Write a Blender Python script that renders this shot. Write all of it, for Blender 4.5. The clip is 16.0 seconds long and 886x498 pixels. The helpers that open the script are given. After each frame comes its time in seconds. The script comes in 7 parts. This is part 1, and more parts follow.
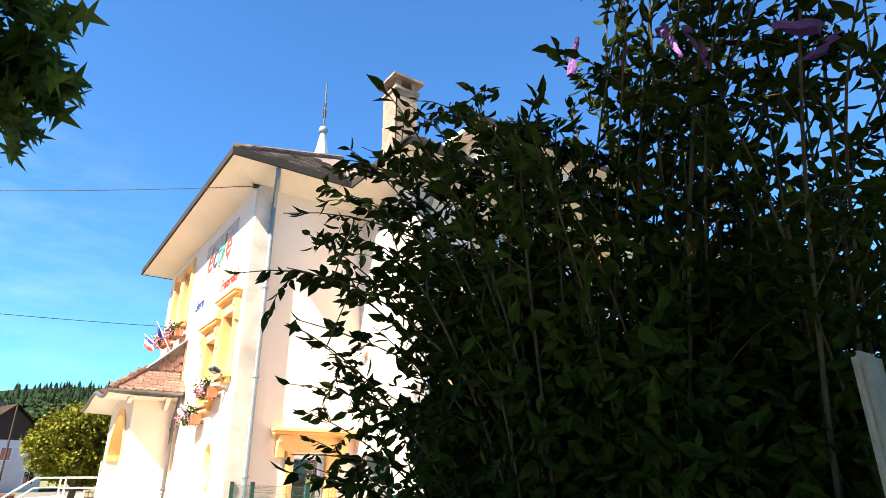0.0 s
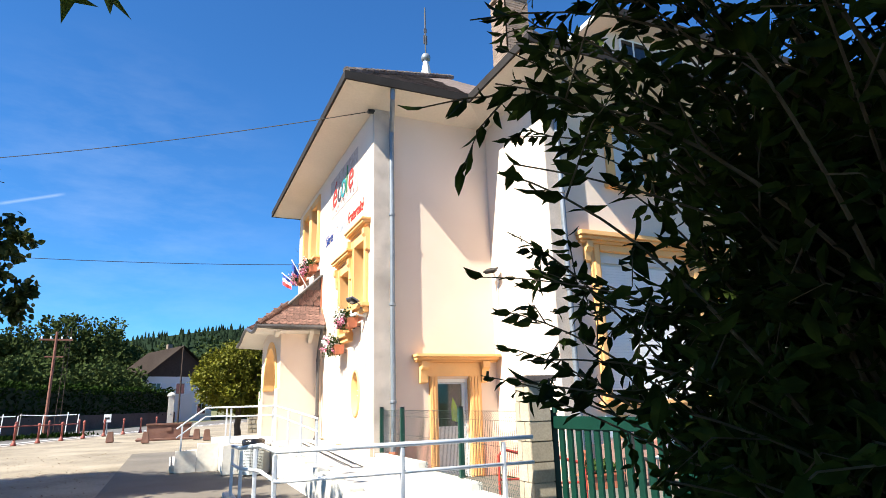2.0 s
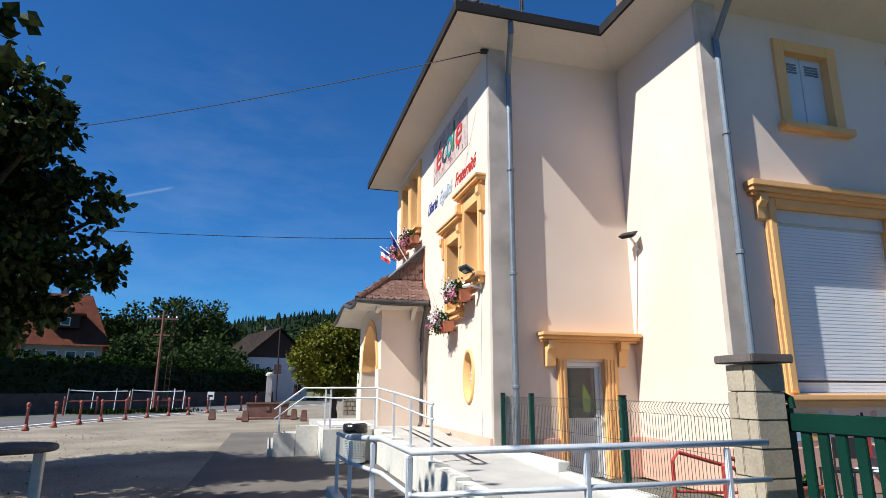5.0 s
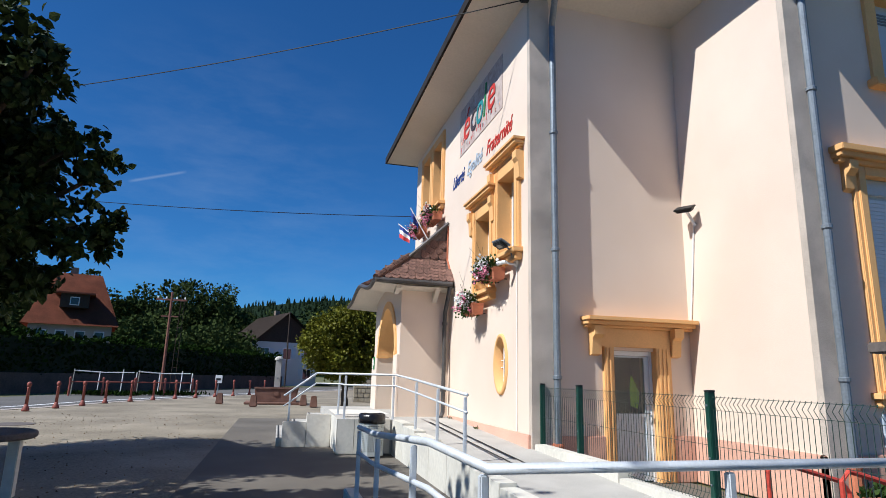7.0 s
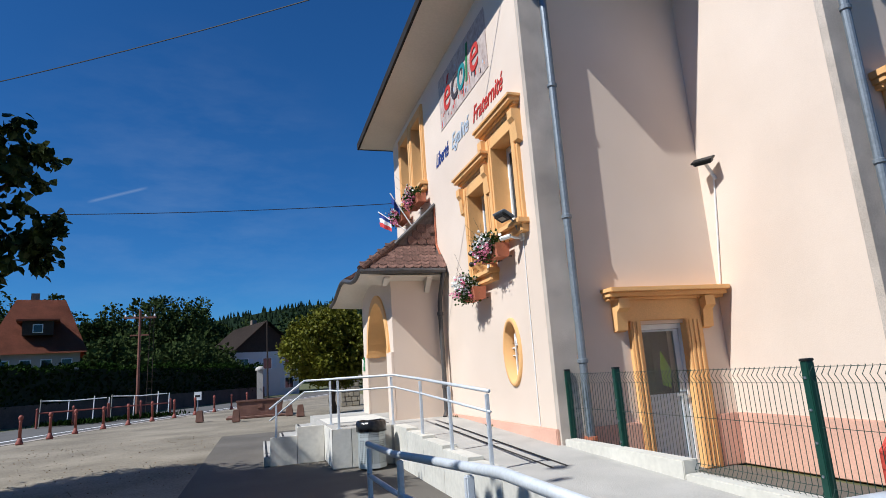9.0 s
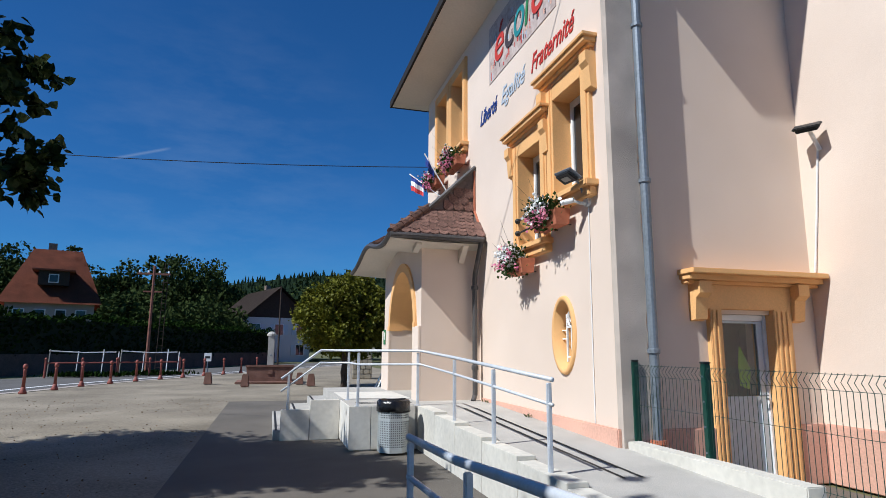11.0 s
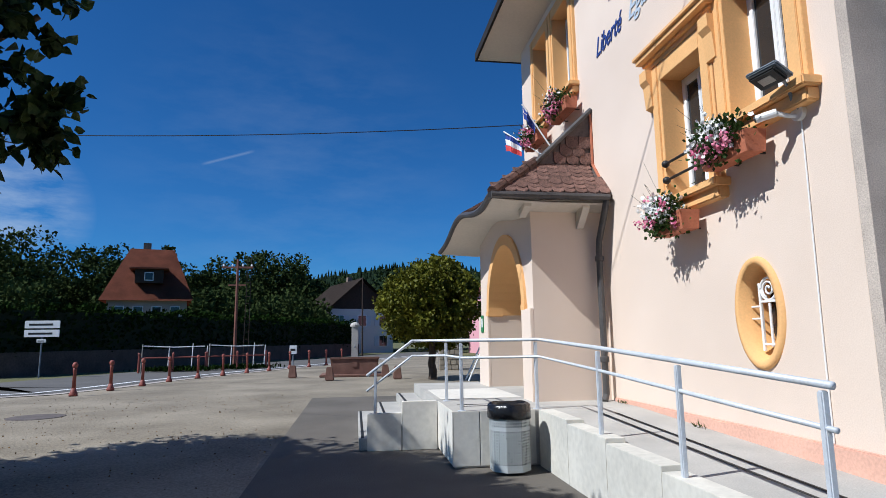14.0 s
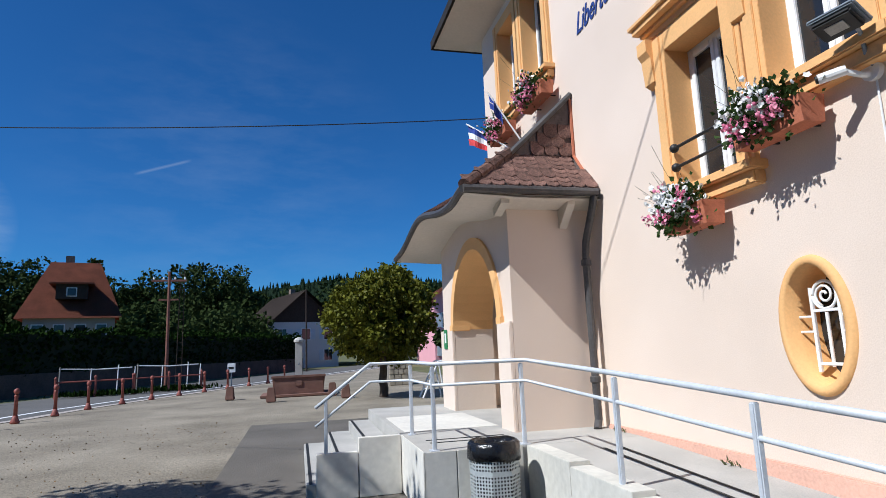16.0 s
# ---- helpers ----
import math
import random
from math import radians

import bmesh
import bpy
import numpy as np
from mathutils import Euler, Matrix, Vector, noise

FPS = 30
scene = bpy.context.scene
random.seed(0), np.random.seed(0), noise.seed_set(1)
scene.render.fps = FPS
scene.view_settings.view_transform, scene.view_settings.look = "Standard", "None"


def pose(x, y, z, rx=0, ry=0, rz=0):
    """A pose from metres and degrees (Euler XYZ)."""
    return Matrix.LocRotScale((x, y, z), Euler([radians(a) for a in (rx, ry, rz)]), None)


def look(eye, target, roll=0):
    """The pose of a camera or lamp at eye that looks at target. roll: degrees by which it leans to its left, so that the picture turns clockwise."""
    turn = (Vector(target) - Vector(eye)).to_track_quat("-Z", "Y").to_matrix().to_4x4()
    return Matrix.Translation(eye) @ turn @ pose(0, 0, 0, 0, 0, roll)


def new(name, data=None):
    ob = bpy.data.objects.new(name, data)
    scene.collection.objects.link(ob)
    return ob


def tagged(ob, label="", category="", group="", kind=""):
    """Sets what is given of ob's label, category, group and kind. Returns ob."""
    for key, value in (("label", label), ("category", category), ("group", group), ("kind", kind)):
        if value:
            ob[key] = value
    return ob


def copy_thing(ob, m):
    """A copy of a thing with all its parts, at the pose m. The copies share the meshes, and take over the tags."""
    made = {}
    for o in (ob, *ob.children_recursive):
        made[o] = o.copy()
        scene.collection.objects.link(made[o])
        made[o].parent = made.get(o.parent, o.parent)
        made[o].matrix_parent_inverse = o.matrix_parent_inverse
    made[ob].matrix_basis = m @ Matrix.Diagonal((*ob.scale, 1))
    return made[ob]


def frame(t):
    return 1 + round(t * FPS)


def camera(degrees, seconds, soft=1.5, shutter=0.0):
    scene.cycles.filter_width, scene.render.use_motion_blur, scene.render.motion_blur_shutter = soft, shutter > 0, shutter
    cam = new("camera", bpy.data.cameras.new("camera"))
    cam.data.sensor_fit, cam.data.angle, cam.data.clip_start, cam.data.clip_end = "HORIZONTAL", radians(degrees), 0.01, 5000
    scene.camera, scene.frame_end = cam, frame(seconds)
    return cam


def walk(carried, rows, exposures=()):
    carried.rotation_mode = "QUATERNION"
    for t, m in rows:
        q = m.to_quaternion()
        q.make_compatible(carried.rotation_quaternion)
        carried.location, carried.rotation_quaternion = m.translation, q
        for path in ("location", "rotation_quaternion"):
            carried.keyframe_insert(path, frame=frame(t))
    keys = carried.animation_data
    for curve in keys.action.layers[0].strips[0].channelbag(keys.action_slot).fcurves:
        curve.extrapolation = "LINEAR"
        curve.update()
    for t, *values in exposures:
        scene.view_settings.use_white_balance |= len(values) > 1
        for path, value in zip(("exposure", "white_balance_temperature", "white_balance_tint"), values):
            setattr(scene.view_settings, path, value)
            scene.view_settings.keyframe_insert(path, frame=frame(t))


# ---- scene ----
cam = camera(73.3, 16.0, soft=0.75)
PATH = [
    (0, (0.377, -0.134, 1.508), (1.463, 1.388, 2.219), -0.2),
    (0.5, (0.375, 0.125, 1.493), (1.368, 1.689, 2.245), -2.8),
    (1, (0.385, 0.325, 1.481), (1.39, 1.924, 2.14), -3.2),
    (1.5, (0.435, 0.512, 1.472), (1.281, 2.249, 1.99), -1.5),
    (2, (0.458, 0.774, 1.488), (1.253, 2.542, 1.983), -1.6),
    (2.5, (0.452, 1.035, 1.488), (1.214, 2.821, 1.968), -2.8),
    (2.8, (0.428, 1.181, 1.477), (1.128, 2.956, 2.075), -2.1),
    (3, (0.421, 1.298, 1.472), (1.077, 3.105, 2.023), -2.2),
    (3.5, (0.456, 1.671, 1.477), (1.069, 3.497, 2.014), -2.9),
    (4, (0.457, 2.007, 1.476), (1.191, 3.8, 1.973), -1.2),
    (4.5, (0.466, 2.354, 1.474), (1.073, 4.208, 1.912), 1.5),
    (4.7, (0.475, 2.491, 1.469), (1.01, 4.365, 1.917), 0.4),
    (6.8, (0.495, 3.874, 1.485), (1.041, 5.739, 1.955), -1.1),
    (7, (0.469, 3.951, 1.464), (0.97, 5.841, 1.885), 1.4),
    (7.5, (0.494, 4.23, 1.486), (0.96, 6.115, 1.967), -0.2),
    (8, (0.5, 4.582, 1.532), (1.075, 6.447, 1.968), -1.8),
    (8.5, (0.475, 4.876, 1.496), (0.853, 6.798, 1.898), 0.5),
    (9, (0.459, 5.186, 1.492), (1.048, 7.055, 1.893), -3.9),
    (9.2, (0.462, 5.304, 1.503), (1.088, 7.169, 1.866), -2.2),
    (11.3, (0.409, 6.6, 1.503), (0.944, 8.497, 1.837), 0.3),
    (11.5, (0.421, 6.717, 1.492), (0.95, 8.616, 1.834), -0.3),
    (12, (0.468, 7.099, 1.533), (1.122, 8.969, 1.809), -0.8),
    (12.5, (0.513, 7.442, 1.53), (0.933, 9.366, 1.881), 1.3),
    (13, (0.468, 7.775, 1.522), (1.022, 9.675, 1.808), -1.1),
    (13.5, (0.455, 8.1, 1.515), (0.899, 10.006, 1.931), -1.4),
    (14, (0.454, 8.52, 1.506), (0.744, 10.476, 1.805), -0.8),
    (14.5, (0.407, 8.823, 1.538), (0.834, 10.763, 1.775), -1.2),
    (15, (0.417, 9.142, 1.594), (0.669, 11.107, 1.87), -0.6),
    (15.5, (0.398, 9.433, 1.541), (0.767, 11.377, 1.837), -3.6),
    (16, (0.432, 9.838, 1.642), (0.904, 11.754, 1.969), -2.3),
]
EXPOSURES = [(0, 2.22, 8100, 8), (1, 1.82, 7500, 8), (2, 1.44, 7000, 8), (3, 1.02, 6650, 8), (4.5, 0.6, 6350, 8), (8, 0.18, 6100, 8), (12, 0.03, 5950, 8), (16, 0.08, 5850, 8)]
walk(cam, [(t, look(eye, target, roll)) for t, eye, target, roll in PATH], EXPOSURES)

# ---- world and sun ----
SUN_EL, SUN_SIDE = radians(47.0), radians(15.5)
SUN_DIR = Vector((-math.cos(SUN_EL) * math.cos(SUN_SIDE), -math.cos(SUN_EL) * math.sin(SUN_SIDE), math.sin(SUN_EL)))
world = bpy.data.worlds.new("sky")
scene.world = world
world.use_nodes = True
wn = world.node_tree
sky = wn.nodes.new("ShaderNodeTexSky")
sky.sky_type = "NISHITA"
sky.sun_disc = False
sky.sun_elevation = SUN_EL
sky.sun_rotation = math.atan2(SUN_DIR.x, SUN_DIR.y)
sky.altitude = 400
sky.air_density, sky.dust_density, sky.ozone_density = 1.0, 0.0, 2.5
wn.nodes["Background"].inputs["Strength"].default_value = 0.055
tint = wn.nodes.new("ShaderNodeMix")
tint.data_type, tint.blend_type = "RGBA", "MULTIPLY"
tint.inputs["Factor"].default_value = 1.0
tint.inputs[7].default_value = (0.35, 0.91, 1.5, 1)
wn.links.new(sky.outputs["Color"], tint.inputs[6])
# small clouds low over the houses
wc = wn.nodes.new("ShaderNodeTexCoord")
wnoise = wn.nodes.new("ShaderNodeTexNoise")
wnoise.inputs["Scale"].default_value, wnoise.inputs["Detail"].default_value, wnoise.inputs["Roughness"].default_value = 9.0, 8, 0.6
flat = wn.nodes.new("ShaderNodeMapping")
flat.inputs["Scale"].default_value = (1, 1, 3.2)
wn.links.new(wc.outputs["Generated"], flat.inputs["Vector"])
wn.links.new(flat.outputs["Vector"], wnoise.inputs["Vector"])
cloudy = None
for way, lo, hi, amount in (((-0.47, 0.864, 0.18), 0.994, 0.9998, 0.5), ((-0.10, 0.96, 0.26), 0.955, 1.0, 0.06)):
    dot = wn.nodes.new("ShaderNodeVectorMath")
    dot.operation = "DOT_PRODUCT"
    dot.inputs[1].default_value = Vector(way).normalized()
    wn.links.new(wc.outputs["Generated"], dot.inputs[0])
    near_it = wn.nodes.new("ShaderNodeMapRange")
    near_it.inputs["From Min"].default_value, near_it.inputs["From Max"].default_value = lo, hi
    wn.links.new(dot.outputs["Value"], near_it.inputs["Value"])
    shape = wn.nodes.new("ShaderNodeMapRange")
    shape.inputs["From Min"].default_value, shape.inputs["From Max"].default_value = (0.5, 0.66) if amount > 0.5 else (0.4, 0.75)
    wn.links.new(wnoise.outputs["Fac"], shape.inputs["Value"])
    mul = wn.nodes.new("ShaderNodeMath")
    mul.operation = "MULTIPLY"
    wn.links.new(near_it.outputs[0], mul.inputs[0])
    wn.links.new(shape.outputs[0], mul.inputs[1])
    mul2 = wn.nodes.new("ShaderNodeMath")
    mul2.operation = "MULTIPLY"
    mul2.inputs[1].default_value = amount
    wn.links.new(mul.outputs[0], mul2.inputs[0])
    cm = wn.nodes.new("ShaderNodeMix")
    cm.data_type = "RGBA"
    cm.inputs[7].default_value = (11.0, 12.0, 13.0, 1)
    wn.links.new(mul2.outputs[0], cm.inputs["Factor"])
    wn.links.new(cloudy or tint.outputs[2], cm.inputs[6])
    cloudy = cm.outputs[2]
# one thin vapour trail
trail_a, trail_b = Vector((-0.2375, 0.9327, 0.2712)), Vector((-0.1584, 0.9411, 0.2986))
def sky_dot(v):
    n = wn.nodes.new("ShaderNodeVectorMath")
    n.operation = "DOT_PRODUCT"
    n.inputs[1].default_value = v
    wn.links.new(wc.outputs["Generated"], n.inputs[0])
    return n.outputs["Value"]
def sky_range(socket, a, b, lo, hi):
    n = wn.nodes.new("ShaderNodeMapRange")
    for k, v in zip(("From Min", "From Max", "To Min", "To Max"), (a, b, lo, hi)):
        n.inputs[k].default_value = v
    wn.links.new(socket, n.inputs["Value"])
    return n.outputs[0]
def sky_math(op, a, b=None):
    n = wn.nodes.new("ShaderNodeMath")
    n.operation = op
    wn.links.new(a, n.inputs[0])
    if b is not None:
        wn.links.new(b, n.inputs[1])
    return n.outputs[0]
mid = (trail_a + trail_b).normalized()
across = sky_range(sky_math("ABSOLUTE", sky_dot(trail_a.cross(trail_b).normalized())), 0.0, 0.003, 0.16, 0.0)
half_way = mid.dot(trail_a.normalized())
trail = sky_math("MULTIPLY", across, sky_range(sky_dot(mid), half_way, half_way + (1 - half_way) * 0.5, 0.0, 1.0))
cm = wn.nodes.new("ShaderNodeMix")
cm.data_type = "RGBA"
cm.inputs[7].default_value = (11.0, 12.0, 13.0, 1)
wn.links.new(trail, cm.inputs["Factor"])
wn.links.new(cloudy, cm.inputs[6])
wn.links.new(cm.outputs[2], wn.nodes["Background"].inputs["Color"])
sun = new("sun", bpy.data.lights.new("sun", "SUN"))
sun.data.energy, sun.data.angle, sun.data.color = 5.2, radians(0.55), (1.0, 0.965, 0.91)
sun.matrix_world = look(SUN_DIR * 60, (0, 0, 0))

# ---- materials ----
def mat(name, col, rough=0.8, var=0.12, scale=2.0, bump=0.15, bscale=60.0, metal=0.0, col2=None, spec=0.4, island=0.0):
    m = bpy.data.materials.new(name)
    m.use_nodes = True
    nt = m.node_tree
    b = nt.nodes["Principled BSDF"]
    tc = nt.nodes.new("ShaderNodeTexCoord")
    n1 = nt.nodes.new("ShaderNodeTexNoise")
    n1.inputs["Scale"].default_value, n1.inputs["Detail"].default_value = scale, 6
    n2 = nt.nodes.new("ShaderNodeTexNoise")
    n2.inputs["Scale"].default_value, n2.inputs["Detail"].default_value = bscale, 4
    for n in (n1, n2):
        nt.links.new(tc.outputs["Object"], n.inputs["Vector"])
    add = nt.nodes.new("ShaderNodeMath")
    add.operation = "MULTIPLY_ADD"
    nt.links.new(n2.outputs["Fac"], add.inputs[0])
    add.inputs[1].default_value = 0.45
    half = nt.nodes.new("ShaderNodeMath")
    half.operation = "MULTIPLY"
    half.inputs[1].default_value = 0.55
    nt.links.new(n1.outputs["Fac"], half.inputs[0])
    nt.links.new(half.outputs[0], add.inputs[2])
    ramp = nt.nodes.new("ShaderNodeValToRGB")
    c1 = [max(0, c * (1 - var)) for c in col]
    c2 = list(col2) if col2 else [min(1, c * (1 + var)) for c in col]
    ramp.color_ramp.elements[0].position, ramp.color_ramp.elements[1].position = 0.36, 0.64
    ramp.color_ramp.elements[0].color, ramp.color_ramp.elements[1].color = (*c1, 1), (*c2, 1)
    nt.links.new(add.outputs[0], ramp.inputs["Fac"])
    out = ramp.outputs["Color"]
    if island:
        geo = nt.nodes.new("ShaderNodeNewGeometry")
        inf = nt.nodes.new("ShaderNodeObjectInfo")
        sm = nt.nodes.new("ShaderNodeMath")
        sm.operation = "ADD"
        nt.links.new(geo.outputs["Random Per Island"], sm.inputs[0])
        nt.links.new(inf.outputs["Random"], sm.inputs[1])
        mr = nt.nodes.new("ShaderNodeMapRange")
        mr.inputs["From Min"].default_value, mr.inputs["From Max"].default_value = 0.2, 1.8
        mr.inputs["To Min"].default_value, mr.inputs["To Max"].default_value = 1 - island, 1 + island
        nt.links.new(sm.outputs[0], mr.inputs["Value"])
        hs = nt.nodes.new("ShaderNodeHueSaturation")
        nt.links.new(mr.outputs[0], hs.inputs["Value"])
        nt.links.new(out, hs.inputs["Color"])
        out = hs.outputs["Color"]
    nt.links.new(out, b.inputs["Base Color"])
    if bump:
        bp = nt.nodes.new("ShaderNodeBump")
        bp.inputs["Strength"].default_value = bump
        bp.inputs["Distance"].default_value = 0.02
        nt.links.new(n2.outputs["Fac"], bp.inputs["Height"])
        nt.links.new(bp.outputs["Normal"], b.inputs["Normal"])
    b.inputs["Roughness"].default_value = rough
    b.inputs["Metallic"].default_value = metal
    b.inputs["Specular IOR Level"].default_value = spec
    return m


def leaf_mat(name, col, col2, trans=0.35, rough=0.5, spec=0.12):
    m = mat(name, col, rough, 0.3, 1.5, 0.0, 20, 0, col2, spec, 0.35)
    nt = m.node_tree
    b = nt.nodes["Principled BSDF"]
    src = b.inputs["Base Color"].links[0].from_socket
    t = nt.nodes.new("ShaderNodeBsdfTranslucent")
    mix = nt.nodes.new("ShaderNodeMixShader")
    mix.inputs[0].default_value = trans
    nt.links.new(src, t.inputs["Color"])
    nt.links.new(b.outputs[0], mix.inputs[1])
    nt.links.new(t.outputs[0], mix.inputs[2])
    nt.links.new(mix.outputs[0], nt.nodes["Material Output"].inputs["Surface"])
    return m


def glass_mat(name, col=(0.02, 0.022, 0.025)):
    m = mat(name, col, 0.03, 0.1, 2, 0.0, 10, 0, None, 0.6)
    return m


PLASTER = mat("plaster", (0.73, 0.595, 0.49), 0.92, 0.07, 0.6, 0.1, 90, 0, (0.785, 0.655, 0.55))
QUOIN = mat("rough_grey_plaster", (0.50, 0.43, 0.37), 0.95, 0.28, 2.2, 0.35, 90)
SALMON = mat("salmon_plaster", (0.66, 0.39, 0.295), 0.92, 0.14, 1.2, 0.2, 40)
YELLOW = mat("ochre_paint", (0.80, 0.455, 0.185), 0.75, 0.08, 1.5, 0.12, 50)
SOFFIT = mat("white_soffit", (0.64, 0.585, 0.51), 0.85, 0.06, 0.8, 0.1, 20)
FASCIA = mat("dark_fascia", (0.028, 0.025, 0.024), 0.8, 0.25, 3, 0.1, 40, 0, None, 0.15)
ZINC = mat("zinc_pipe", (0.20, 0.23, 0.265), 0.5, 0.2, 3, 0.1, 30, 0.4)
DARKPIPE = mat("dark_pipe", (0.09, 0.085, 0.085), 0.5, 0.25, 3, 0.1, 30, 0.3)
ROOFTILE = mat("weathered_tile", (0.15, 0.115, 0.10), 0.9, 0.3, 3, 0.5, 30, 0, (0.24, 0.19, 0.165), 0.3, 0.35)
ROOFBACK = mat("roof_deck", (0.13, 0.10, 0.09), 0.95, 0.3, 2, 0.8, 14)
PORCHTILE = mat("fishscale_tile", (0.06, 0.034, 0.028), 0.8, 0.4, 9, 0.3, 50, 0, (0.21, 0.115, 0.09), 0.3, 0.55)
BRICK = mat("chimney_brick", (0.22, 0.165, 0.13), 0.92, 0.25, 6, 0.4, 40, 0, None, 0.3, 0.2)
CONCRETE = mat("pale_concrete", (0.70, 0.665, 0.595), 0.9, 0.1, 1.8, 0.05, 14)
CONCGREY = mat("grey_concrete", (0.44, 0.42, 0.385), 0.92, 0.14, 2.0, 0.3, 80)
KERBCONC = mat("weathered_concrete", (0.60, 0.575, 0.51), 0.92, 0.12, 1.6, 0.05, 14)
STONEBLOCK = mat("grey_block", (0.36, 0.31, 0.235), 0.95, 0.2, 3, 0.1, 45, 0, None, 0.3, 0.15)
STONECAP = mat("dark_slab", (0.12, 0.10, 0.092), 0.9, 0.25, 4, 0.15, 40)
MORTAR = mat("mortar", (0.2, 0.18, 0.155), 0.95, 0.1, 5, 0.3, 60)
RAILMETAL = mat("galvanised_rail", (0.60, 0.63, 0.67), 0.45, 0.1, 8, 0.05, 60, 0.12)
GREENPAINT = mat("green_paint", (0.002, 0.03, 0.02), 0.5, 0.15, 4, 0.05, 50, 0, None, 0.2)
GREENDARK = mat("green_post_paint", (0.006, 0.045, 0.032), 0.45, 0.15, 4, 0.05, 50)
WIRE = mat("green_wire", (0.03, 0.06, 0.05), 0.5, 0.1, 4, 0.0, 50, 0.2)
REDPAINT = mat("red_paint", (0.5, 0.06, 0.04), 0.5, 0.15, 4, 0.05, 50)
BOLLARDRED = mat("oxide_red_paint", (0.26, 0.07, 0.05), 0.6, 0.25, 4, 0.1, 50)
WHITEPAINT = mat("white_paint", (0.8, 0.8, 0.79), 0.5, 0.05, 4, 0.05, 50)
SHUTTERGREY = mat("blue_grey_shutter", (0.55, 0.60, 0.64), 0.6, 0.06, 2, 0.05, 40)
SLAT = mat("white_slat", (0.74, 0.76, 0.78), 0.5, 0.05, 2, 0.05, 40)
GLASS = glass_mat("window_glass")
CLEAR = bpy.data.materials.new("clear_glass")
CLEAR.use_nodes = True
cb = CLEAR.node_tree.nodes["Principled BSDF"]
cb.inputs["Base Color"].default_value = (0.75, 0.78, 0.76, 1)
cb.inputs["Roughness"].default_value, cb.inputs["IOR"].default_value, cb.inputs["Transmission Weight"].default_value = 0.02, 1.45, 1.0
FROSTED = mat("dark_door_glass", (0.06, 0.058, 0.05), 0.12, 0.1, 2, 0, 10, 0, None, 0.6)
GRAVEL = mat("sandy_gravel", (0.20, 0.168, 0.122), 0.97, 0.22, 0.45, 1.0, 30, 0, (0.35, 0.30, 0.228))
ASPHALT = mat("asphalt", (0.13, 0.114, 0.094), 0.93, 0.2, 0.7, 0.5, 90, 0, (0.165, 0.145, 0.122))
ROADMAT = mat("road_asphalt", (0.115, 0.11, 0.105), 0.93, 0.15, 0.5, 0.4, 60)
PAVEMENT = mat("pale_pavement", (0.42, 0.37, 0.33), 0.95, 0.15, 0.6, 0.3, 60)
GRASS = mat("dry_grass", (0.10, 0.12, 0.045), 0.97, 0.4, 0.4, 0.8, 40, 0, (0.17, 0.16, 0.07))
BLACKSTRIP = mat("black_rubber_strip", (0.02, 0.02, 0.02), 0.7, 0.2, 10, 0.1, 60)
BARK = mat("bark", (0.075, 0.055, 0.04), 0.95, 0.3, 6, 0.9, 30)
TWIG = mat("twig", (0.06, 0.05, 0.03), 0.9, 0.3, 8, 0.3, 30)
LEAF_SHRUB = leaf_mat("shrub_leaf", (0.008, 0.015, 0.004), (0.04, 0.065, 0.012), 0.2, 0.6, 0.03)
LEAF_TREE = leaf_mat("tree_leaf", (0.018, 0.032, 0.010), (0.06, 0.085, 0.024), 0.12)
LEAF_OVER = leaf_mat("sunlit_leaf", (0.035, 0.065, 0.012), (0.10, 0.16, 0.03), 0.45)
LEAF_MAPLE = leaf_mat("maple_leaf", (0.09, 0.105, 0.012), (0.22, 0.215, 0.024), 0.15)
# near-black leaf colour that includes the shade on the hedge's street face
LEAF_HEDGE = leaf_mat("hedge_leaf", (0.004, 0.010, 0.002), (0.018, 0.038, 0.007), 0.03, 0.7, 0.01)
LEAF_WOOD = leaf_mat("wood_leaf", (0.022, 0.038, 0.012), (0.055, 0.075, 0.024), 0.05, 0.7, 0.02)
LEAF_FIR = leaf_mat("conifer_needles", (0.010, 0.019, 0.011), (0.02, 0.034, 0.018), 0.0, 0.8, 0.01)
LEAF_POT = leaf_mat("potted_leaf", (0.025, 0.06, 0.012), (0.07, 0.12, 0.03), 0.2)
PETALWHITE = mat("white_petal", (0.82, 0.82, 0.80), 0.7, 0.05, 9, 0, 20)
PETALPINK = mat("pink_petal", (0.72, 0.09, 0.27), 0.7, 0.25, 9, 0, 20, 0, (0.85, 0.35, 0.45))
PURPLE = mat("purple_blossom", (0.16, 0.07, 0.28), 0.8, 0.2, 9, 0, 20)
TERRACOTTA = mat("terracotta", (0.48, 0.16, 0.085), 0.8, 0.15, 4, 0.2, 40)
SANDSTONE = mat("red_sandstone", (0.20, 0.105, 0.078), 0.95, 0.2, 3, 0.5, 40)
HOUSEWHITE = mat("house_render", (0.62, 0.62, 0.60), 0.9, 0.05, 0.6, 0.2, 30)
HOUSEGREY = mat("aged_house_render", (0.42, 0.37, 0.33), 0.9, 0.1, 0.6, 0.2, 30)
HOUSEPINK = mat("pink_house_render", (0.72, 0.36, 0.40), 0.9, 0.05, 0.6, 0.2, 30)
REDROOF = mat("red_roof_tile", (0.23, 0.075, 0.042), 0.9, 0.2, 1.2, 0.5, 12, 0, None, 0.3, 0.12)
DARKWOOD = mat("dark_boards", (0.045, 0.03, 0.022), 0.9, 0.25, 5, 0.4, 20)
OLDWALL = mat("old_wall", (0.085, 0.066, 0.055), 0.95, 0.3, 1.2, 0.7, 12)
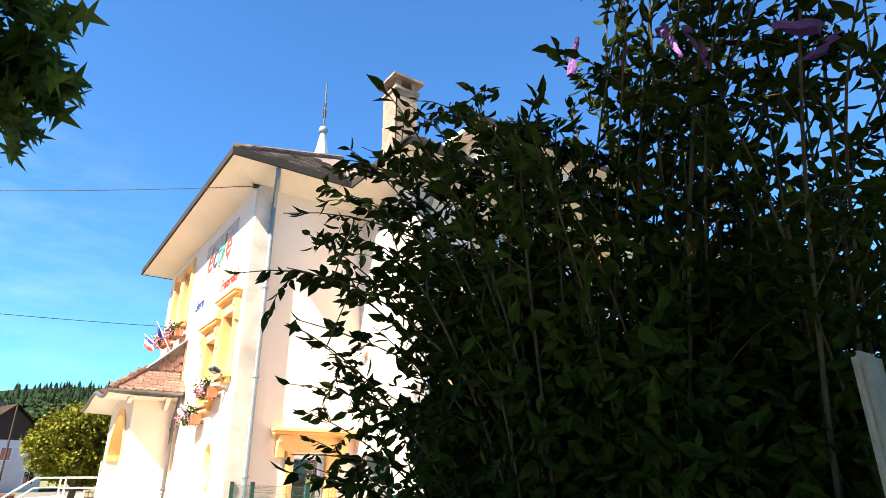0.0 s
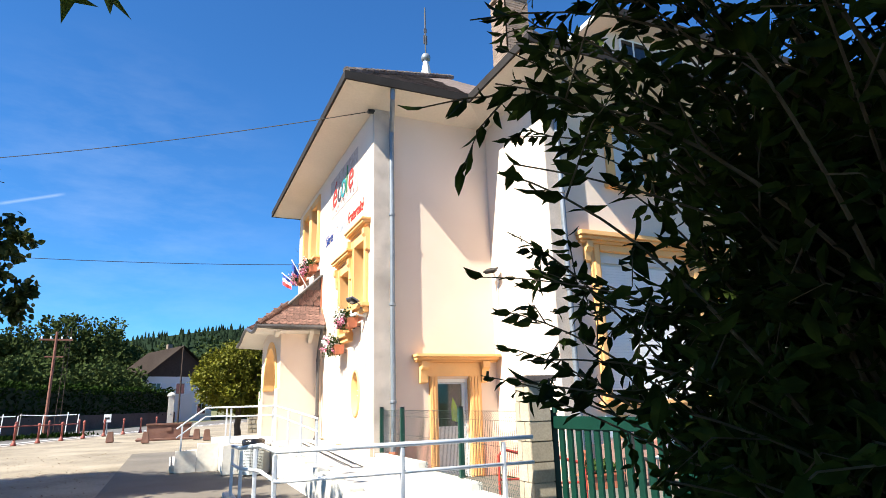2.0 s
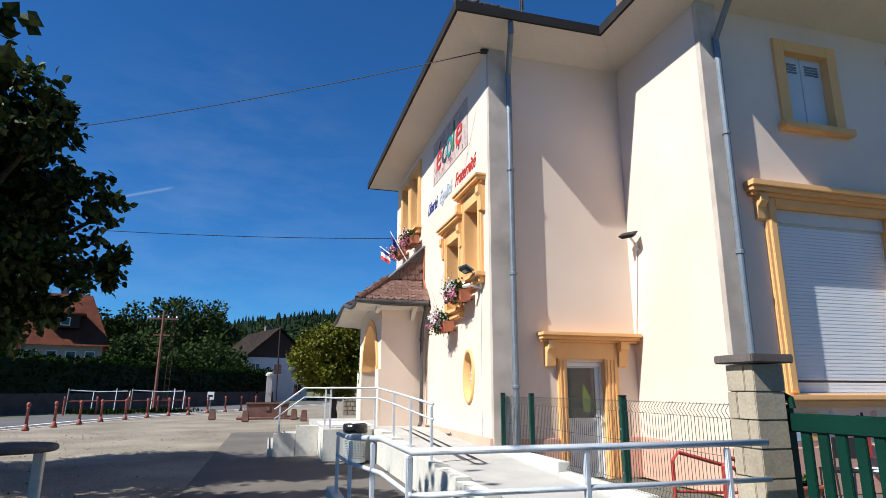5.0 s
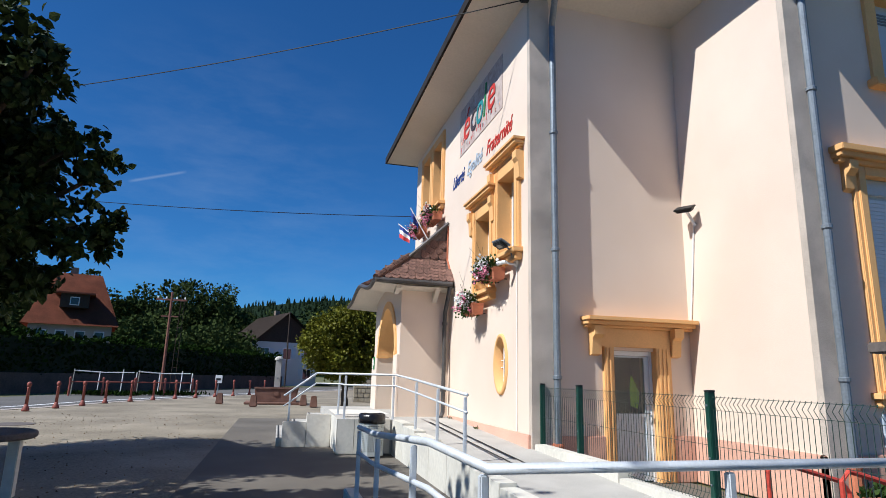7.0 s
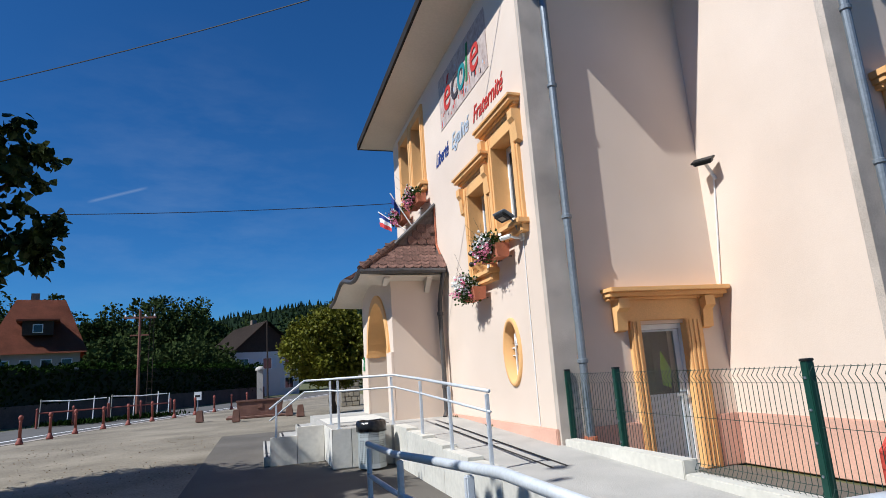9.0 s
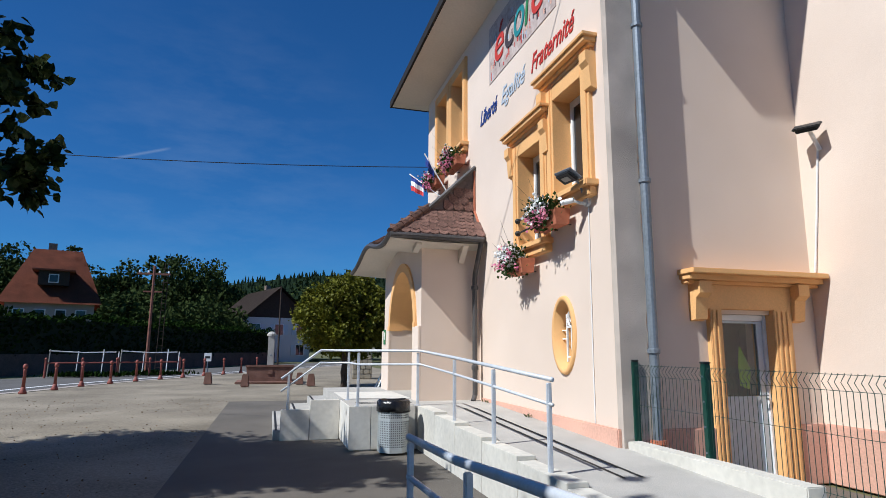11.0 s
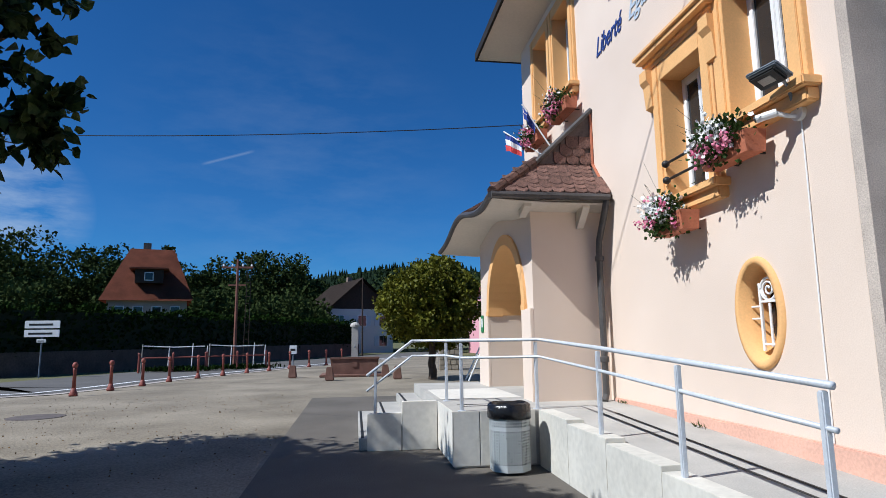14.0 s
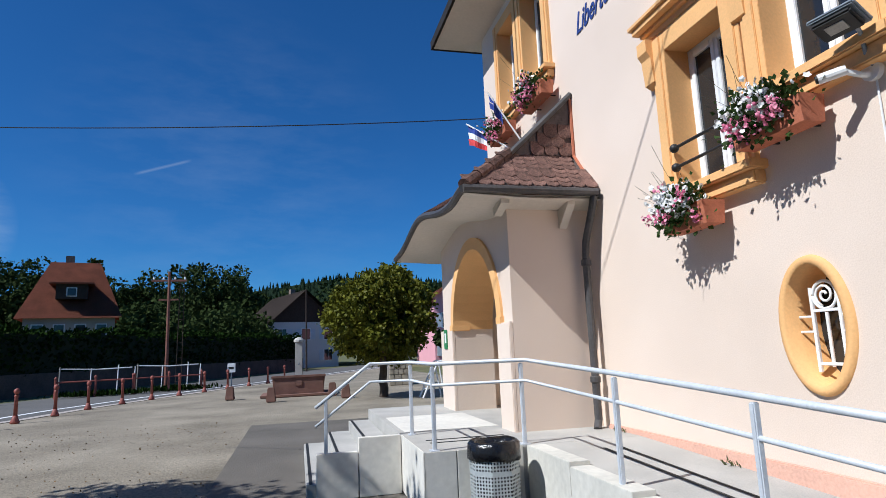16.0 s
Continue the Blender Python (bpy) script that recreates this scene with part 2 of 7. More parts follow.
POLEWOOD = mat("pole_timber", (0.20, 0.085, 0.06), 0.9, 0.2, 5, 0.4, 30)
GREYWOOD = mat("weathered_timber", (0.30, 0.29, 0.25), 0.9, 0.25, 5, 0.4, 30)
BLACKBAG = mat("black_bin_bag", (0.012, 0.012, 0.014), 0.22, 0.2, 14, 0.6, 18)
BINMETAL = mat("grey_bin_sheet", (0.50, 0.53, 0.53), 0.5, 0.1, 5, 0.05, 50, 0.3)
BLACK = mat("black_plastic", (0.02, 0.02, 0.02), 0.5, 0.1, 5, 0.05, 50)
CABLE = mat("black_cable", (0.01, 0.01, 0.012), 0.6, 0.1, 5, 0.0, 50)
FLAGRED = mat("red_cloth", (0.6, 0.06, 0.06), 0.85, 0.1, 5, 0.1, 50)
FLAGBLUE = mat("blue_cloth", (0.03, 0.06, 0.28), 0.85, 0.1, 5, 0.1, 50)
MURALBACK = mat("mural_ground", (0.50, 0.38, 0.34), 0.9, 0.25, 5, 0.1, 14, 0, (0.58, 0.49, 0.45))
PAINT_RED = mat("red_lettering", (0.52, 0.04, 0.03), 0.7, 0.1, 6, 0, 30)
PAINT_BLUE = mat("blue_lettering", (0.02, 0.05, 0.22), 0.7, 0.1, 6, 0, 30)
PAINT_PALE = mat("pale_blue_lettering", (0.45, 0.52, 0.60), 0.7, 0.1, 6, 0, 30)
PAINT_DARK = mat("dark_lettering", (0.05, 0.04, 0.05), 0.7, 0.1, 6, 0, 30)
PAINT_TEAL = mat("teal_lettering", (0.02, 0.22, 0.24), 0.7, 0.1, 6, 0, 30)
PAINT_GREEN = mat("green_lettering", (0.03, 0.2, 0.07), 0.7, 0.1, 6, 0, 30)
HIVIS = mat("yellow_green_cloth", (0.45, 0.75, 0.05), 0.8, 0.1, 6, 0, 30)
INTERIOR = mat("dim_interior", (0.10, 0.09, 0.08), 0.9, 0.1, 2, 0, 30)

# ---- helpers ----
def root_of(ob):
    v = Vector((0, 0, 0))
    while ob is not None:
        v += ob.location
        ob = ob.parent
    return v


def part(name, bm, material, parent=None, label="", smooth=False):
    """Links a bmesh, given in world metres, as one mesh object under its thing."""
    me = bpy.data.meshes.new(name)
    if parent is not None:
        bmesh.ops.translate(bm, verts=bm.verts, vec=-root_of(parent))
    bm.normal_update()
    bm.to_mesh(me)
    bm.free()
    me.materials.append(material)
    if smooth:
        me.polygons.foreach_set("use_smooth", [True] * len(me.polygons))
    ob = new(name, me)
    ob.parent = parent
    if label:
        ob["label"] = label
    return ob


def pydata(name, verts, faces, material, parent=None, label=""):
    me = bpy.data.meshes.new(name)
    v = np.asarray(verts, float)
    if parent is not None:
        v = v - np.array(root_of(parent))
    me.from_pydata(v.tolist(), [], faces if isinstance(faces, list) else faces.tolist())
    me.materials.append(material)
    ob = new(name, me)
    ob.parent = parent
    if label:
        ob["label"] = label
    return ob


def thing(name, loc, label, category, group="", kind=""):
    ob = new(name)
    ob.location = loc
    ob.empty_display_size = 0.1
    return tagged(ob, label, category, group, kind)


def box(bm, x0, x1, y0, y1, z0, z1, bevel=0.0, top=None):
    """A box; top=(z at y0, z at y1) slopes its upper face along y."""
    a, b = top if top else (z1, z1)
    v = [bm.verts.new(p) for p in ((x0, y0, z0), (x1, y0, z0), (x1, y1, z0), (x0, y1, z0), (x0, y0, a), (x1, y0, a), (x1, y1, b), (x0, y1, b))]
    fs = [bm.faces.new([v[i] for i in q]) for q in ((3, 2, 1, 0), (4, 5, 6, 7), (0, 1, 5, 4), (1, 2, 6, 5), (2, 3, 7, 6), (3, 0, 4, 7))]
    if bevel:
        es = {e for f in fs for e in f.edges}
        bmesh.ops.bevel(bm, geom=list(es), offset=bevel, segments=2, affect="EDGES", clamp_overlap=True)


def boxes(*rows, bevel=0.0):
    bm = bmesh.new()
    for r in rows:
        box(bm, *r, bevel=bevel)
    return bm


def tube(bm, pts, r, seg=10, caps=True, r2=None):
    pts = [Vector(p) for p in pts]
    rings = []
    for i, p in enumerate(pts):
        d = (pts[min(i + 1, len(pts) - 1)] - pts[max(i - 1, 0)]).normalized()
        side = d.orthogonal().normalized() if i == 0 else (side - d * side.dot(d)).normalized()
        up = d.cross(side)
        rr = r if r2 is None else r + (r2 - r) * i / (len(pts) - 1)
        rings.append([bm.verts.new(p + rr * (math.cos(2 * math.pi * k / seg) * side + math.sin(2 * math.pi * k / seg) * up)) for k in range(seg)])
    for a, b in zip(rings, rings[1:]):
        for k in range(seg):
            bm.faces.new((a[k], a[(k + 1) % seg], b[(k + 1) % seg], b[k]))
    if caps:
        bm.faces.new(rings[0][::-1])
        bm.faces.new(rings[-1])
    return bm


def tubes(paths, r, seg=10):
    bm = bmesh.new()
    for p in paths:
        tube(bm, p, r, seg)
    return bm


def lathe(bm, centre, profile, seg=16):
    """Turns (radius, z) rows round an upright axis."""
    cx, cy, cz = centre
    rings = [[bm.verts.new((cx + r * math.cos(2 * math.pi * k / seg), cy + r * math.sin(2 * math.pi * k / seg), cz + z)) for k in range(seg)] for r, z in profile]
    for a, b in zip(rings, rings[1:]):
        for k in range(seg):
            bm.faces.new((a[k], a[(k + 1) % seg], b[(k + 1) % seg], b[k]))
    bm.faces.new(rings[0][::-1])
    bm.faces.new(rings[-1])
    return bm


def prism(bm, outline, axis, a, b):
    """Extrudes an outline (pairs) along axis 'x', 'y' or 'z' from a to b."""
    def at(p, w):
        return {"x": (w, p[0], p[1]), "y": (p[0], w, p[1]), "z": (p[0], p[1], w)}[axis]
    lo = [bm.verts.new(at(p, a)) for p in outline]
    hi = [bm.verts.new(at(p, b)) for p in outline]
    n = len(outline)
    bm.faces.new(lo[::-1])
    bm.faces.new(hi)
    for i in range(n):
        bm.faces.new((lo[i], lo[(i + 1) % n], hi[(i + 1) % n], hi[i]))
    bmesh.ops.recalc_face_normals(bm, faces=bm.faces)
    return bm


def wall(name, axis, w0, w1, u0, u1, z0, z1, holes, material, label, parent=None):
    """A wall of thickness w0..w1 across axis, with rectangular holes (u0, u1, z0, z1)."""
    us = sorted({u0, u1, *[h[0] for h in holes], *[h[1] for h in holes]})
    zs = sorted({z0, z1, *[h[2] for h in holes], *[h[3] for h in holes]})
    bm = bmesh.new()
    for a, b in zip(us, us[1:]):
        for c, d in zip(zs, zs[1:]):
            mu, mz = (a + b) / 2, (c + d) / 2
            if any(h[0] < mu < h[1] and h[2] < mz < h[3] for h in holes):
                continue
            if axis == "x":
                box(bm, w0, w1, a, b, c, d)
            else:
                box(bm, a, b, w0, w1, c, d)
    bmesh.ops.remove_doubles(bm, verts=bm.verts, dist=0.0005)
    ob = part(name, bm, material, parent)
    return tagged(ob, label, "wall", kind="structure") if parent is None else ob


LEAFSHAPE = np.array([(0, 0, 0), (0.30, 0.28, 0.05), (0.24, 0.62, 0.04), (0, 1.0, -0.12), (-0.24, 0.62, 0.04), (-0.30, 0.28, 0.05), (0, 0.5, -0.03)])
LEAFFACES = [(0, 1, 6), (1, 2, 6), (2, 3, 6), (3, 4, 6), (4, 5, 6), (5, 0, 6)]
LOWLEAF = np.array([(0, 0, 0), (0.34, 0.45, 0.06), (0, 1.0, -0.1), (-0.34, 0.45, 0.06)])
LOWFACES = [(0, 1, 2), (0, 2, 3)]

STARLEAF = np.array([(0, 0, 0)] + [(rr * math.sin(q), 0.45 + rr * math.cos(q), 0.05 * math.cos(3 * q)) for q, rr in ((2.75, 0.3), (2.2, 0.42), (1.75, 0.16), (1.3, 0.55), (0.7, 0.19), (0.0, 0.62), (-0.7, 0.19), (-1.3, 0.55), (-1.75, 0.16), (-2.2, 0.42), (-2.75, 0.3))] + [(0, 0.42, -0.04)])
STARFACES = [(k, (k + 1) % 12, 12) for k in range(12)]


def leaves(points, dirs, sizes, rng, shape=LEAFSHAPE, faces=LEAFFACES, width=1.0):
    """Leaf blades at the points, pointing along dirs."""
    n = len(points)
    d = dirs / (np.linalg.norm(dirs, axis=1, keepdims=True) + 1e-9)
    r = rng.normal(size=(n, 3))
    s = np.cross(d, r)
    s /= np.linalg.norm(s, axis=1, keepdims=True) + 1e-9
    u = np.cross(s, d)
    k = len(shape)
    v = points[:, None, :] + sizes[:, None, None] * (shape[None, :, 0, None] * width * s[:, None, :] + shape[None, :, 1, None] * d[:, None, :] + shape[None, :, 2, None] * u[:, None, :])
    f = (np.array(faces)[None] + (np.arange(n) * k)[:, None, None]).reshape(-1, 3)
    return v.reshape(-1, 3), f

# ---- ground ----
def sheet(name, outline, z, material, label, category):
    bm = bmesh.new()
    bm.faces.new([bm.verts.new((x, y, z)) for x, y in outline])
    bmesh.ops.recalc_face_normals(bm, faces=bm.faces)
    if bm.faces[:][0].normal.z < 0:
        bmesh.ops.reverse_faces(bm, faces=bm.faces[:])
    return tagged(part(name, bm, material), label, category, kind="structure")


sheet("ground", [(-900, -400), (900, -400), (900, 1500), (-900, 1500)], -0.02, GRASS, "dry green grass reaching to the wooded hills", "ground")
sheet("square", [(-30, -12), (-0.66, -12), (-0.66, 25.2), (9.0, 25.2), (9, 70), (3.5, 58), (-2.1, 45.1), (-5.3, 37.9), (-6.8, 34), (-7.5, 31), (-8.5, 28.5), (-11, 27.1), (-18, 25.4), (-40, 20)], -0.012, GRAVEL, "sandy gravel square in front of the school", "ground")
sheet("asphalt_apron", [(-0.66, -12), (14.0, -12), (14, 9.9), (6.6, 9.9), (6.6, 12.2), (9, 12.2), (9, 25.2), (-0.66, 25.2)], -0.004, ASPHALT, "dark asphalt strip along the school wall", "pavement")

STREET = [(-40, 20), (-18, 25.5), (-11, 27.2), (-8.6, 28.6), (-7.6, 31), (-6.9, 34), (-5.4, 38), (-2.2, 45.2), (5.5, 61), (14, 79)]
def shifted(path, d):
    out = []
    for i, p in enumerate(path):
        a, b = Vector(path[max(i - 1, 0)]), Vector(path[min(i + 1, len(path) - 1)])
        t = (b - a).normalized()
        out.append((p[0] - t.y * d, p[1] + t.x * d))
    return out
def band(name, d0, d1, z, material, label, category):
    a, b = shifted(STREET, d0), shifted(STREET, d1)
    bm = bmesh.new()
    lo, hi = [bm.verts.new((*p, z)) for p in a], [bm.verts.new((*p, z)) for p in b]
    for i in range(len(a) - 1):
        bm.faces.new((lo[i], lo[i + 1], hi[i + 1], hi[i]))
    return tagged(part(name, bm, material), label, category, kind="structure")
band("road", 0.3, 7.2, -0.006, ROADMAT, "grey asphalt street behind the row of bollards", "road")
band("pavement", -0.1, 0.3, 0.004, PAVEMENT, "pale paved edge beside the street", "pavement")
band("road_line", 1.2, 1.45, 0.0, WHITEPAINT, "white painted line along the street", "road marking")

# ---- school: walls ----
FX, SY, MX, MY = 4.0, 12.2, 6.77, 9.92     # west face and south face of the wing, west and south face of the main block
NORTH, EAVE = 20.4, 7.86
OVAL = (13.35, 1.70, 0.25, 0.43)           # y, z and half axes
W_HOLES = [(13.86, 14.66, 3.02, 4.47), (12.66, 13.44, 3.50, 4.88), (17.45, 18.25, 5.62, 7.25), (18.6, 19.4, 5.62, 7.25), (13.0, 13.7, 1.2, 2.2), (17.3, 18.7, 0.68, 2.7)]
wall("wall_west", "x", FX, FX + 0.4, SY, NORTH, 0.0, EAVE, W_HOLES, PLASTER, "sunlit pale pink rendered school front with ochre windows")
wall("wall_wing_south", "y", SY, SY + 0.4, FX + 0.4, MX + 0.4, 0.0, EAVE, [(5.36, 6.10, -0.01, 1.93)], PLASTER, "pale pink rendered wall around the side door")
wall("wall_wing_north", "y", NORTH - 0.4, NORTH, FX + 0.4, 12, 0.0, EAVE, [], PLASTER, "pale pink rendered end wall")
wall("wall_main_west", "x", MX, MX + 0.4, MY, SY, 0.0, EAVE, [], PLASTER, "sunlit pale pink rendered return wall")
BIG = [(7.92, 10.28, 1.42, 4.28), (11.02, 13.38, 1.42, 4.28)]
UPPER = [(8.52, 9.45, 5.75, 7.10), (11.08, 12.02, 5.75, 7.10), (12.38, 13.28, 5.75, 7.10)]
wall("wall_main_south", "y", MY, MY + 0.4, MX + 0.4, 18, 0.0, EAVE, BIG + UPPER, PLASTER, "pale pink rendered south wall with large shuttered windows")
wall("wall_main_east", "x", 17.6, 18, MY + 0.4, NORTH, 0.0, EAVE, [], PLASTER, "pale pink rendered far wall")

def oval_patch(bm, y0, y1, z0, z1, x0, x1, cy, cz, a, b, n=48):
    rings = []
    angles = sorted([2 * math.pi * k / n + 0.01 for k in range(n)] + [math.atan2(v - cz, u - cy) % (2 * math.pi) for u in (y0, y1) for v in (z0, z1)])
    n = len(angles)
    for t in angles:
        c, s = math.cos(t), math.sin(t)
        r = min((y1 - cy) / c if c > 1e-6 else (y0 - cy) / c if c < -1e-6 else 9e9, (z1 - cz) / s if s > 1e-6 else (z0 - cz) / s if s < -1e-6 else 9e9)
        rings.append(((cy + a * c, cz + b * s), (cy + r * c, cz + r * s)))
    vv = [[bm.verts.new((x, *p)) for p in q for x in (x0, x1)] for q in rings]
    for i in range(n):
        p, q = vv[i], vv[(i + 1) % n]
        bm.faces.new((p[0], q[0], q[2], p[2]))
        bm.faces.new((p[1], p[3], q[3], q[1]))
        bm.faces.new((p[0], p[1], q[1], q[0]))
bm = bmesh.new()
oval_patch(bm, 13.0, 13.7, 1.2, 2.2, FX, FX + 0.4, *OVAL)
bmesh.ops.recalc_face_normals(bm, faces=bm.faces)
tagged(part("wall_oval_surround", bm, PLASTER), "pale pink render round the oval window", "wall", kind="structure")

# salmon plinth and grey corner strips
def struct(name, bm, material, label, category):
    return tagged(part(name, bm, material), label, category, kind="structure")
struct("plinth_wing", boxes((FX + 0.06, 5.2, SY - 0.05, SY + 0.01, 0, 0.67), (6.36, MX - 0.02, SY - 0.05, SY + 0.01, 0, 0.67), bevel=0.012), SALMON, "salmon painted plinth below the wing", "plinth")
struct("plinth_front", boxes((FX - 0.045, FX + 0.01, SY - 0.06, 16.4, 0.3, 0.69), bevel=0.012), SALMON, "worn salmon painted plinth along the ramp", "plinth")
struct("plinth_main", boxes((MX - 0.05, MX + 0.01, MY - 0.06, SY - 0.05, 0, 0.67), (MX - 0.05, 18, MY - 0.06, MY + 0.01, 0, 0.67), bevel=0.012), SALMON, "salmon painted plinth of the main block", "plinth")
def ragged(bm, x0, x1, y0, y1, z0, z1, seed):
    rng = random.Random(seed)
    out = [(x0, z0)]
    z = z0
    while z < z1:
        out.append((x1 - rng.uniform(0, 0.03), z))
        z += rng.uniform(0.05, 0.3)
    out += [(x1, z1), (x0, z1)]
    prism(bm, out, "y", y0, y1)
bm = bmesh.new()
ragged(bm, FX + 0.002, FX + 0.36, SY - 0.10, SY, 0.0, EAVE, 1)
struct("corner_strip_wing", bm, QUOIN, "rough grey unpainted corner strip with ragged edges", "wall trim")
bm = bmesh.new()
ragged(bm, MX + 0.002, MX + 0.40, MY - 0.10, MY, 0.0, EAVE, 2)
struct("corner_strip_main", bm, QUOIN, "rough grey unpainted corner strip with ragged edges", "wall trim")

# ---- school: eaves and roof ----
OV = 0.80
MEAVE = 5.98                              # west eave of the main block
OUT = [(FX - OV, SY - OV), (MEAVE, SY - OV), (MEAVE, MY - OV - 0.2), (18 + OV, MY - OV - 0.2), (18 + OV, NORTH + OV), (FX - OV, NORTH + OV)]
bm = bmesh.new()
WALLS = [(FX, SY), (MX, SY), (MX, MY), (18, MY), (18, NORTH), (FX, NORTH)]
so = [[bm.verts.new((*p, z)) for p in ring] for ring, z in ((OUT, EAVE + 0.02), (OUT, EAVE), (WALLS, EAVE - 0.2), (WALLS, EAVE + 0.02))]
for ra, rb in zip(so, so[1:]):
    for i in range(6):
        bm.faces.new((ra[i], ra[(i + 1) % 6], rb[(i + 1) % 6], rb[i]))
bmesh.ops.recalc_face_normals(bm, faces=bm.faces)
tagged(part("ceiling_eaves", bm, SOFFIT), "off-white boarded soffit under the eaves", "soffit", kind="structure")
bm = bmesh.new()
big = [(x + dx, y + dy) for (x, y), (dx, dy) in zip(OUT, ((-0.05, -0.05), (-0.05, -0.05), (-0.05, -0.05), (0.05, -0.05), (0.05, 0.05), (-0.05, 0.05)))]
n = len(OUT)
for za, zb, ex in ((EAVE - 0.01, EAVE + 0.17, 0),):
    a = [bm.verts.new((*p, za)) for p in OUT]
    b = [bm.verts.new((*p, za)) for p in big]
    c = [bm.verts.new((*p, zb)) for p in big]
    d = [bm.verts.new((*p, zb)) for p in OUT]
    for i in range(n):
        j = (i + 1) % n
        for q in ((a[i], a[j], b[j], b[i]), (b[i], b[j], c[j], c[i]), (c[i], c[j], d[j], d[i]), (d[i], d[j], a[j], a[i])):
            bm.faces.new(q)
bmesh.ops.recalc_face_normals(bm, faces=bm.faces)
struct("fascia_gutter", bm, FASCIA, "dark gutter and fascia round the eaves", "gutter")

SLOPE = math.tan(radians(36))
def hip_roof(bm, x0, x1, y0, y1, z, rise_at):
    """A hipped roof on a rectangle; the ridge lies along the longer side."""
    w, l = x1 - x0, y1 - y0
    k = min(w, l) / 2
    top = z + k * rise_at
    if l >= w:
        r0, r1 = (x0 + k, y0 + k, top), (x0 + k, y1 - k, top)
    else:
        r0, r1 = (x0 + k, y0 + k, top), (x1 - k, y0 + k, top)
    c = [bm.verts.new(p) for p in ((x0, y0, z), (x1, y0, z), (x1, y1, z), (x0, y1, z))]
    a, b = bm.verts.new(r0), bm.verts.new(r1)
    if l >= w:
        fs = ((c[0], c[1], a), (c[1], c[2], b, a), (c[2], c[3], b), (c[3], c[0], a, b))
    else:
        fs = ((c[0], c[1], b, a), (c[1], c[2], b), (c[2], c[3], a, b), (c[3], c[0], a))
    for f in fs:
        bm.faces.new(f)
bm = bmesh.new()
hip_roof(bm, FX - OV, 11.4, SY - OV, NORTH + OV, EAVE + 0.15, SLOPE)
roof_wing = struct("roof_wing", bm, ROOFBACK, "weathered brown tiled hipped roof of the wing", "roof")
bm = bmesh.new()
hip_roof(bm, MEAVE, 18 + OV, MY - OV - 0.2, NORTH + OV, EAVE + 0.152, SLOPE)
roof_main = struct("roof_main", bm, ROOFBACK, "weathered brown tiled hipped roof of the main block", "roof")

def tile_rows(name, origin, along, up, length, height, taper0, taper1, parent, tw=0.2, th=0.16):
    """Flat tiles in courses on a roof slope, joined; taper0 and taper1 are the run lost at both ends for each metre up."""
    rng = random.Random(name)
    o, a, u = Vector(origin), Vector(along).normalized(), Vector(up).normalized()
    nrm = a.cross(u).normalized()
    if nrm.z < 0:
        nrm = -nrm
    verts, faces = [], []
    rows = int(height / th)
    for r in range(rows):
        lo, hi = taper0 * r * th, length - taper1 * r * th
        x = lo + (tw / 2 if r % 2 else 0)
        while x < hi - tw * 0.5:
            w = tw * 0.96
            lift = 0.018 + rng.uniform(0, 0.008)
            p = o + a * x + u * (r * th - 0.01)
            q = [p + nrm * lift, p + a * w + nrm * lift, p + a * w + u * (th * 1.15) + nrm * 0.004, p + u * (th * 1.15) + nrm * 0.004, p - nrm * 0.004, p + a * w - nrm * 0.004]
            k = len(verts)
            verts += [tuple(v) for v in q]
            faces += [(k, k + 1, k + 2, k + 3), (k + 4, k + 5, k + 1, k)]
            x += tw
    return tagged(pydata(name, verts, faces, ROOFTILE, parent), kind="stuff")
CE = math.cos(radians(36))
tile_rows("tiles_south", (FX - OV, SY - OV, EAVE + 0.155), (1, 0, 0), (0, 1, SLOPE), 3.0, 3.2, CE, 0.0, roof_wing)
tile_rows("tiles_west", (FX - OV, NORTH + OV, EAVE + 0.155), (0, -1, 0), (1, 0, SLOPE), NORTH - SY + 2 * OV, 3.2, CE, CE, roof_wing)
tile_rows("tiles_south", (MEAVE, MY - OV - 0.2, EAVE + 0.157), (1, 0, 0), (0, 1, SLOPE), 12.9, 3.4, CE, CE, roof_main)
tile_rows("tiles_west", (MEAVE, SY + 2, EAVE + 0.157), (0, -1, 0), (1, 0, SLOPE), SY + 2 - MY + OV + 0.2, 3.4, 0, CE, roof_main)
bm = bmesh.new()
for k in range(24):
    f0 = k * 0.19
    p = Vector((FX - OV + f0, SY - OV + f0, EAVE + 0.19 + f0 * SLOPE))
    d = Vector((1, 1, SLOPE)) * 0.2
    tube(bm, [p, p + d], 0.085, 8, True, 0.07)
part("ridge_tiles", bm, ROOFTILE, roof_wing)
bm = bmesh.new()
for k in range(24):
    f0 = k * 0.19
    p = Vector((MEAVE + f0, MY - OV - 0.2 + f0, EAVE + 0.19 + f0 * SLOPE))
    tube(bm, [p, p + Vector((1, 1, SLOPE)) * 0.2], 0.085, 8, True, 0.07)
part("ridge_tiles", bm, ROOFTILE, roof_main)

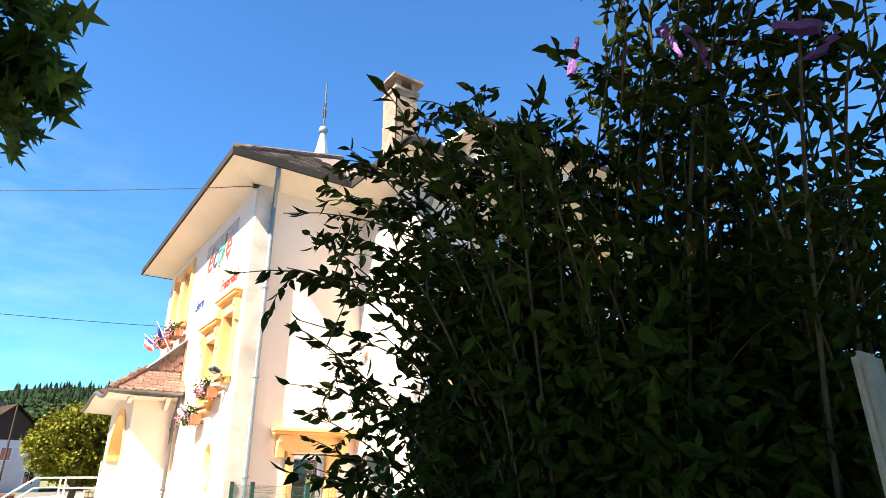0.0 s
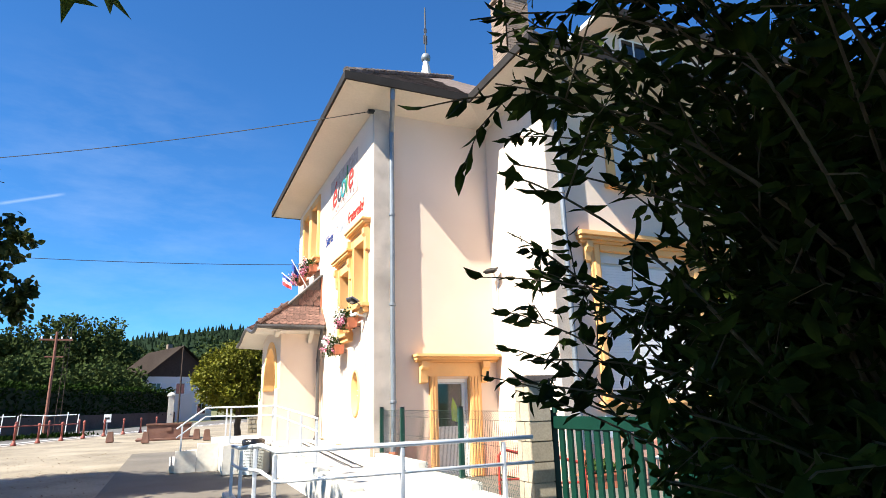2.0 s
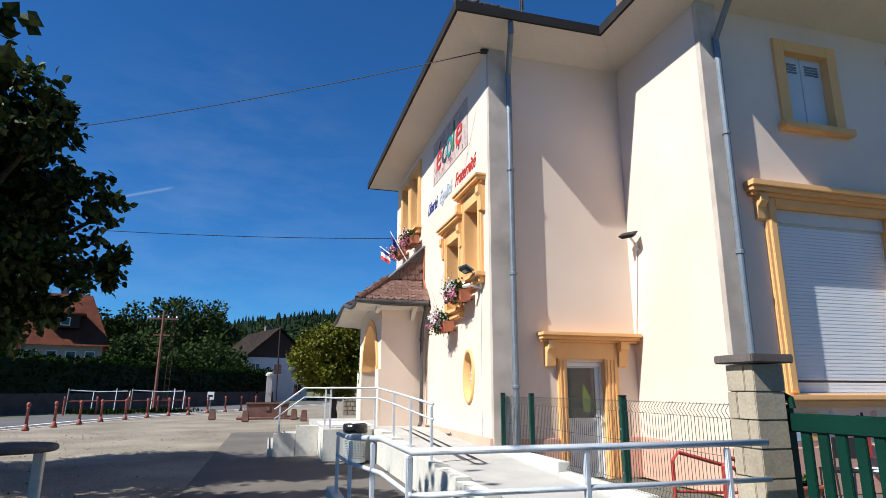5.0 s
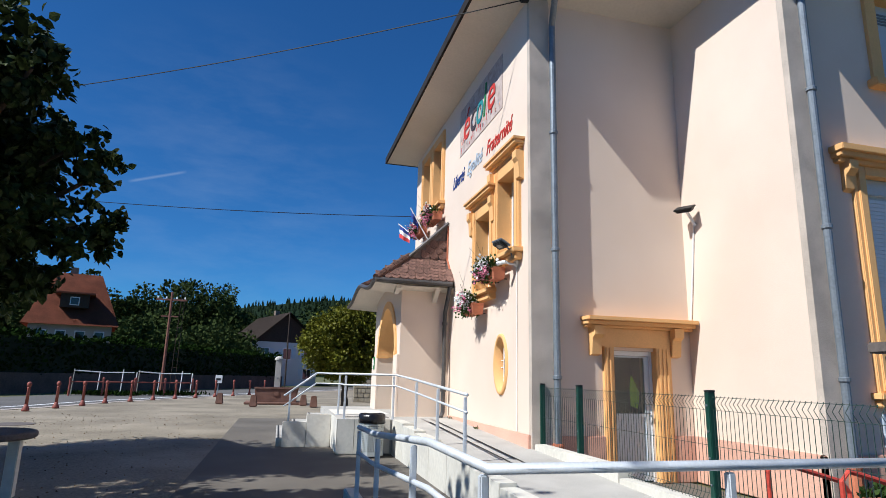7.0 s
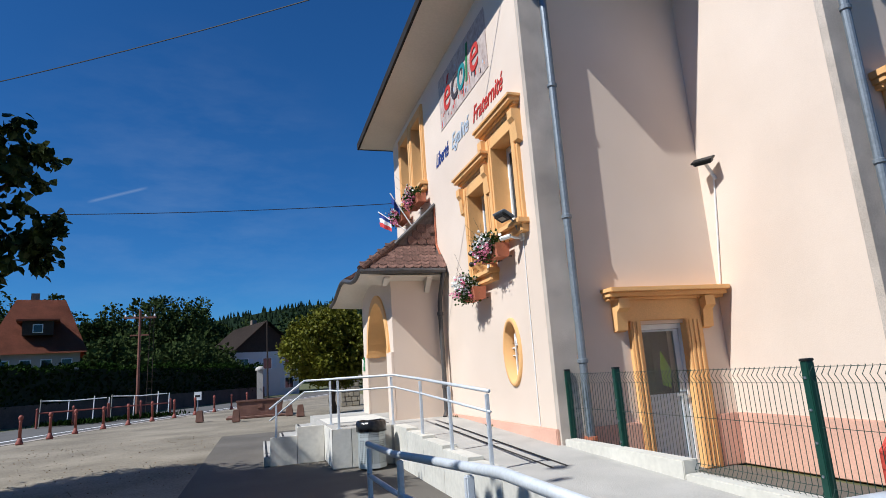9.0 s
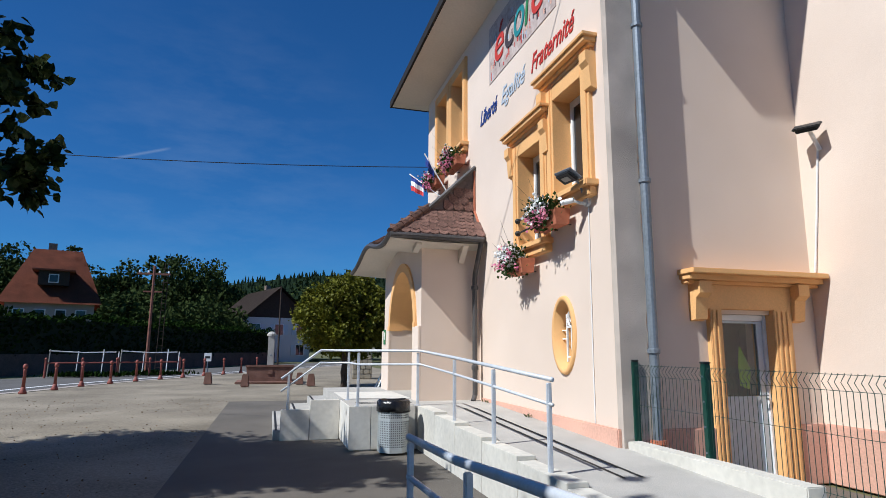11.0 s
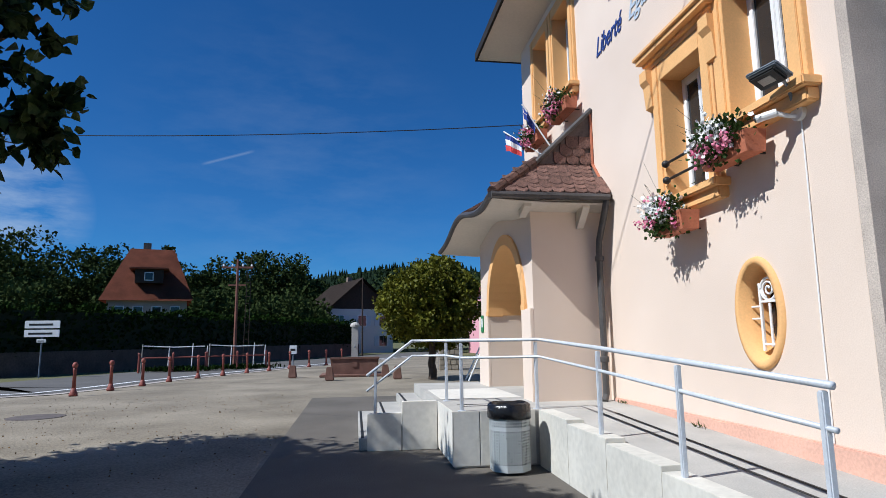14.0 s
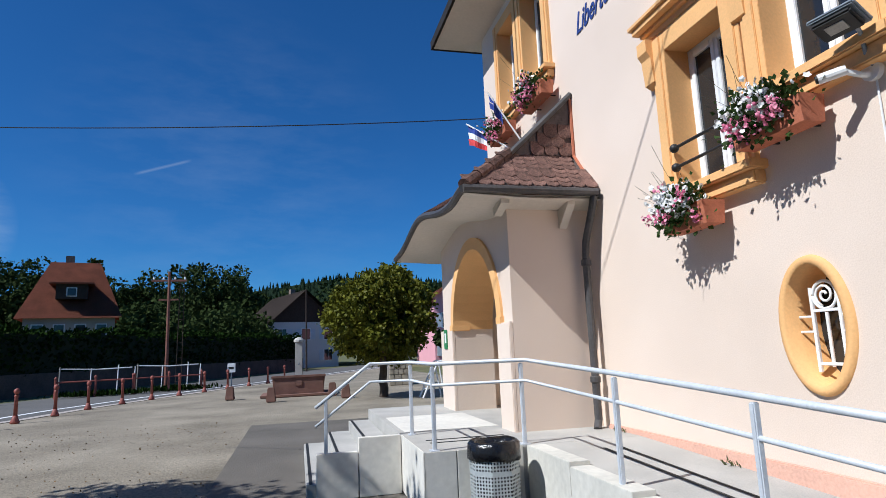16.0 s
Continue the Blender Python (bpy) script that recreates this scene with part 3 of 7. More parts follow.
# chimney
def chimney(cx, cy, w, z0, z1):
    t = thing("chimney", (cx, cy, z0), "tall brown brick chimney with an overhanging slab cap", "chimney")
    bm = bmesh.new()
    z, row = z0, 0
    while z < z1:
        nb = 3
        bw = w / nb
        off = bw / 2 if row % 2 else 0
        box(bm, cx - w / 2 + 0.012, cx + w / 2 - 0.012, cy - w / 2 + 0.012, cy + w / 2 - 0.012, z, z + 0.085)
        for k in range(-1, nb + 1):
            a, b = max(cx - w / 2 + k * bw + off, cx - w / 2), min(cx - w / 2 + (k + 1) * bw + off - 0.015, cx + w / 2)
            if b - a > 0.03:
                box(bm, a, b, cy - w / 2, cy - w / 2 + 0.05, z, z + 0.07)
                dy = cy - cx
                box(bm, cx - w / 2 - 0.001, cx - w / 2 + 0.05, a + dy, b + dy, z, z + 0.07)
        z += 0.085
        row += 1
    part("shaft", bm, BRICK, t)
    part("collar", boxes((cx - w / 2 - 0.06, cx + w / 2 + 0.06, cy - w / 2 - 0.06, cy + w / 2 + 0.06, z1, z1 + 0.12), bevel=0.02), BRICK, t)
    for sx in (-1, 1):
        for sy in (-1, 1):
            part("cap_pier", boxes((cx + sx * w * 0.36 - 0.09, cx + sx * w * 0.36 + 0.09, cy + sy * w * 0.36 - 0.09, cy + sy * w * 0.36 + 0.09, z1 + 0.12, z1 + 0.42)), BRICK, t)
    bm = bmesh.new()
    a = w / 2 + 0.16
    lo = [bm.verts.new((cx + sx * a, cy + sy * a, z)) for z in (z1 + 0.42, z1 + 0.5) for sx, sy in ((-1, -1), (1, -1), (1, 1), (-1, 1))]
    top = bm.verts.new((cx, cy, z1 + 0.78))
    bm.faces.new(lo[3::-1])
    for i in range(4):
        bm.faces.new((lo[i], lo[(i + 1) % 4], lo[4 + (i + 1) % 4], lo[4 + i]))
        bm.faces.new((lo[4 + i], lo[4 + (i + 1) % 4], top))
    part("cap", bm, ROOFTILE, t, "weathered tile cap")
chimney(8.72, 13.9, 0.8, 9.5, 12.9)

# church spire behind the school
sx, sy = 13.2, 30.9
t = thing("church_tower", (sx, sy, 0), "distant church tower with a slender pale spire and a lightning rod", "church tower")
part("tower", boxes((sx - 2, sx + 2, sy - 2, sy + 2, 0, 14.5), bevel=0.05), HOUSEWHITE, t)
bm = bmesh.new()
lathe(bm, (sx, sy, 14.5), [(2.5, 0), (1.6, 1.4), (0.5, 5.6), (0.16, 7.3)], 8)
part("spire_roof", bm, mat("spire_slate", (0.42, 0.43, 0.45), 0.6, 0.2, 4, 0.3, 20), t)
bm = bmesh.new()
lathe(bm, (sx, sy, 21.75), [(0.08, 0), (0.26, 0.12), (0.3, 0.3), (0.22, 0.5), (0.06, 0.6)], 12)
part("ball", bm, ZINC, t, smooth=True)
part("rod", tubes([[(sx, sy, 22.2), (sx, sy, 25.6)]], 0.05, 8), DARKPIPE, t)
part("vane", boxes((sx - 0.12, sx + 0.12, sy - 0.03, sy + 0.03, 23.0, 23.6), (sx - 0.09, sx + 0.09, sy - 0.03, sy + 0.03, 23.8, 24.1)), DARKPIPE, t)

# dormer on the main roof
t = thing("dormer", (9.4, 10.9, 9.0), "wide rendered dormer with small dark windows on the roof", "dormer")
part("wall", boxes((9.6, 15.2, 10.9, 14.5, 8.6, 10.35)), PLASTER, t)
part("roof", boxes((9.1, 15.7, 10.4, 15, 10.35, 10.5), bevel=0.02), SOFFIT, t, "white overhanging dormer roof")
part("gutter", boxes((9.05, 15.75, 10.34, 10.4, 10.36, 10.55)), FASCIA, t)
for x in (9.95, 11.2, 12.9, 14.1):
    w = part("window", boxes((x, x + 0.85, 10.86, 10.9, 9.05, 10.15), bevel=0.01), WHITEPAINT, t)
    for dx in (0.06, 0.46):
        part("pane", boxes((x + dx, x + dx + 0.33, 10.845, 10.862, 9.12, 10.08)), GLASS, w)

# ---- downpipes ----
def downpipe(x, y, ztop, zbot, elbow, material, label):
    t = thing("downpipe", (x, y, zbot), label, "downpipe")
    part("pipe", tubes([[elbow, (elbow[0], elbow[1], elbow[2] - 0.25), (x, y, ztop - 0.1), (x, y, ztop - 0.4), (x, y, zbot)]], 0.052, 12), material, t)
    z = zbot + 0.95
    while z < ztop - 0.3:
        bm = bmesh.new()
        lathe(bm, (x, y, z), [(0.056, -0.03), (0.068, -0.02), (0.068, 0.02), (0.056, 0.03)], 12)
        part("collar", bm, material, t)
        z += 1.9
    return t
t = downpipe(4.385, 12.06, 7.3, 0.55, (4.2, 11.45, EAVE + 0.02), ZINC, "grey-blue zinc downpipe fixed at the wing corner")
bm = bmesh.new()
lathe(bm, (4.385, 12.06, 0.12), [(0.075, 0), (0.085, 0.08), (0.075, 0.1), (0.07, 0.4), (0.085, 0.42), (0.08, 0.46)], 12)
part("boot", bm, TERRACOTTA, t, "salmon cast foot of the pipe")
t = downpipe(7.06, 9.78, 7.1, 0.6, (6.92, 9.05, EAVE + 0.02), ZINC, "grey-blue zinc downpipe fixed at the main block corner")
bm = bmesh.new()
lathe(bm, (7.06, 9.78, 0.0), [(0.075, 0), (0.085, 0.08), (0.07, 0.5), (0.085, 0.55), (0.08, 0.6)], 12)
part("boot", bm, TERRACOTTA, t, "salmon cast foot of the pipe")

# ---- windows of the front ----
def cornice(bm, y0, y1, z, depth=0.17):
    for i, (d, a, b) in enumerate(((0.06, -0.16, -0.10), (0.10, -0.10, -0.06), (depth, -0.06, 0.0), (depth + 0.03, 0.0, 0.045))):
        box(bm, FX - d, FX + 0.01, y0 + 0.05 * (3 - i) * 0.6, y1 - 0.05 * (3 - i) * 0.6, z + a, z + b, bevel=0.006)
def bracket(bm, y, z, s=1.0):
    prism(bm, [(FX - 0.14, z - 0.17), (FX - 0.14, z - 0.30), (FX - 0.10, z - 0.36), (FX - 0.08, z - 0.62), (FX + 0.005, z - 0.66), (FX + 0.005, z - 0.17)], "y", y - 0.08, y + 0.08)
def front_window(y0, y1, z0, z1, label, top=True, ajar=0.0):
    """A casement in the front with a moulded ochre surround, sill and cornice."""
    t = thing("window", (FX, (y0 + y1) / 2, z0), label, "window", "front windows")
    f = 0.2
    bm = bmesh.new()
    for a, b in ((y0 - f, y0), (y1, y1 + f)):
        box(bm, FX - 0.05, FX + 0.3, a - (0.006 if a == y1 else 0), b + (0.006 if b == y0 else 0), z0 - 0.02, z1 + f, bevel=0.004)
        m = (a + b) / 2
        box(bm, FX - 0.066, FX - 0.04, m - 0.055, m + 0.055, z0, z1 + f - 0.03, bevel=0.006)
    box(bm, FX - 0.049, FX + 0.3, y0 + 0.006, y1 - 0.006, z1 - 0.006, z1 + f - 0.002, bevel=0.004)
    part("surround", bm, YELLOW, t)
    bm = bmesh.new()
    box(bm, FX - 0.17, FX + 0.24, y0 - 0.27, y1 + 0.18, z0 - 0.09, z0 - 0.01, bevel=0.012)
    box(bm, FX - 0.11, FX + 0.1, y0 - 0.23, y1 + 0.14, z0 - 0.2, z0 - 0.09, bevel=0.012)
    part("sill", bm, YELLOW, t)
    if top:
        bm = bmesh.new()
        cornice(bm, y0 - f - 0.16, y1 + f + 0.16, z1 + f + 0.16)
        part("cornice", bm, YELLOW, t)
        for y in (y0 - f - 0.03, y1 + f + 0.03):
            bm = bmesh.new()
            bracket(bm, y, z1 + f + 0.16)
            part("bracket", bm, YELLOW, t)
    m = (y0 + y1) / 2
    fr = part("frame", boxes((FX + 0.22, FX + 0.29, y0 + 0.001, y0 + 0.05, z0, z1), (FX + 0.22, FX + 0.29, y1 - 0.05, y1 - 0.001, z0, z1), (FX + 0.22, FX + 0.29, y0 + 0.05, y1 - 0.05, z0, z0 + 0.05), (FX + 0.22, FX + 0.29, y0 + 0.05, y1 - 0.05, z1 - 0.05, z1 - 0.001)), WHITEPAINT, t)
    for a, b in ((y0 + 0.05, m), (m, y1 - 0.05)):
        s = part("sash", boxes((FX + 0.2, FX + 0.26, a + 0.003, a + 0.055, z0 + 0.055, z1 - 0.055), (FX + 0.2, FX + 0.26, b - 0.055, b - 0.003, z0 + 0.055, z1 - 0.055), (FX + 0.2, FX + 0.26, a + 0.055, b - 0.055, z0 + 0.055, z0 + 0.11), (FX + 0.2, FX + 0.26, a + 0.055, b - 0.055, z1 - 0.11, z1 - 0.055), bevel=0.006), WHITEPAINT, t)
        part("pane", boxes((FX + 0.225, FX + 0.235, a + 0.05, b - 0.05, z0 + 0.1, z1 - 0.1)), GLASS, s)
    return t
front_window(13.86, 14.66, 3.02, 4.47, "white casement window in an ochre surround with a moulded cornice")
front_window(12.66, 13.44, 3.50, 4.88, "tall white casement window in an ochre surround with a moulded cornice")
front_window(17.45, 18.25, 5.62, 7.25, "white upper casement window in an ochre surround under the eaves", False)
front_window(18.6, 19.4, 5.62, 7.25, "white upper casement window in an ochre surround under the eaves", False)
# guard bars of the lower window
t = thing("window_guard", (FX, 14.2, 3.2), "pair of black horizontal guard bars across the lower window", "guard rail")
for z in (3.24, 3.43):
    part("bar", tubes([[(FX - 0.08, 13.87, z), (FX - 0.08, 14.6, z)]], 0.016, 8), BLACK, t)
    bm = bmesh.new()
    bmesh.ops.create_icosphere(bm, subdivisions=2, radius=0.045, matrix=Matrix.Translation((FX - 0.08, 14.61, z)))
    part("knob", bm, BLACK, t, smooth=True)

# oval window
cy, cz, a, b = OVAL
t = thing("oval_window", (FX, cy, cz - b), "oval window in an ochre ring with white scrolled ironwork", "window")
bm = bmesh.new()
n = 56
rows = [[bm.verts.new((FX + dx, cy + (a + da) * math.cos(2 * math.pi * k / n), cz + (b + da) * math.sin(2 * math.pi * k / n))) for k in range(n)] for dx, da in ((0.0, 0.07), (-0.03, 0.06), (-0.035, 0.03), (-0.03, 0.0), (0.30, -0.012))]
for p, q in zip(rows, rows[1:]):
    for k in range(n):
        bm.faces.new((p[k], p[(k + 1) % n], q[(k + 1) % n], q[k]))
bmesh.ops.recalc_face_normals(bm, faces=bm.faces)
part("ring", bm, YELLOW, t, smooth=True)
bm = bmesh.new()
bm.faces.new([bm.verts.new((FX + 0.28, cy + a * math.cos(2 * math.pi * k / n), cz + b * math.sin(2 * math.pi * k / n))) for k in range(n)])
part("pane", bm, GLASS, t)
gx = FX + 0.10
for dy in (-0.115, 0.115):
    part("upright", boxes((gx - 0.012, gx + 0.012, cy + dy - 0.013, cy + dy + 0.013, cz - 0.34, cz + 0.27), bevel=0.003), WHITEPAINT, t)
part("mullion", boxes((gx - 0.008, gx + 0.008, cy - 0.012, cy + 0.012, cz - 0.30, cz + 0.085), bevel=0.003), WHITEPAINT, t)
for dz in (0.10, -0.28):
    part("crossbar", boxes((gx - 0.01, gx + 0.01, cy - 0.103, cy + 0.103, cz + dz - 0.011, cz + dz + 0.011), bevel=0.003), WHITEPAINT, t)
for dz in (0.06, -0.05):
    h = a * math.sqrt(1 - (dz / b) ** 2) - 0.004
    for s_ in (-1, 1):
        part("stay", tubes([[(gx, cy + s_ * 0.12, cz + dz), (gx, cy + s_ * h, cz + dz)]], 0.009, 6), WHITEPAINT, t)
hoop = [(gx, cy + 0.1 * math.cos(k * math.pi / 14), cz + 0.21 + 0.1 * math.sin(k * math.pi / 14)) for k in range(29)]
part("hoop", tubes([hoop], 0.012, 8), WHITEPAINT, t, smooth=True)
spiral = [(gx, cy + (0.085 - 0.0042 * k) * math.cos(k * 0.62 - 1.2), cz + 0.21 + (0.085 - 0.0042 * k) * math.sin(k * 0.62 - 1.2)) for k in range(18)]
part("scroll", tubes([spiral], 0.010, 8), WHITEPAINT, t, smooth=True)

# ---- side door ----
t = thing("side_door", (5.75, SY, 0), "half-glazed white side door in an ochre surround with a heavy lintel", "door")
bm = bmesh.new()
for x0, x1 in ((5.2, 5.365), (6.095, 6.36)):
    box(bm, x0, x1, SY - 0.07, SY + 0.3, 0, 2.0, bevel=0.008)
box(bm, 5.0, 6.55, SY - 0.07, SY + 0.02, 1.98, 2.26, bevel=0.01)
part("surround", bm, YELLOW, t)
for x0, x1 in ((5.225, 5.255), (5.285, 5.315), (6.13, 6.17), (6.2, 6.24), (6.27, 6.31)):
    part("moulding", boxes((x0, x1, SY - 0.084, SY - 0.066, 0.02, 1.97), bevel=0.006), YELLOW, t)
bm = bmesh.new()
for d, z0, z1 in ((0.12, 2.26, 2.3), (0.2, 2.3, 2.36), (0.28, 2.36, 2.42)):
    box(bm, 4.93 - d * 0.3, MX - 0.02, SY - d, SY + 0.02, z0, z1, bevel=0.008)
part("cornice", bm, YELLOW, t)
for x in (5.06, 6.44):
    bm = bmesh.new()
    prism(bm, [(SY - 0.2, 2.28), (SY - 0.2, 2.15), (SY - 0.13, 2.1), (SY - 0.1, 1.86), (SY + 0.0, 1.84), (SY + 0.0, 2.28)], "x", x - 0.08, x + 0.08)
    part("bracket", bm, YELLOW, t)
part("frame", boxes((5.361, 5.4, SY + 0.06, SY + 0.14, 0, 1.929), (6.05, 6.099, SY + 0.06, SY + 0.14, 0, 1.929), (5.4, 6.05, SY + 0.06, SY + 0.14, 1.86, 1.929), bevel=0.006), WHITEPAINT, t)
leaf = part("leaf", boxes((5.405, 5.43, SY + 0.08, SY + 0.125, 0.02, 1.855), (5.965, 6.045, SY + 0.08, SY + 0.125, 0.02, 1.855), (5.43, 5.965, SY + 0.08, SY + 0.125, 0.94, 0.99), (5.43, 5.965, SY + 0.08, SY + 0.125, 0.02, 0.1), (5.43, 5.965, SY + 0.08, SY + 0.125, 1.83, 1.855), (5.43, 5.965, SY + 0.1, SY + 0.115, 0.1, 0.94)), SHUTTERGREY, t)
part("pane", boxes((5.43, 5.965, SY + 0.098, SY + 0.106, 0.99, 1.83)), CLEAR, leaf).visible_shadow = False
part("handle", tubes([[(6.01, SY + 0.08, 1.0), (6.01, SY + 0.03, 1.0), (5.9, SY + 0.03, 1.0)]], 0.011, 8), ZINC, leaf)

struct("wall_hall_lining", boxes((4.7, 6.9, SY + 1.9, SY + 1.95, 0, 2.5), (4.65, 4.7, SY + 0.4, SY + 1.95, 0, 2.5), (6.9, 6.95, SY + 0.4, SY + 1.95, 0, 2.5), (4.65, 6.95, SY + 0.4, SY + 1.95, 2.5, 2.55)), INTERIOR, "dim plastered hall behind the side door", "wall")
t = thing("safety_vest", (5.86, SY + 0.2, 1.1), "yellow-green safety vest hanging inside the glazed door", "vest")
bm = bmesh.new()
prism(bm, [(5.78, 1.1), (5.9, 1.06), (5.93, 1.3), (5.86, 1.44), (5.80, 1.56), (5.77, 1.35)], "y", SY + 0.18, SY + 0.2)
part("cloth", bm, HIVIS, t)
part("hook", tubes([[(5.80, SY + 0.19, 1.55), (5.80, SY + 0.19, 1.75), (5.80, SY + 0.13, 1.78)]], 0.006, 6), BLACK, t)

# flood lamp at the inner corner
def flood_lamp(x, y, z, turn, label):
    t = thing("flood_lamp", (x, y, z), label, "flood lamp", "flood lamps")
    bm = bmesh.new()
    box(bm, -0.15, 0.15, -0.1, 0.1, -0.012, 0.022, bevel=0.01)

    bmesh.ops.transform(bm, matrix=pose(x, y, z, 28, 0, turn), verts=bm.verts)
    part("housing", bm, BLACK if turn < 0 else ZINC, t)
    bm = bmesh.new()
    box(bm, -0.06, 0.06, -0.035, 0.035, -0.056, -0.049)
    bmesh.ops.transform(bm, matrix=pose(x, y, z, 28, 0, turn), verts=bm.verts)
    part("lens", bm, CONCGREY, t)
    bm = bmesh.new()
    box(bm, -0.125, 0.125, -0.08, 0.08, -0.05, -0.008, bevel=0.012)
    bmesh.ops.transform(bm, matrix=pose(x, y, z, 28, 0, turn), verts=bm.verts)
    part("reflector_box", bm, BLACK, t, "black underside")
    return t
t = flood_lamp(6.55, 11.84, 4.2, -60, "black flood lamp on a white bracket in the wall corner")
part("bracket", tubes([[(6.6, 11.86, 4.17), (6.7, 11.88, 4.05), (6.762, 11.88, 3.94)]], 0.025, 8), WHITEPAINT, t)
part("conduit", tubes([[(6.755, 11.9, 4.0), (6.752, 12.0, 3.2), (6.745, 12.1, 2.46)]], 0.013, 6), WHITEPAINT, t)
t = flood_lamp(3.70, 12.58, 3.545, 100, "grey flood lamp on an arm on the school front")
part("arm", tubes([[(3.72, 12.5, 3.52), (3.84, 12.56, 3.46), (3.9, 12.6, 3.36), (3.97, 12.62, 3.3)]], 0.014, 8), ZINC, t)
t = thing("security_camera", (3.98, 12.42, 3.2), "small white bullet camera on a round wall base", "security camera")
bm = bmesh.new()
tube(bm, [(3.72, 12.80, 3.265), (3.83, 12.69, 3.29)], 0.034, 12)
part("barrel", bm, WHITEPAINT, t)
part("lens", tubes([[(3.719, 12.801, 3.265), (3.71, 12.81, 3.263)]], 0.026, 12), BLACK, t)
part("mount", tubes([[(3.82, 12.70, 3.285), (3.9, 12.66, 3.25), (3.99, 12.65, 3.25)]], 0.02, 8), WHITEPAINT, t)
part("base", tubes([[(3.96, 12.64, 3.27), (4.0, 12.64, 3.27)]], 0.065, 16), WHITEPAINT, t)
t = thing("cable_conduit", (3.99, 12.64, 0.7), "thin white cable conduit running down the front", "conduit")
part("run", tubes([[(3.99, 12.63, 3.2), (3.99, 12.63, 3.0), (3.99, 12.64, 2.2), (3.99, 12.65, 1.4), (3.99, 12.65, 0.7)]], 0.007, 6), WHITEPAINT, t)

# ---- main block windows ----
def big_window(x0, x1, z0, z1, label):
    t = thing("shop_window", ((x0 + x1) / 2, MY, z0), label, "window", "large shuttered windows")
    part("box", boxes((x0, x1, MY + 0.09, MY + 0.3, z1 - 0.22, z1 - 0.002), bevel=0.01), SHUTTERGREY, t, "blue-grey roller box")
    sh = part("roller_shutter", boxes((x0, x1, MY + 0.16, MY + 0.2, z0, z1 - 0.22)), SHUTTERGREY, t)
    z = z0 + 0.01
    bm = bmesh.new()
    box(bm, x0 + 0.01, x1 - 0.01, MY + 0.146, MY + 0.16, 0, 0.052, bevel=0.004)
    first = None
    while z < z1 - 0.27:
        if first is None:
            first = part("slat", bm, SLAT, sh)
            first.location.z = z
            base = z
        else:
            o = new("slat", first.data)
            o.parent = sh
            o.location = (0, 0, z)
        z += 0.055
    for x in (x0 + 0.0, x1 - 0.0):
        s = 1 if x == x0 else -1
        part("jamb", boxes((min(x + s * 0.006, x - s * 0.22), max(x + s * 0.006, x - s * 0.22), MY - 0.05, MY + 0.3, z0 - 0.05, z1 + 0.12), (min(x - s * 0.04, x - s * 0.16), max(x - s * 0.04, x - s * 0.16), MY - 0.08, MY, z0, z1 + 0.08), bevel=0.01), YELLOW, t)
    part("head", boxes((x0 + 0.008, x1 - 0.008, MY - 0.048, MY + 0.085, z1 - 0.006, z1 + 0.118), bevel=0.004), YELLOW, t)
    part("bar", tubes([[(x0 + 0.02, MY + 0.06, z0 + 0.17), (x1 - 0.05, MY + 0.06, z0 + 0.17)]], 0.017, 8), BLACK, t)
    bm = bmesh.new()
    bmesh.ops.create_icosphere(bm, subdivisions=2, radius=0.05, matrix=Matrix.Translation((x1 - 0.06, MY + 0.06, z0 + 0.17)))
    part("knob", bm, BLACK, t, smooth=True)
for x0, x1, z0, z1 in BIG:
    big_window(x0, x1, z0, z1, "large window with a closed white roller shutter in an ochre frame")
bm = bmesh.new()
for d, z0, z1 in ((0.1, 4.4, 4.46), (0.17, 4.46, 4.53), (0.22, 4.53, 4.62)):
    box(bm, 7.5 - d * 0.5, 13.9, MY - d, MY + 0.02, z0, z1, bevel=0.008)
struct("cornice_main", bm, YELLOW, "moulded ochre cornice over the large windows", "cornice")
struct("sill_main", boxes((7.6, 13.8, MY - 0.16, MY + 0.28, 1.32, 1.40), (7.65, 13.75, MY - 0.1, MY + 0.02, 1.22, 1.32), bevel=0.012), YELLOW, "long ochre sill under the large windows", "sill")
for x in (7.62, 10.6, 10.8, 13.7):
    bm = bmesh.new()
    prism(bm, [(MY - 0.16, 4.42), (MY - 0.16, 4.3), (MY - 0.08, 4.22), (MY - 0.06, 4.05), (MY + 0.01, 4.0), (MY + 0.01, 4.42)], "x", x - 0.07, x + 0.07)
    struct("trim_bracket", bm, YELLOW, "small ochre cornice bracket", "bracket")
def shutter_window(x0, x1, z0, z1):
    t = thing("upper_window", ((x0 + x1) / 2, MY, z0), "upper window with closed blue-grey folding shutters in an ochre frame", "window", "upper windows")
    part("surround", boxes((x0 - 0.2, x0 + 0.006, MY - 0.05, MY + 0.2, z0, z1 + 0.2), (x1 - 0.006, x1 + 0.2, MY - 0.05, MY + 0.2, z0, z1 + 0.2), (x0 + 0.006, x1 - 0.006, MY - 0.048, MY + 0.2, z1 - 0.006, z1 + 0.198), bevel=0.004), YELLOW, t)
    part("sill", boxes((x0 - 0.28, x1 + 0.28, MY - 0.15, MY + 0.2, z0 - 0.13, z0 - 0.001), bevel=0.015), YELLOW, t)
    m = (x0 + x1) / 2
    for a, b in ((x0, m), (m, x1)):
        p = part("shutter", boxes((a + 0.005, b - 0.005, MY + 0.1, MY + 0.14, z0, z1), bevel=0.006), SHUTTERGREY, t)
        for k in range(4):
            part("louvre", boxes((a + 0.09, b - 0.09, MY + 0.085, MY + 0.102, z1 - 0.32 + 0.05 * k, z1 - 0.295 + 0.05 * k)), ZINC, p)
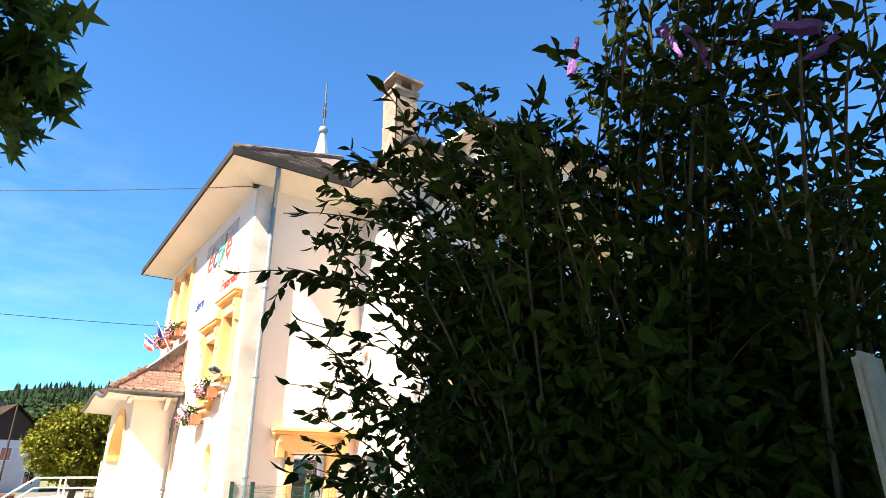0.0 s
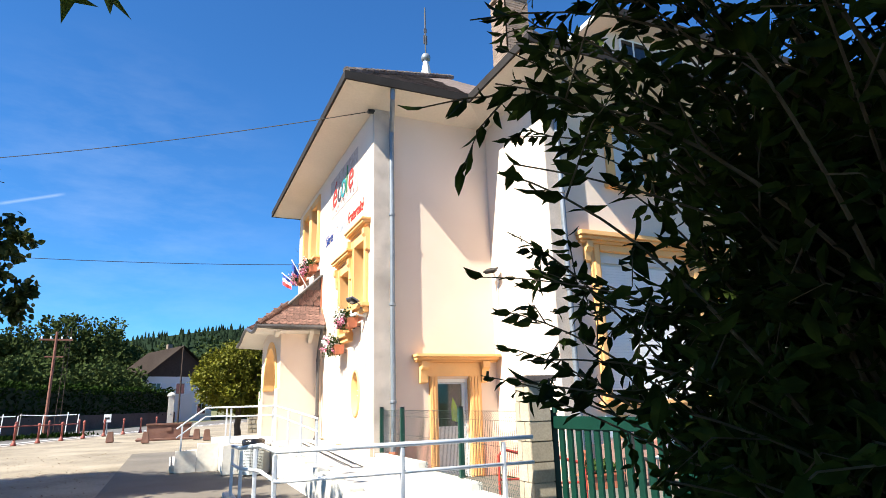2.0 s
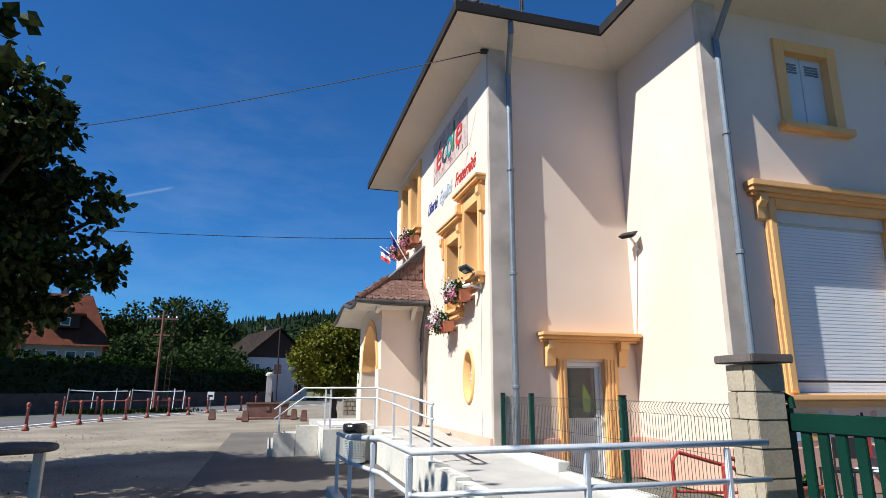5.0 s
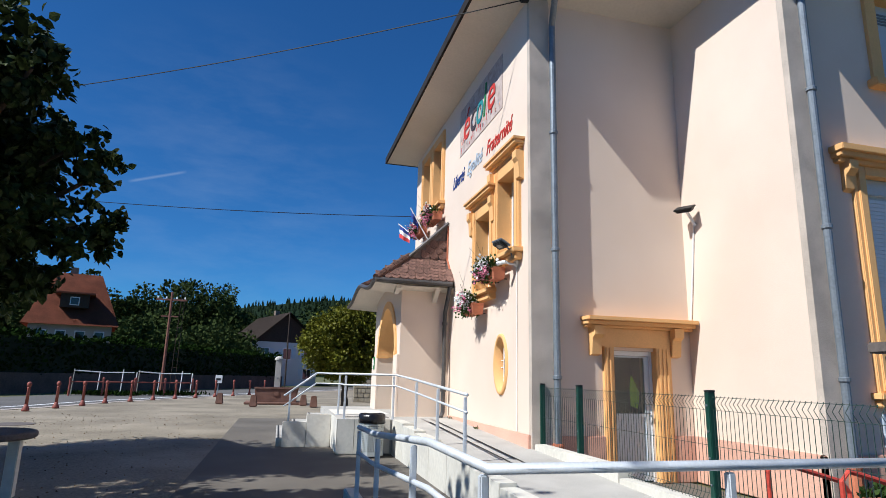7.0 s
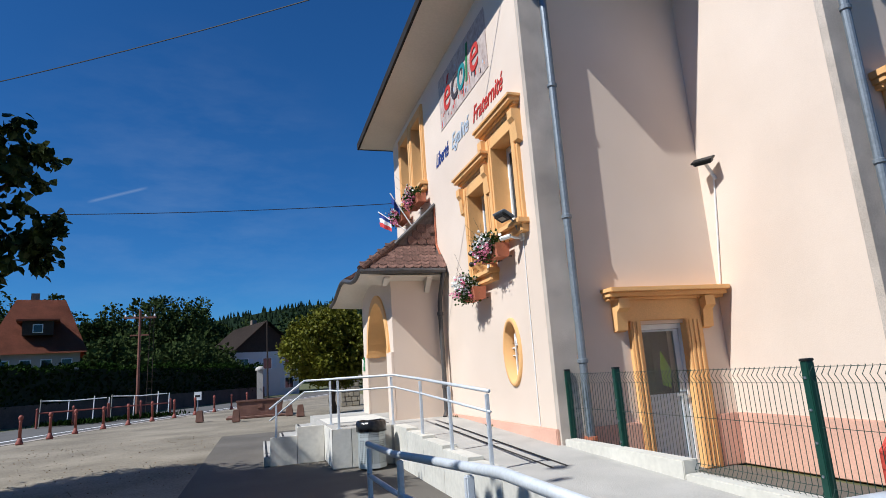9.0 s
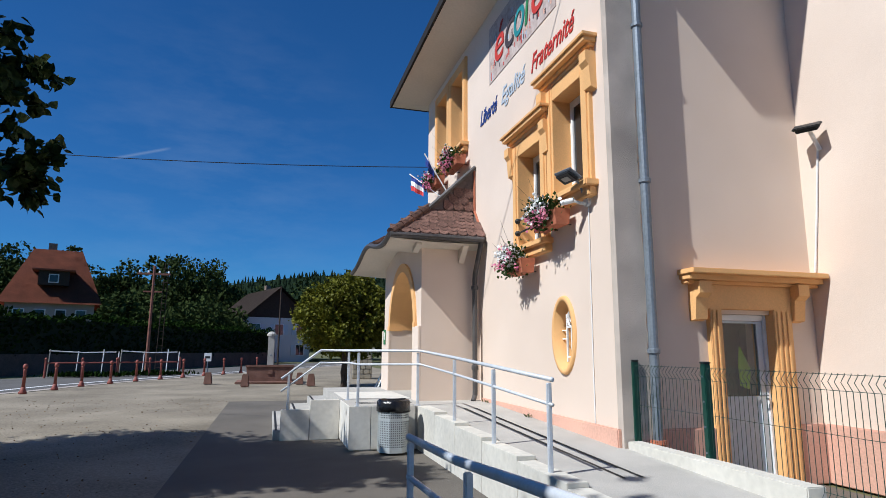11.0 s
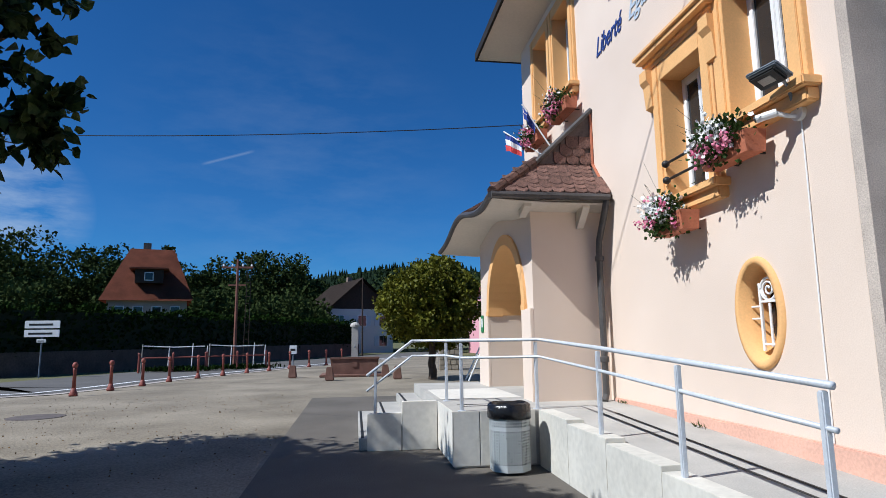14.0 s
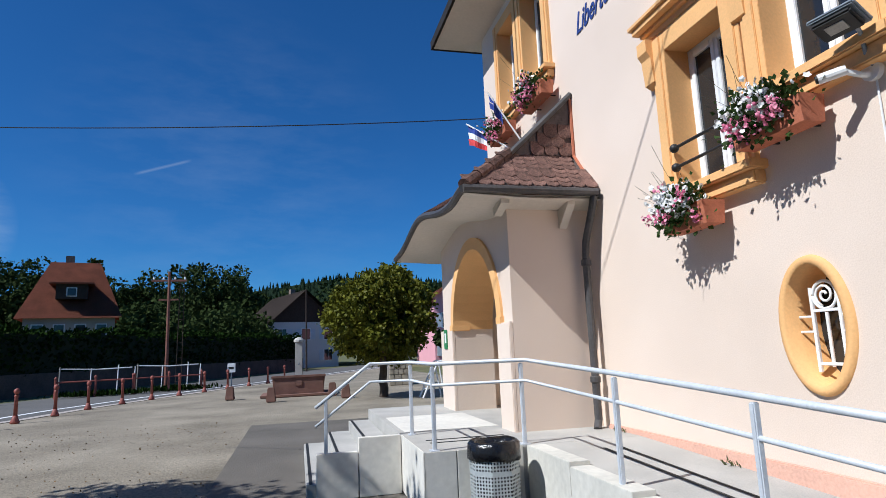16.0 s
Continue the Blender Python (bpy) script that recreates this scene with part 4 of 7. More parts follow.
for u in UPPER:
    shutter_window(*u)
t = thing("balcony_planter", (12.3, MY, 5.3), "narrow white balustrade ledge below the upper windows", "balustrade")
part("shelf", boxes((10.62, 13.9, MY - 0.4, MY, 5.18, 5.23), bevel=0.01), WHITEPAINT, t)
part("back_board", boxes((10.66, 13.86, MY - 0.36, MY - 0.33, 5.23, 5.45)), WHITEPAINT, t)
part("rail", boxes((10.62, 13.9, MY - 0.4, MY - 0.3, 5.45, 5.5), bevel=0.01), WHITEPAINT, t)
for x in (10.62, 13.84):
    part("end_post", boxes((x, x + 0.06, MY - 0.41, MY - 0.32, 5.23, 5.45), bevel=0.006), WHITEPAINT, t)
for x in (11.25, 11.42, 11.59, 11.76, 12.45, 12.62, 12.79, 12.96):
    part("baluster", boxes((x, x + 0.06, MY - 0.39, MY - 0.355, 5.23, 5.45), bevel=0.008), WHITEPAINT, t)

# ---- porch ----
PX, PS, PN = 2.92, 16.6, 20.1           # west face, south face, north face
LAND, ARCH_Y = 0.64, 18.2
def arch_wall(bm, axis_x0, axis_x1, y0, y1, z0, z1, cy, r, spring, rz):
    """A wall across x with an arched opening."""
    box(bm, axis_x0, axis_x1, y0, cy - r, z0, z1)
    box(bm, axis_x0, axis_x1, cy + r, y1, z0, z1)
    n = 20
    pts = [(cy - r * math.cos(math.pi * k / n), spring + rz * math.sin(math.pi * k / n)) for k in range(n + 1)]
    for (a, za), (b, zb) in zip(pts, pts[1:]):
        prism(bm, [(a, za), (b, zb), (b, z1), (a, z1)], "x", axis_x0, axis_x1)
bm = bmesh.new()
arch_wall(bm, PX, PX + 0.64, PS, PN, 0, 3.62, ARCH_Y, 1.13, 1.92, 1.15)
porch = struct("wall_porch_front", bm, PLASTER, "pale pink rendered porch wall with a tall arched opening", "wall")
struct("wall_porch_south", boxes((PX + 0.64, FX, PS, PS + 0.3, 0, 3.5)), PLASTER, "pale pink rendered side wall of the porch", "wall")
struct("wall_porch_north", boxes((PX + 0.64, FX, PN - 0.3, PN, 0, 3.5)), PLASTER, "pale pink rendered far side wall of the porch", "wall")
struct("porch_dado", boxes((PX - 0.05, PX + 0.002, PS + 0.002, ARCH_Y - 1.13, LAND - 0.6, 1.92), (PX - 0.05, PX + 0.002, ARCH_Y + 1.13, PN + 0.03, LAND - 0.6, 1.92), bevel=0.01), PLASTER, "slightly proud rendered base of the porch piers", "wall trim")
bm = bmesh.new()
n = 24
for k in range(n):
    t0, t1 = math.pi * k / n, math.pi * (k + 1) / n
    q = [(ARCH_Y - (1.13 + e) * math.cos(u), 1.92 + (1.15 + e) * math.sin(u)) for u, e in ((t0, -0.02), (t1, -0.02), (t1, 0.15), (t0, 0.15))]
    prism(bm, q, "x", PX - 0.035, PX + 0.642)
box(bm, PX - 0.05, PX + 0.25, ARCH_Y - 1.3, ARCH_Y - 1.1, 1.9, 2.0, bevel=0.01)
box(bm, PX - 0.05, PX + 0.25, ARCH_Y + 1.1, ARCH_Y + 1.3, 1.9, 2.0, bevel=0.01)
struct("trim_arch", bm, YELLOW, "ochre band round the porch arch", "arch trim")
t = thing("porch_door", (FX, 18.0, LAND), "dark wooden entrance door inside the porch", "door")
part("leaf", boxes((FX + 0.1, FX + 0.16, 17.3, 18.7, LAND, 2.7)), DARKWOOD, t)
part("plate", boxes((FX + 0.08, FX + 0.1, 17.9, 18.1, 1.5, 1.7)), ZINC, t)

t = thing("wall_sign", (PX - 0.06, 19.75, 1.6), "small green and white pictogram sign on the porch pier", "sign")
part("plate", boxes((PX - 0.066, PX - 0.052, 19.66, 19.86, 1.62, 1.94), bevel=0.002), PAINT_GREEN, t)
part("symbol", boxes((PX - 0.068, PX - 0.066, 19.7, 19.8, 1.72, 1.88)), WHITEPAINT, t)
t = thing("slanted_rack", (4.85, 30.0, 0), "white tubular slanted rack standing on the gravel behind the porch", "rack")
for y in (29.7, 30.3):
    part("rail", tubes([[(4.45, y, 0.02), (5.0, y, 1.2), (5.15, y, 1.22)]], 0.03, 8), WHITEPAINT, t)
    part("leg", tubes([[(5.0, y, 1.18), (5.2, y, 0)]], 0.025, 8), WHITEPAINT, t)
for f in (0.25, 0.5, 0.75):
    part("rung", tubes([[(4.45 + 0.55 * f, 29.7, 0.02 + 1.18 * f), (4.45 + 0.55 * f, 30.3, 0.02 + 1.18 * f)]], 0.018, 6), WHITEPAINT, t)
t = thing("stone_pier", (5.1, 38.5, 0), "low rubble stone pier with a pale slab cap", "pier")
rng = random.Random(17)
part("core", boxes((4.62, 5.58, 38.1, 38.9, 0, 1.5)), MORTAR, t)
for row in range(6):
    x = 4.58
    while x < 5.5:
        w = min(rng.uniform(0.2, 0.36), 5.62 - x)
        part("stone", boxes((x, x + w - 0.02, 38.06, 38.2, 0.25 * row, 0.25 * row + 0.23), bevel=0.02), STONEBLOCK, t)
        x += w
part("cap", boxes((4.5, 5.7, 38.0, 39.0, 1.5, 1.6), bevel=0.02), CONCRETE, t)

# ---- porch roof ----
GX, GZ, GY = 3.1, 4.08, 16.84        # foot of the gablet
EY0, EY1, EX = 16.2, 21.1, 2.28
def eave_z(y):
    return 3.38 + 0.27 * math.exp(-((y - 18.75) / 1.15) ** 2) + 0.08 * math.exp(-((y - EY0) / 0.35) ** 2)
t = thing("porch_roof", (3.4, 18.6, 3.4), "bell-cast porch roof of mossy red fish-scale tiles with a wavy eave", "porch roof")
TOPX, TOPZ = FX - 0.004, 4.92
def roof_profile(y):
    """Points from the eave to the front wall at one place along the porch."""
    ez = eave_z(y)
    e0 = min(1.0, max(0.0, (y - EY0) / (GY - EY0)))
    e1 = min(1.0, max(0.0, (EY1 - y) / (GY - EY0)))
    k = min(e0, e1)
    hx, hz = EX + (GX - EX) * k, ez + (GZ - ez) * k
    return ez, hx, hz
bm = bmesh.new()
ys = [EY0 + (EY1 - EY0) * i / 48 for i in range(49)]
prev = None
for y in ys:
    ez, hx, hz = roof_profile(y)
    if GY <= y <= EY1 - 0.64:
        pts = [(EX + (GX - EX) * f, y, ez + (GZ - ez) * (f ** 1.15)) for f in (0, 0.25, 0.5, 0.75, 1)] + [(TOPX, y, TOPZ)]
    else:
        pts = [(EX + (hx - EX) * f, y, ez + (hz - ez) * f) for f in (0, 0.25, 0.5, 0.75, 1)] + [(TOPX, y, hz)]
    row = [bm.verts.new(p) for p in pts]
    if prev:
        for i in range(5):
            bm.faces.new((prev[i], row[i], row[i + 1], prev[i + 1]))
    prev = row
bmesh.ops.remove_doubles(bm, verts=bm.verts, dist=0.002)
bmesh.ops.recalc_face_normals(bm, faces=bm.faces)
deck = part("deck", bm, ROOFBACK, t)
# soffit and fascia that follow the eave
bm = bmesh.new()
prev = None
for y in ys:
    z = eave_z(y) - 0.05
    row = [bm.verts.new(p) for p in ((EX, y, z), (PX + 0.1, y, z - 0.04), (FX - 0.005, y, z - 0.04), (FX - 0.005, y, z - 0.07), (PX + 0.1, y, z - 0.07), (EX, y, z - 0.03))]
    if prev:
        for i in range(6):
            bm.faces.new((prev[i], row[i], row[(i + 1) % 6], prev[(i + 1) % 6]))
    prev = row
bmesh.ops.recalc_face_normals(bm, faces=bm.faces)
part("soffit", bm, SOFFIT, t, "white plastered soffit")
bm = bmesh.new()
tube(bm, [(EX - 0.02, y, eave_z(y) - 0.03) for y in ys], 0.05, 8)
tube(bm, [(EX - 0.02, EY0 - 0.02, eave_z(EY0) - 0.03), (FX - 0.06, EY0 - 0.02, eave_z(EY0) - 0.04)], 0.05, 8)
part("gutter", bm, DARKPIPE, t, "dark half-round gutter")
bm = bmesh.new()
prism(bm, [(GX - 0.02, GZ - 0.02), (FX - 0.01, GZ - 0.02), (FX - 0.01, TOPZ - 0.02)], "y", GY - 0.03, GY + 0.05)
part("gablet", bm, ROOFBACK, t)
part("verge", tubes([[(GX - 0.05, GY - 0.06, GZ - 0.03), (FX - 0.01, GY - 0.06, TOPZ + 0.02)]], 0.04, 6), DARKPIPE, t)
part("flashing", tubes([[(FX - 0.02, GY - 0.05, TOPZ - 0.05), (FX - 0.02, GY - 0.05, GZ), (FX - 0.02, EY0 + 0.1, 3.5)]], 0.022, 6), TERRACOTTA, t)
bm = bmesh.new()
for k in range(4):
    a = Vector((EX, EY0, 3.47)).lerp(Vector((GX, GY, GZ + 0.03)), k / 4)
    b2 = Vector((EX, EY0, 3.47)).lerp(Vector((GX, GY, GZ + 0.03)), (k + 1.12) / 4)
    tube(bm, [a, b2], 0.085, 8, True, 0.07)
part("hip_tiles", bm, PORCHTILE, t)
for k, x in enumerate((2.75, 3.6)):
    bm = bmesh.new()
    prism(bm, [(PS, 3.05 if k else 3.2), (PS - 0.02, 3.05 if k else 3.2), (EY0 + 0.1, 3.3), (EY0 + 0.1, 3.36), (PS, 3.36)], "x", x, x + 0.1)
    part("rafter_bracket", bm, SOFFIT, t)
# fish-scale tiles, each a piece
def scale_mesh(w, h):
    bm = bmesh.new()
    out = [(-w / 2, h), (-w / 2, 0.35 * h), (-w * 0.36, 0.12 * h), (0, 0), (w * 0.36, 0.12 * h), (w / 2, 0.35 * h), (w / 2, h)]
    prism(bm, out, "z", 0.0, 0.016)
    me = bpy.data.meshes.new("scale_tile")
    bm.to_mesh(me)
    bm.free()
    me.materials.append(PORCHTILE)
    return me
SCALE = scale_mesh(0.165, 0.26)
BIGSCALE = scale_mesh(0.19, 0.2)
def lay_scales(me, o, a, u, length, height, tw, th, t0, t1, parent, rng):
    o, a, u = Vector(o), Vector(a).normalized(), Vector(u).normalized()
    nrm = a.cross(u)
    if nrm.z < -0.001 or (abs(nrm.z) < 0.01 and nrm.y > 0):
        a2 = -a
    else:
        a2 = a
    nrm = a2.cross(u)
    for r in range(int(height / th) + 1):
        x = t0 * r * th + (tw / 2 if r % 2 else 0)
        while x < length - t1 * r * th:
            p = o + a * (x + tw * 0.1) + u * (r * th) + nrm * 0.012
            m = Matrix((a2, (u - nrm * 0.06).normalized(), nrm)).transposed().to_4x4()
            ob = new("roof_tile", me)
            ob.parent = parent
            ob.matrix_basis = Matrix.Translation(p - root_of(parent)) @ m @ pose(0, 0, 0, rng.uniform(-2, 2), rng.uniform(-2, 2), rng.uniform(-3, 3))
            x += tw
rng = random.Random(5)
sk = Vector((0, GY - EY0, GZ - 3.47))
lay_scales(SCALE, (EX + 0.08, EY0 + 0.0, 3.46), (1, 0, 0), sk, FX - EX - 0.15, sk.length - 0.06, 0.17, 0.115, 0.9, 0.0, t, rng)
for r in range(6):
    zb = GZ - 0.02 + r * 0.125
    k = 0
    while True:
        x = FX - 0.13 - k * 0.2 - (0.1 if r % 2 else 0)
        k += 1
        if (x - 0.1 - GX) * (TOPZ - GZ) / (FX - GX) < zb + 0.19 - GZ:
            break
        ob = new("roof_tile", BIGSCALE)
        ob.parent = t
        ob.matrix_basis = Matrix.Translation(Vector((x, GY - 0.04, zb)) - root_of(t)) @ pose(0, 0, 0, 87, rng.uniform(-2, 2), 0)
for i in range(26):
    y = EY0 + 0.35 + i * 0.165
    if y > EY1 - 0.25:
        break
    ez, hx, hz = roof_profile(y)
    d = Vector((hx - EX, 0, hz - ez))
    lay_scales(SCALE, (EX, y, ez + 0.01), (0, 1, 0), d, 0.1, max(d.length - 0.1, 0.05), 0.17, 0.115, 0.0, 0.0, t, rng)
# porch downpipe
t = thing("porch_downpipe", (3.86, 16.45, LAND), "dark downpipe in the corner between porch and front", "downpipe")
part("pipe", tubes([[(3.9, EY0, 3.38), (3.88, EY0 + 0.02, 3.25), (3.86, 16.42, 2.85), (3.86, 16.45, 2.7), (3.86, 16.45, LAND + 0.1), (3.8, 16.38, LAND)]], 0.045, 10), DARKPIPE, t)
for z in (1.2, 2.6):
    bm = bmesh.new()
    lathe(bm, (3.86, 16.45, z), [(0.05, -0.04), (0.062, -0.03), (0.062, 0.03), (0.05, 0.04)], 12)
    part("collar", bm, DARKPIPE, t)

# ---- landing, stairs and ramp ----
def ramp_z(y):
    return max(0.24, LAND - 0.040 * max(0.0, 15.6 - y))
LY0, LX0 = 15.72, 1.62
struct("landing", boxes((LX0, FX, LY0, 20.6, 0, LAND), bevel=0.008), CONCGREY, "grey concrete landing before the porch", "landing")
bm = bmesh.new()
for x0, x1, y0, y1 in ((1.60, 1.93, LY0 - 0.012, LY0), (1.94, 2.62, LY0 - 0.012, LY0)):
    box(bm, x0, x1, y0, y1, 0.02, LAND + 0.01, bevel=0.004)
box(bm, LX0 - 0.012, LX0, LY0 - 0.012, 17.05, 0.02, LAND + 0.01, bevel=0.004)
struct("landing_cladding", bm, CONCRETE, "pale precast panels round the landing", "cladding")
st = thing("entrance_steps", (1.1, 18.0, 0), "four grey concrete steps with pale precast cheek panels", "steps")
for i in range(3):
    x0 = 0.52 + 0.37 * i
    part("step", boxes((x0, LX0 - 0.012, 17.12, 20.4, 0.16 * i, 0.16 * (i + 1)), bevel=0.006), CONCGREY, st)
    part("nosing", boxes((x0 + 0.03, x0 + 0.07, 17.15, 20.4, 0.16 * (i + 1), 0.16 * (i + 1) + 0.003)), BLACKSTRIP, st)
part("cheek_panel", boxes((0.63, 1.10, 17.02, 17.12, 0.0, 0.50), bevel=0.006), CONCRETE, st)
part("cheek_panel", boxes((1.11, 1.60, 17.02, 17.12, 0.0, LAND + 0.012), bevel=0.006), CONCRETE, st)
struct("landing_slab", boxes((1.7, 2.9, 17.3, 19.0, LAND, LAND + 0.004)), CONCRETE, "pale clean slab set in the landing", "paving")

bm = bmesh.new()
rows = [15.72, 13.5, 11.0, 8.5, 7.45, 6.6, 6.0]
lo = [(bm.verts.new((2.84, y, ramp_z(y))), bm.verts.new((FX + 0.05, y, ramp_z(y)))) for y in rows]
lb = [(bm.verts.new((2.84, y, -0.01)), bm.verts.new((FX + 0.05, y, -0.01))) for y in rows]
for i in range(len(rows) - 1):
    bm.faces.new((lo[i][0], lo[i + 1][0], lo[i + 1][1], lo[i][1]))
    bm.faces.new((lo[i][1], lo[i + 1][1], lb[i + 1][1], lb[i][1]))
bm.faces.new((lo[-1][0], lb[-1][0], lb[-1][1], lo[-1][1]))
bmesh.ops.recalc_face_normals(bm, faces=bm.faces)
struct("ramp_upper", bm, CONCGREY, "grey concrete ramp sloping down along the front", "ramp")
bm = bmesh.new()
rows = [6.0, 7.4, 10.9]
zz = [0.265, 0.265, 0.0]
lo = [(bm.verts.new((1.36, y, z)), bm.verts.new((2.84, y, z))) for y, z in zip(rows, zz)]
lb = [(bm.verts.new((1.36, y, -0.02)), bm.verts.new((2.84, y, -0.02))) for y in rows]
for i in range(2):
    bm.faces.new((lo[i][0], lo[i + 1][0], lo[i + 1][1], lo[i][1]))
    bm.faces.new((lo[i][0], lb[i][0], lb[i + 1][0], lo[i + 1][0]))
bm.faces.new((lo[0][0], lb[0][0], lb[0][1], lo[0][1]))
bmesh.ops.recalc_face_normals(bm, faces=bm.faces)
struct("ramp_lower", bm, CONCGREY, "grey concrete lower ramp turning back beside the upper one", "ramp")
# stepped parapet of the ramp
pw = thing("ramp_parapet", (2.73, 11.5, 0), "white stepped concrete side wall of the ramp", "wall")
y = 15.7
k = 0
while y > 7.9:
    y1 = max(y - 0.98, 7.75)
    part("wall_segment", boxes((2.66, 2.85, y1, y - 0.004, -0.01, ramp_z(y) + 0.006), bevel=0.004), KERBCONC, pw)
    y = y1
struct("kerb_outer", boxes((1.26, 1.40, 6.3, 10.95, -0.01, 0.25), bevel=0.012), KERBCONC, "low white concrete kerb of the lower ramp", "kerb")
struct("kerb_south", boxes((1.26, 3.75, 6.0, 6.3, -0.01, 0.3), bevel=0.012), KERBCONC, "low white concrete kerb at the turn of the ramp", "kerb")
kw = thing("fence_kerb", (4.03, 10, 0), "stepped pale concrete kerb wall under the mesh fence", "kerb")
for y0, y1, z in ((9.9, 12.08, 0.575), (8.05, 9.89, 0.465), (6.9, 8.04, 0.37)):
    part("kerb_segment", boxes((4.03, 4.20, y0, y1, -0.01, z), bevel=0.008), KERBCONC, kw)
for n_, rows_ in (("upper", [(3.28, 11.0, 15.3), (3.45, 11.0, 15.3)]), ("lower", [(1.95, 6.9, 10.2), (2.12, 6.9, 10.2)])):
    for x, y0, y1 in rows_:
        bm = bmesh.new()
        steps = 12
        for i in range(steps):
            a, b2 = y0 + (y1 - y0) * i / steps, y0 + (y1 - y0) * (i + 1) / steps
            za, zb = (ramp_z(a), ramp_z(b2)) if n_ == "upper" else [max(0.0, 0.265 - 0.0757 * max(0, q - 7.4)) for q in (a, b2)]
            vs = [bm.verts.new(p) for p in ((x, a, za + 0.004), (x + 0.035, a, za + 0.004), (x + 0.035, b2, zb + 0.004), (x, b2, zb + 0.004))]
            bm.faces.new(vs)
        struct("grip_strip_" + n_, bm, BLACKSTRIP, "black rubber guide strip on the ramp", "strip")
struct("grip_strip_landing", boxes((1.8, 2.7, 16.3, 16.335, LAND, LAND + 0.005), (1.8, 2.7, 16.5, 16.535, LAND, LAND + 0.005)), BLACKSTRIP, "black rubber guide strips on the landing", "strip")

# ---- handrails ----
def handrail(name, path, posts, label, drop=0.21, r=0.018):
    t = thing(name, (path[0][0], path[0][1], 0), label, "handrail", "handrails")
    part("top_rail", tubes([path], r + 0.003, 10), RAILMETAL, t, smooth=True)
    part("mid_rail", tubes([[(x, y, z - drop) for x, y, z in path]], r - 0.002, 10), RAILMETAL, t, smooth=True)
    for x, y, ztop, zbot in posts:
        part("post", boxes((x - 0.02, x + 0.02, y - 0.02, y + 0.02, zbot, ztop - 0.03), bevel=0.007), RAILMETAL, t)
        part("foot_plate", boxes((x - 0.045, x + 0.045, y - 0.045, y + 0.045, zbot, zbot + 0.012)), RAILMETAL, t)
    return t
RT = 1.485
handrail("landing_rail", [(0.62, 17.08, 1.01), (1.26, 17.08, RT), (1.74, 17.06, RT), (1.74, 15.78, RT), (2.72, 15.78, RT), (2.73, 14.0, 1.405), (2.73, 12.55, 1.33), (2.73, 11.15, 1.258)],
         [(1.74, 17.04, RT, LAND), (1.74, 15.82, RT, LAND), (2.68, 15.80, RT, LAND), (2.73, 13.98, 1.405, 0.575), (2.73, 12.56, 1.33, 0.518), (2.73, 11.22, 1.26, 0.465), (0.74, 17.08, 1.12, 0.3)],
         "galvanised two-bar handrail round the landing and along the ramp")
handrail("turn_rail", [(1.33, 10.45, 0.93), (1.33, 9.4, 0.96), (1.33, 7.4, 1.10), (1.33, 6.39, 1.10), (3.95, 6.39, 1.10)],
         [(1.33, 10.4, 0.93, 0.2), (1.33, 9.2, 0.97, 0.2), (1.33, 7.8, 1.07, 0.2), (1.33, 6.45, 1.10, 0.2), (2.5, 6.39, 1.10, 0.28), (3.6, 6.39, 1.10, 0.28)],
         "galvanised two-bar guard rail at the turn of the ramp", 0.25, 0.021)

# ---- litter bin ----
bx, by = 2.22, 15.42
t = thing("litter_bin", (bx, by, 0), "grey perforated metal litter bin with a black bag", "litter bin")
bm = bmesh.new()
n = 8
R = 0.235
ring = [(bx + R * math.cos(math.pi * (k + 0.5) / 4), by + R * math.sin(math.pi * (k + 0.5) / 4)) for k in range(n)]
inner = [(bx + (R - 0.02) * math.cos(math.pi * (k + 0.5) / 4), by + (R - 0.02) * math.sin(math.pi * (k + 0.5) / 4)) for k in range(n)]
part("liner", lathe(bmesh.new(), (bx, by, 0.02), [(R - 0.035, 0), (R - 0.035, 0.66)], 16), BLACKBAG, t)
for k in range(n):
    a, b2 = Vector(ring[k]), Vector(ring[(k + 1) % n])
    verts, faces = [], []
    cols, rws, z0, z1 = 6, 20, 0.03, 0.66
    out = (Vector(((a.x + b2.x) / 2 - bx, (a.y + b2.y) / 2 - by))).normalized() * 0.004
    solid = {0, 1, 19, 14}
    def q(u0, u1, v0, v1):
        i = len(verts)
        for u, v in ((u0, v0), (u1, v0), (u1, v1), (u0, v1)):
            p = a.lerp(b2, u)
            verts.append((p.x, p.y, z0 + (z1 - z0) * v))
        faces.append((i, i + 1, i + 2, i + 3))
    for r_ in range(rws):
        v0, v1 = r_ / rws, (r_ + 1) / rws
        if r_ in solid:
            q(0, 1, v0, v1)
            continue
        h = 0.45 / rws
        q(0, 1, v0, v0 + h)
        for c in range(cols):
            u0 = c / cols
            q(u0, u0 + 0.5 / cols, v0 + h, v1)
    pydata("panel", verts, faces, BINMETAL, t)
bm = bmesh.new()
lathe(bm, (bx, by, 0.6), [(R + 0.012, 0.0), (R + 0.018, 0.06), (R + 0.012, 0.15), (R - 0.02, 0.175), (R - 0.06, 0.13), (R - 0.08, 0.0)], 24)
for v in bm.verts:
    v.co += Vector((noise.noise(v.co * 9), noise.noise(v.co * 9 + Vector((5, 0, 0))), noise.noise(v.co * 11) * 1.2)) * 0.018
part("bag", bm, BLACKBAG, t, "glossy black bag folded over the rim", True)

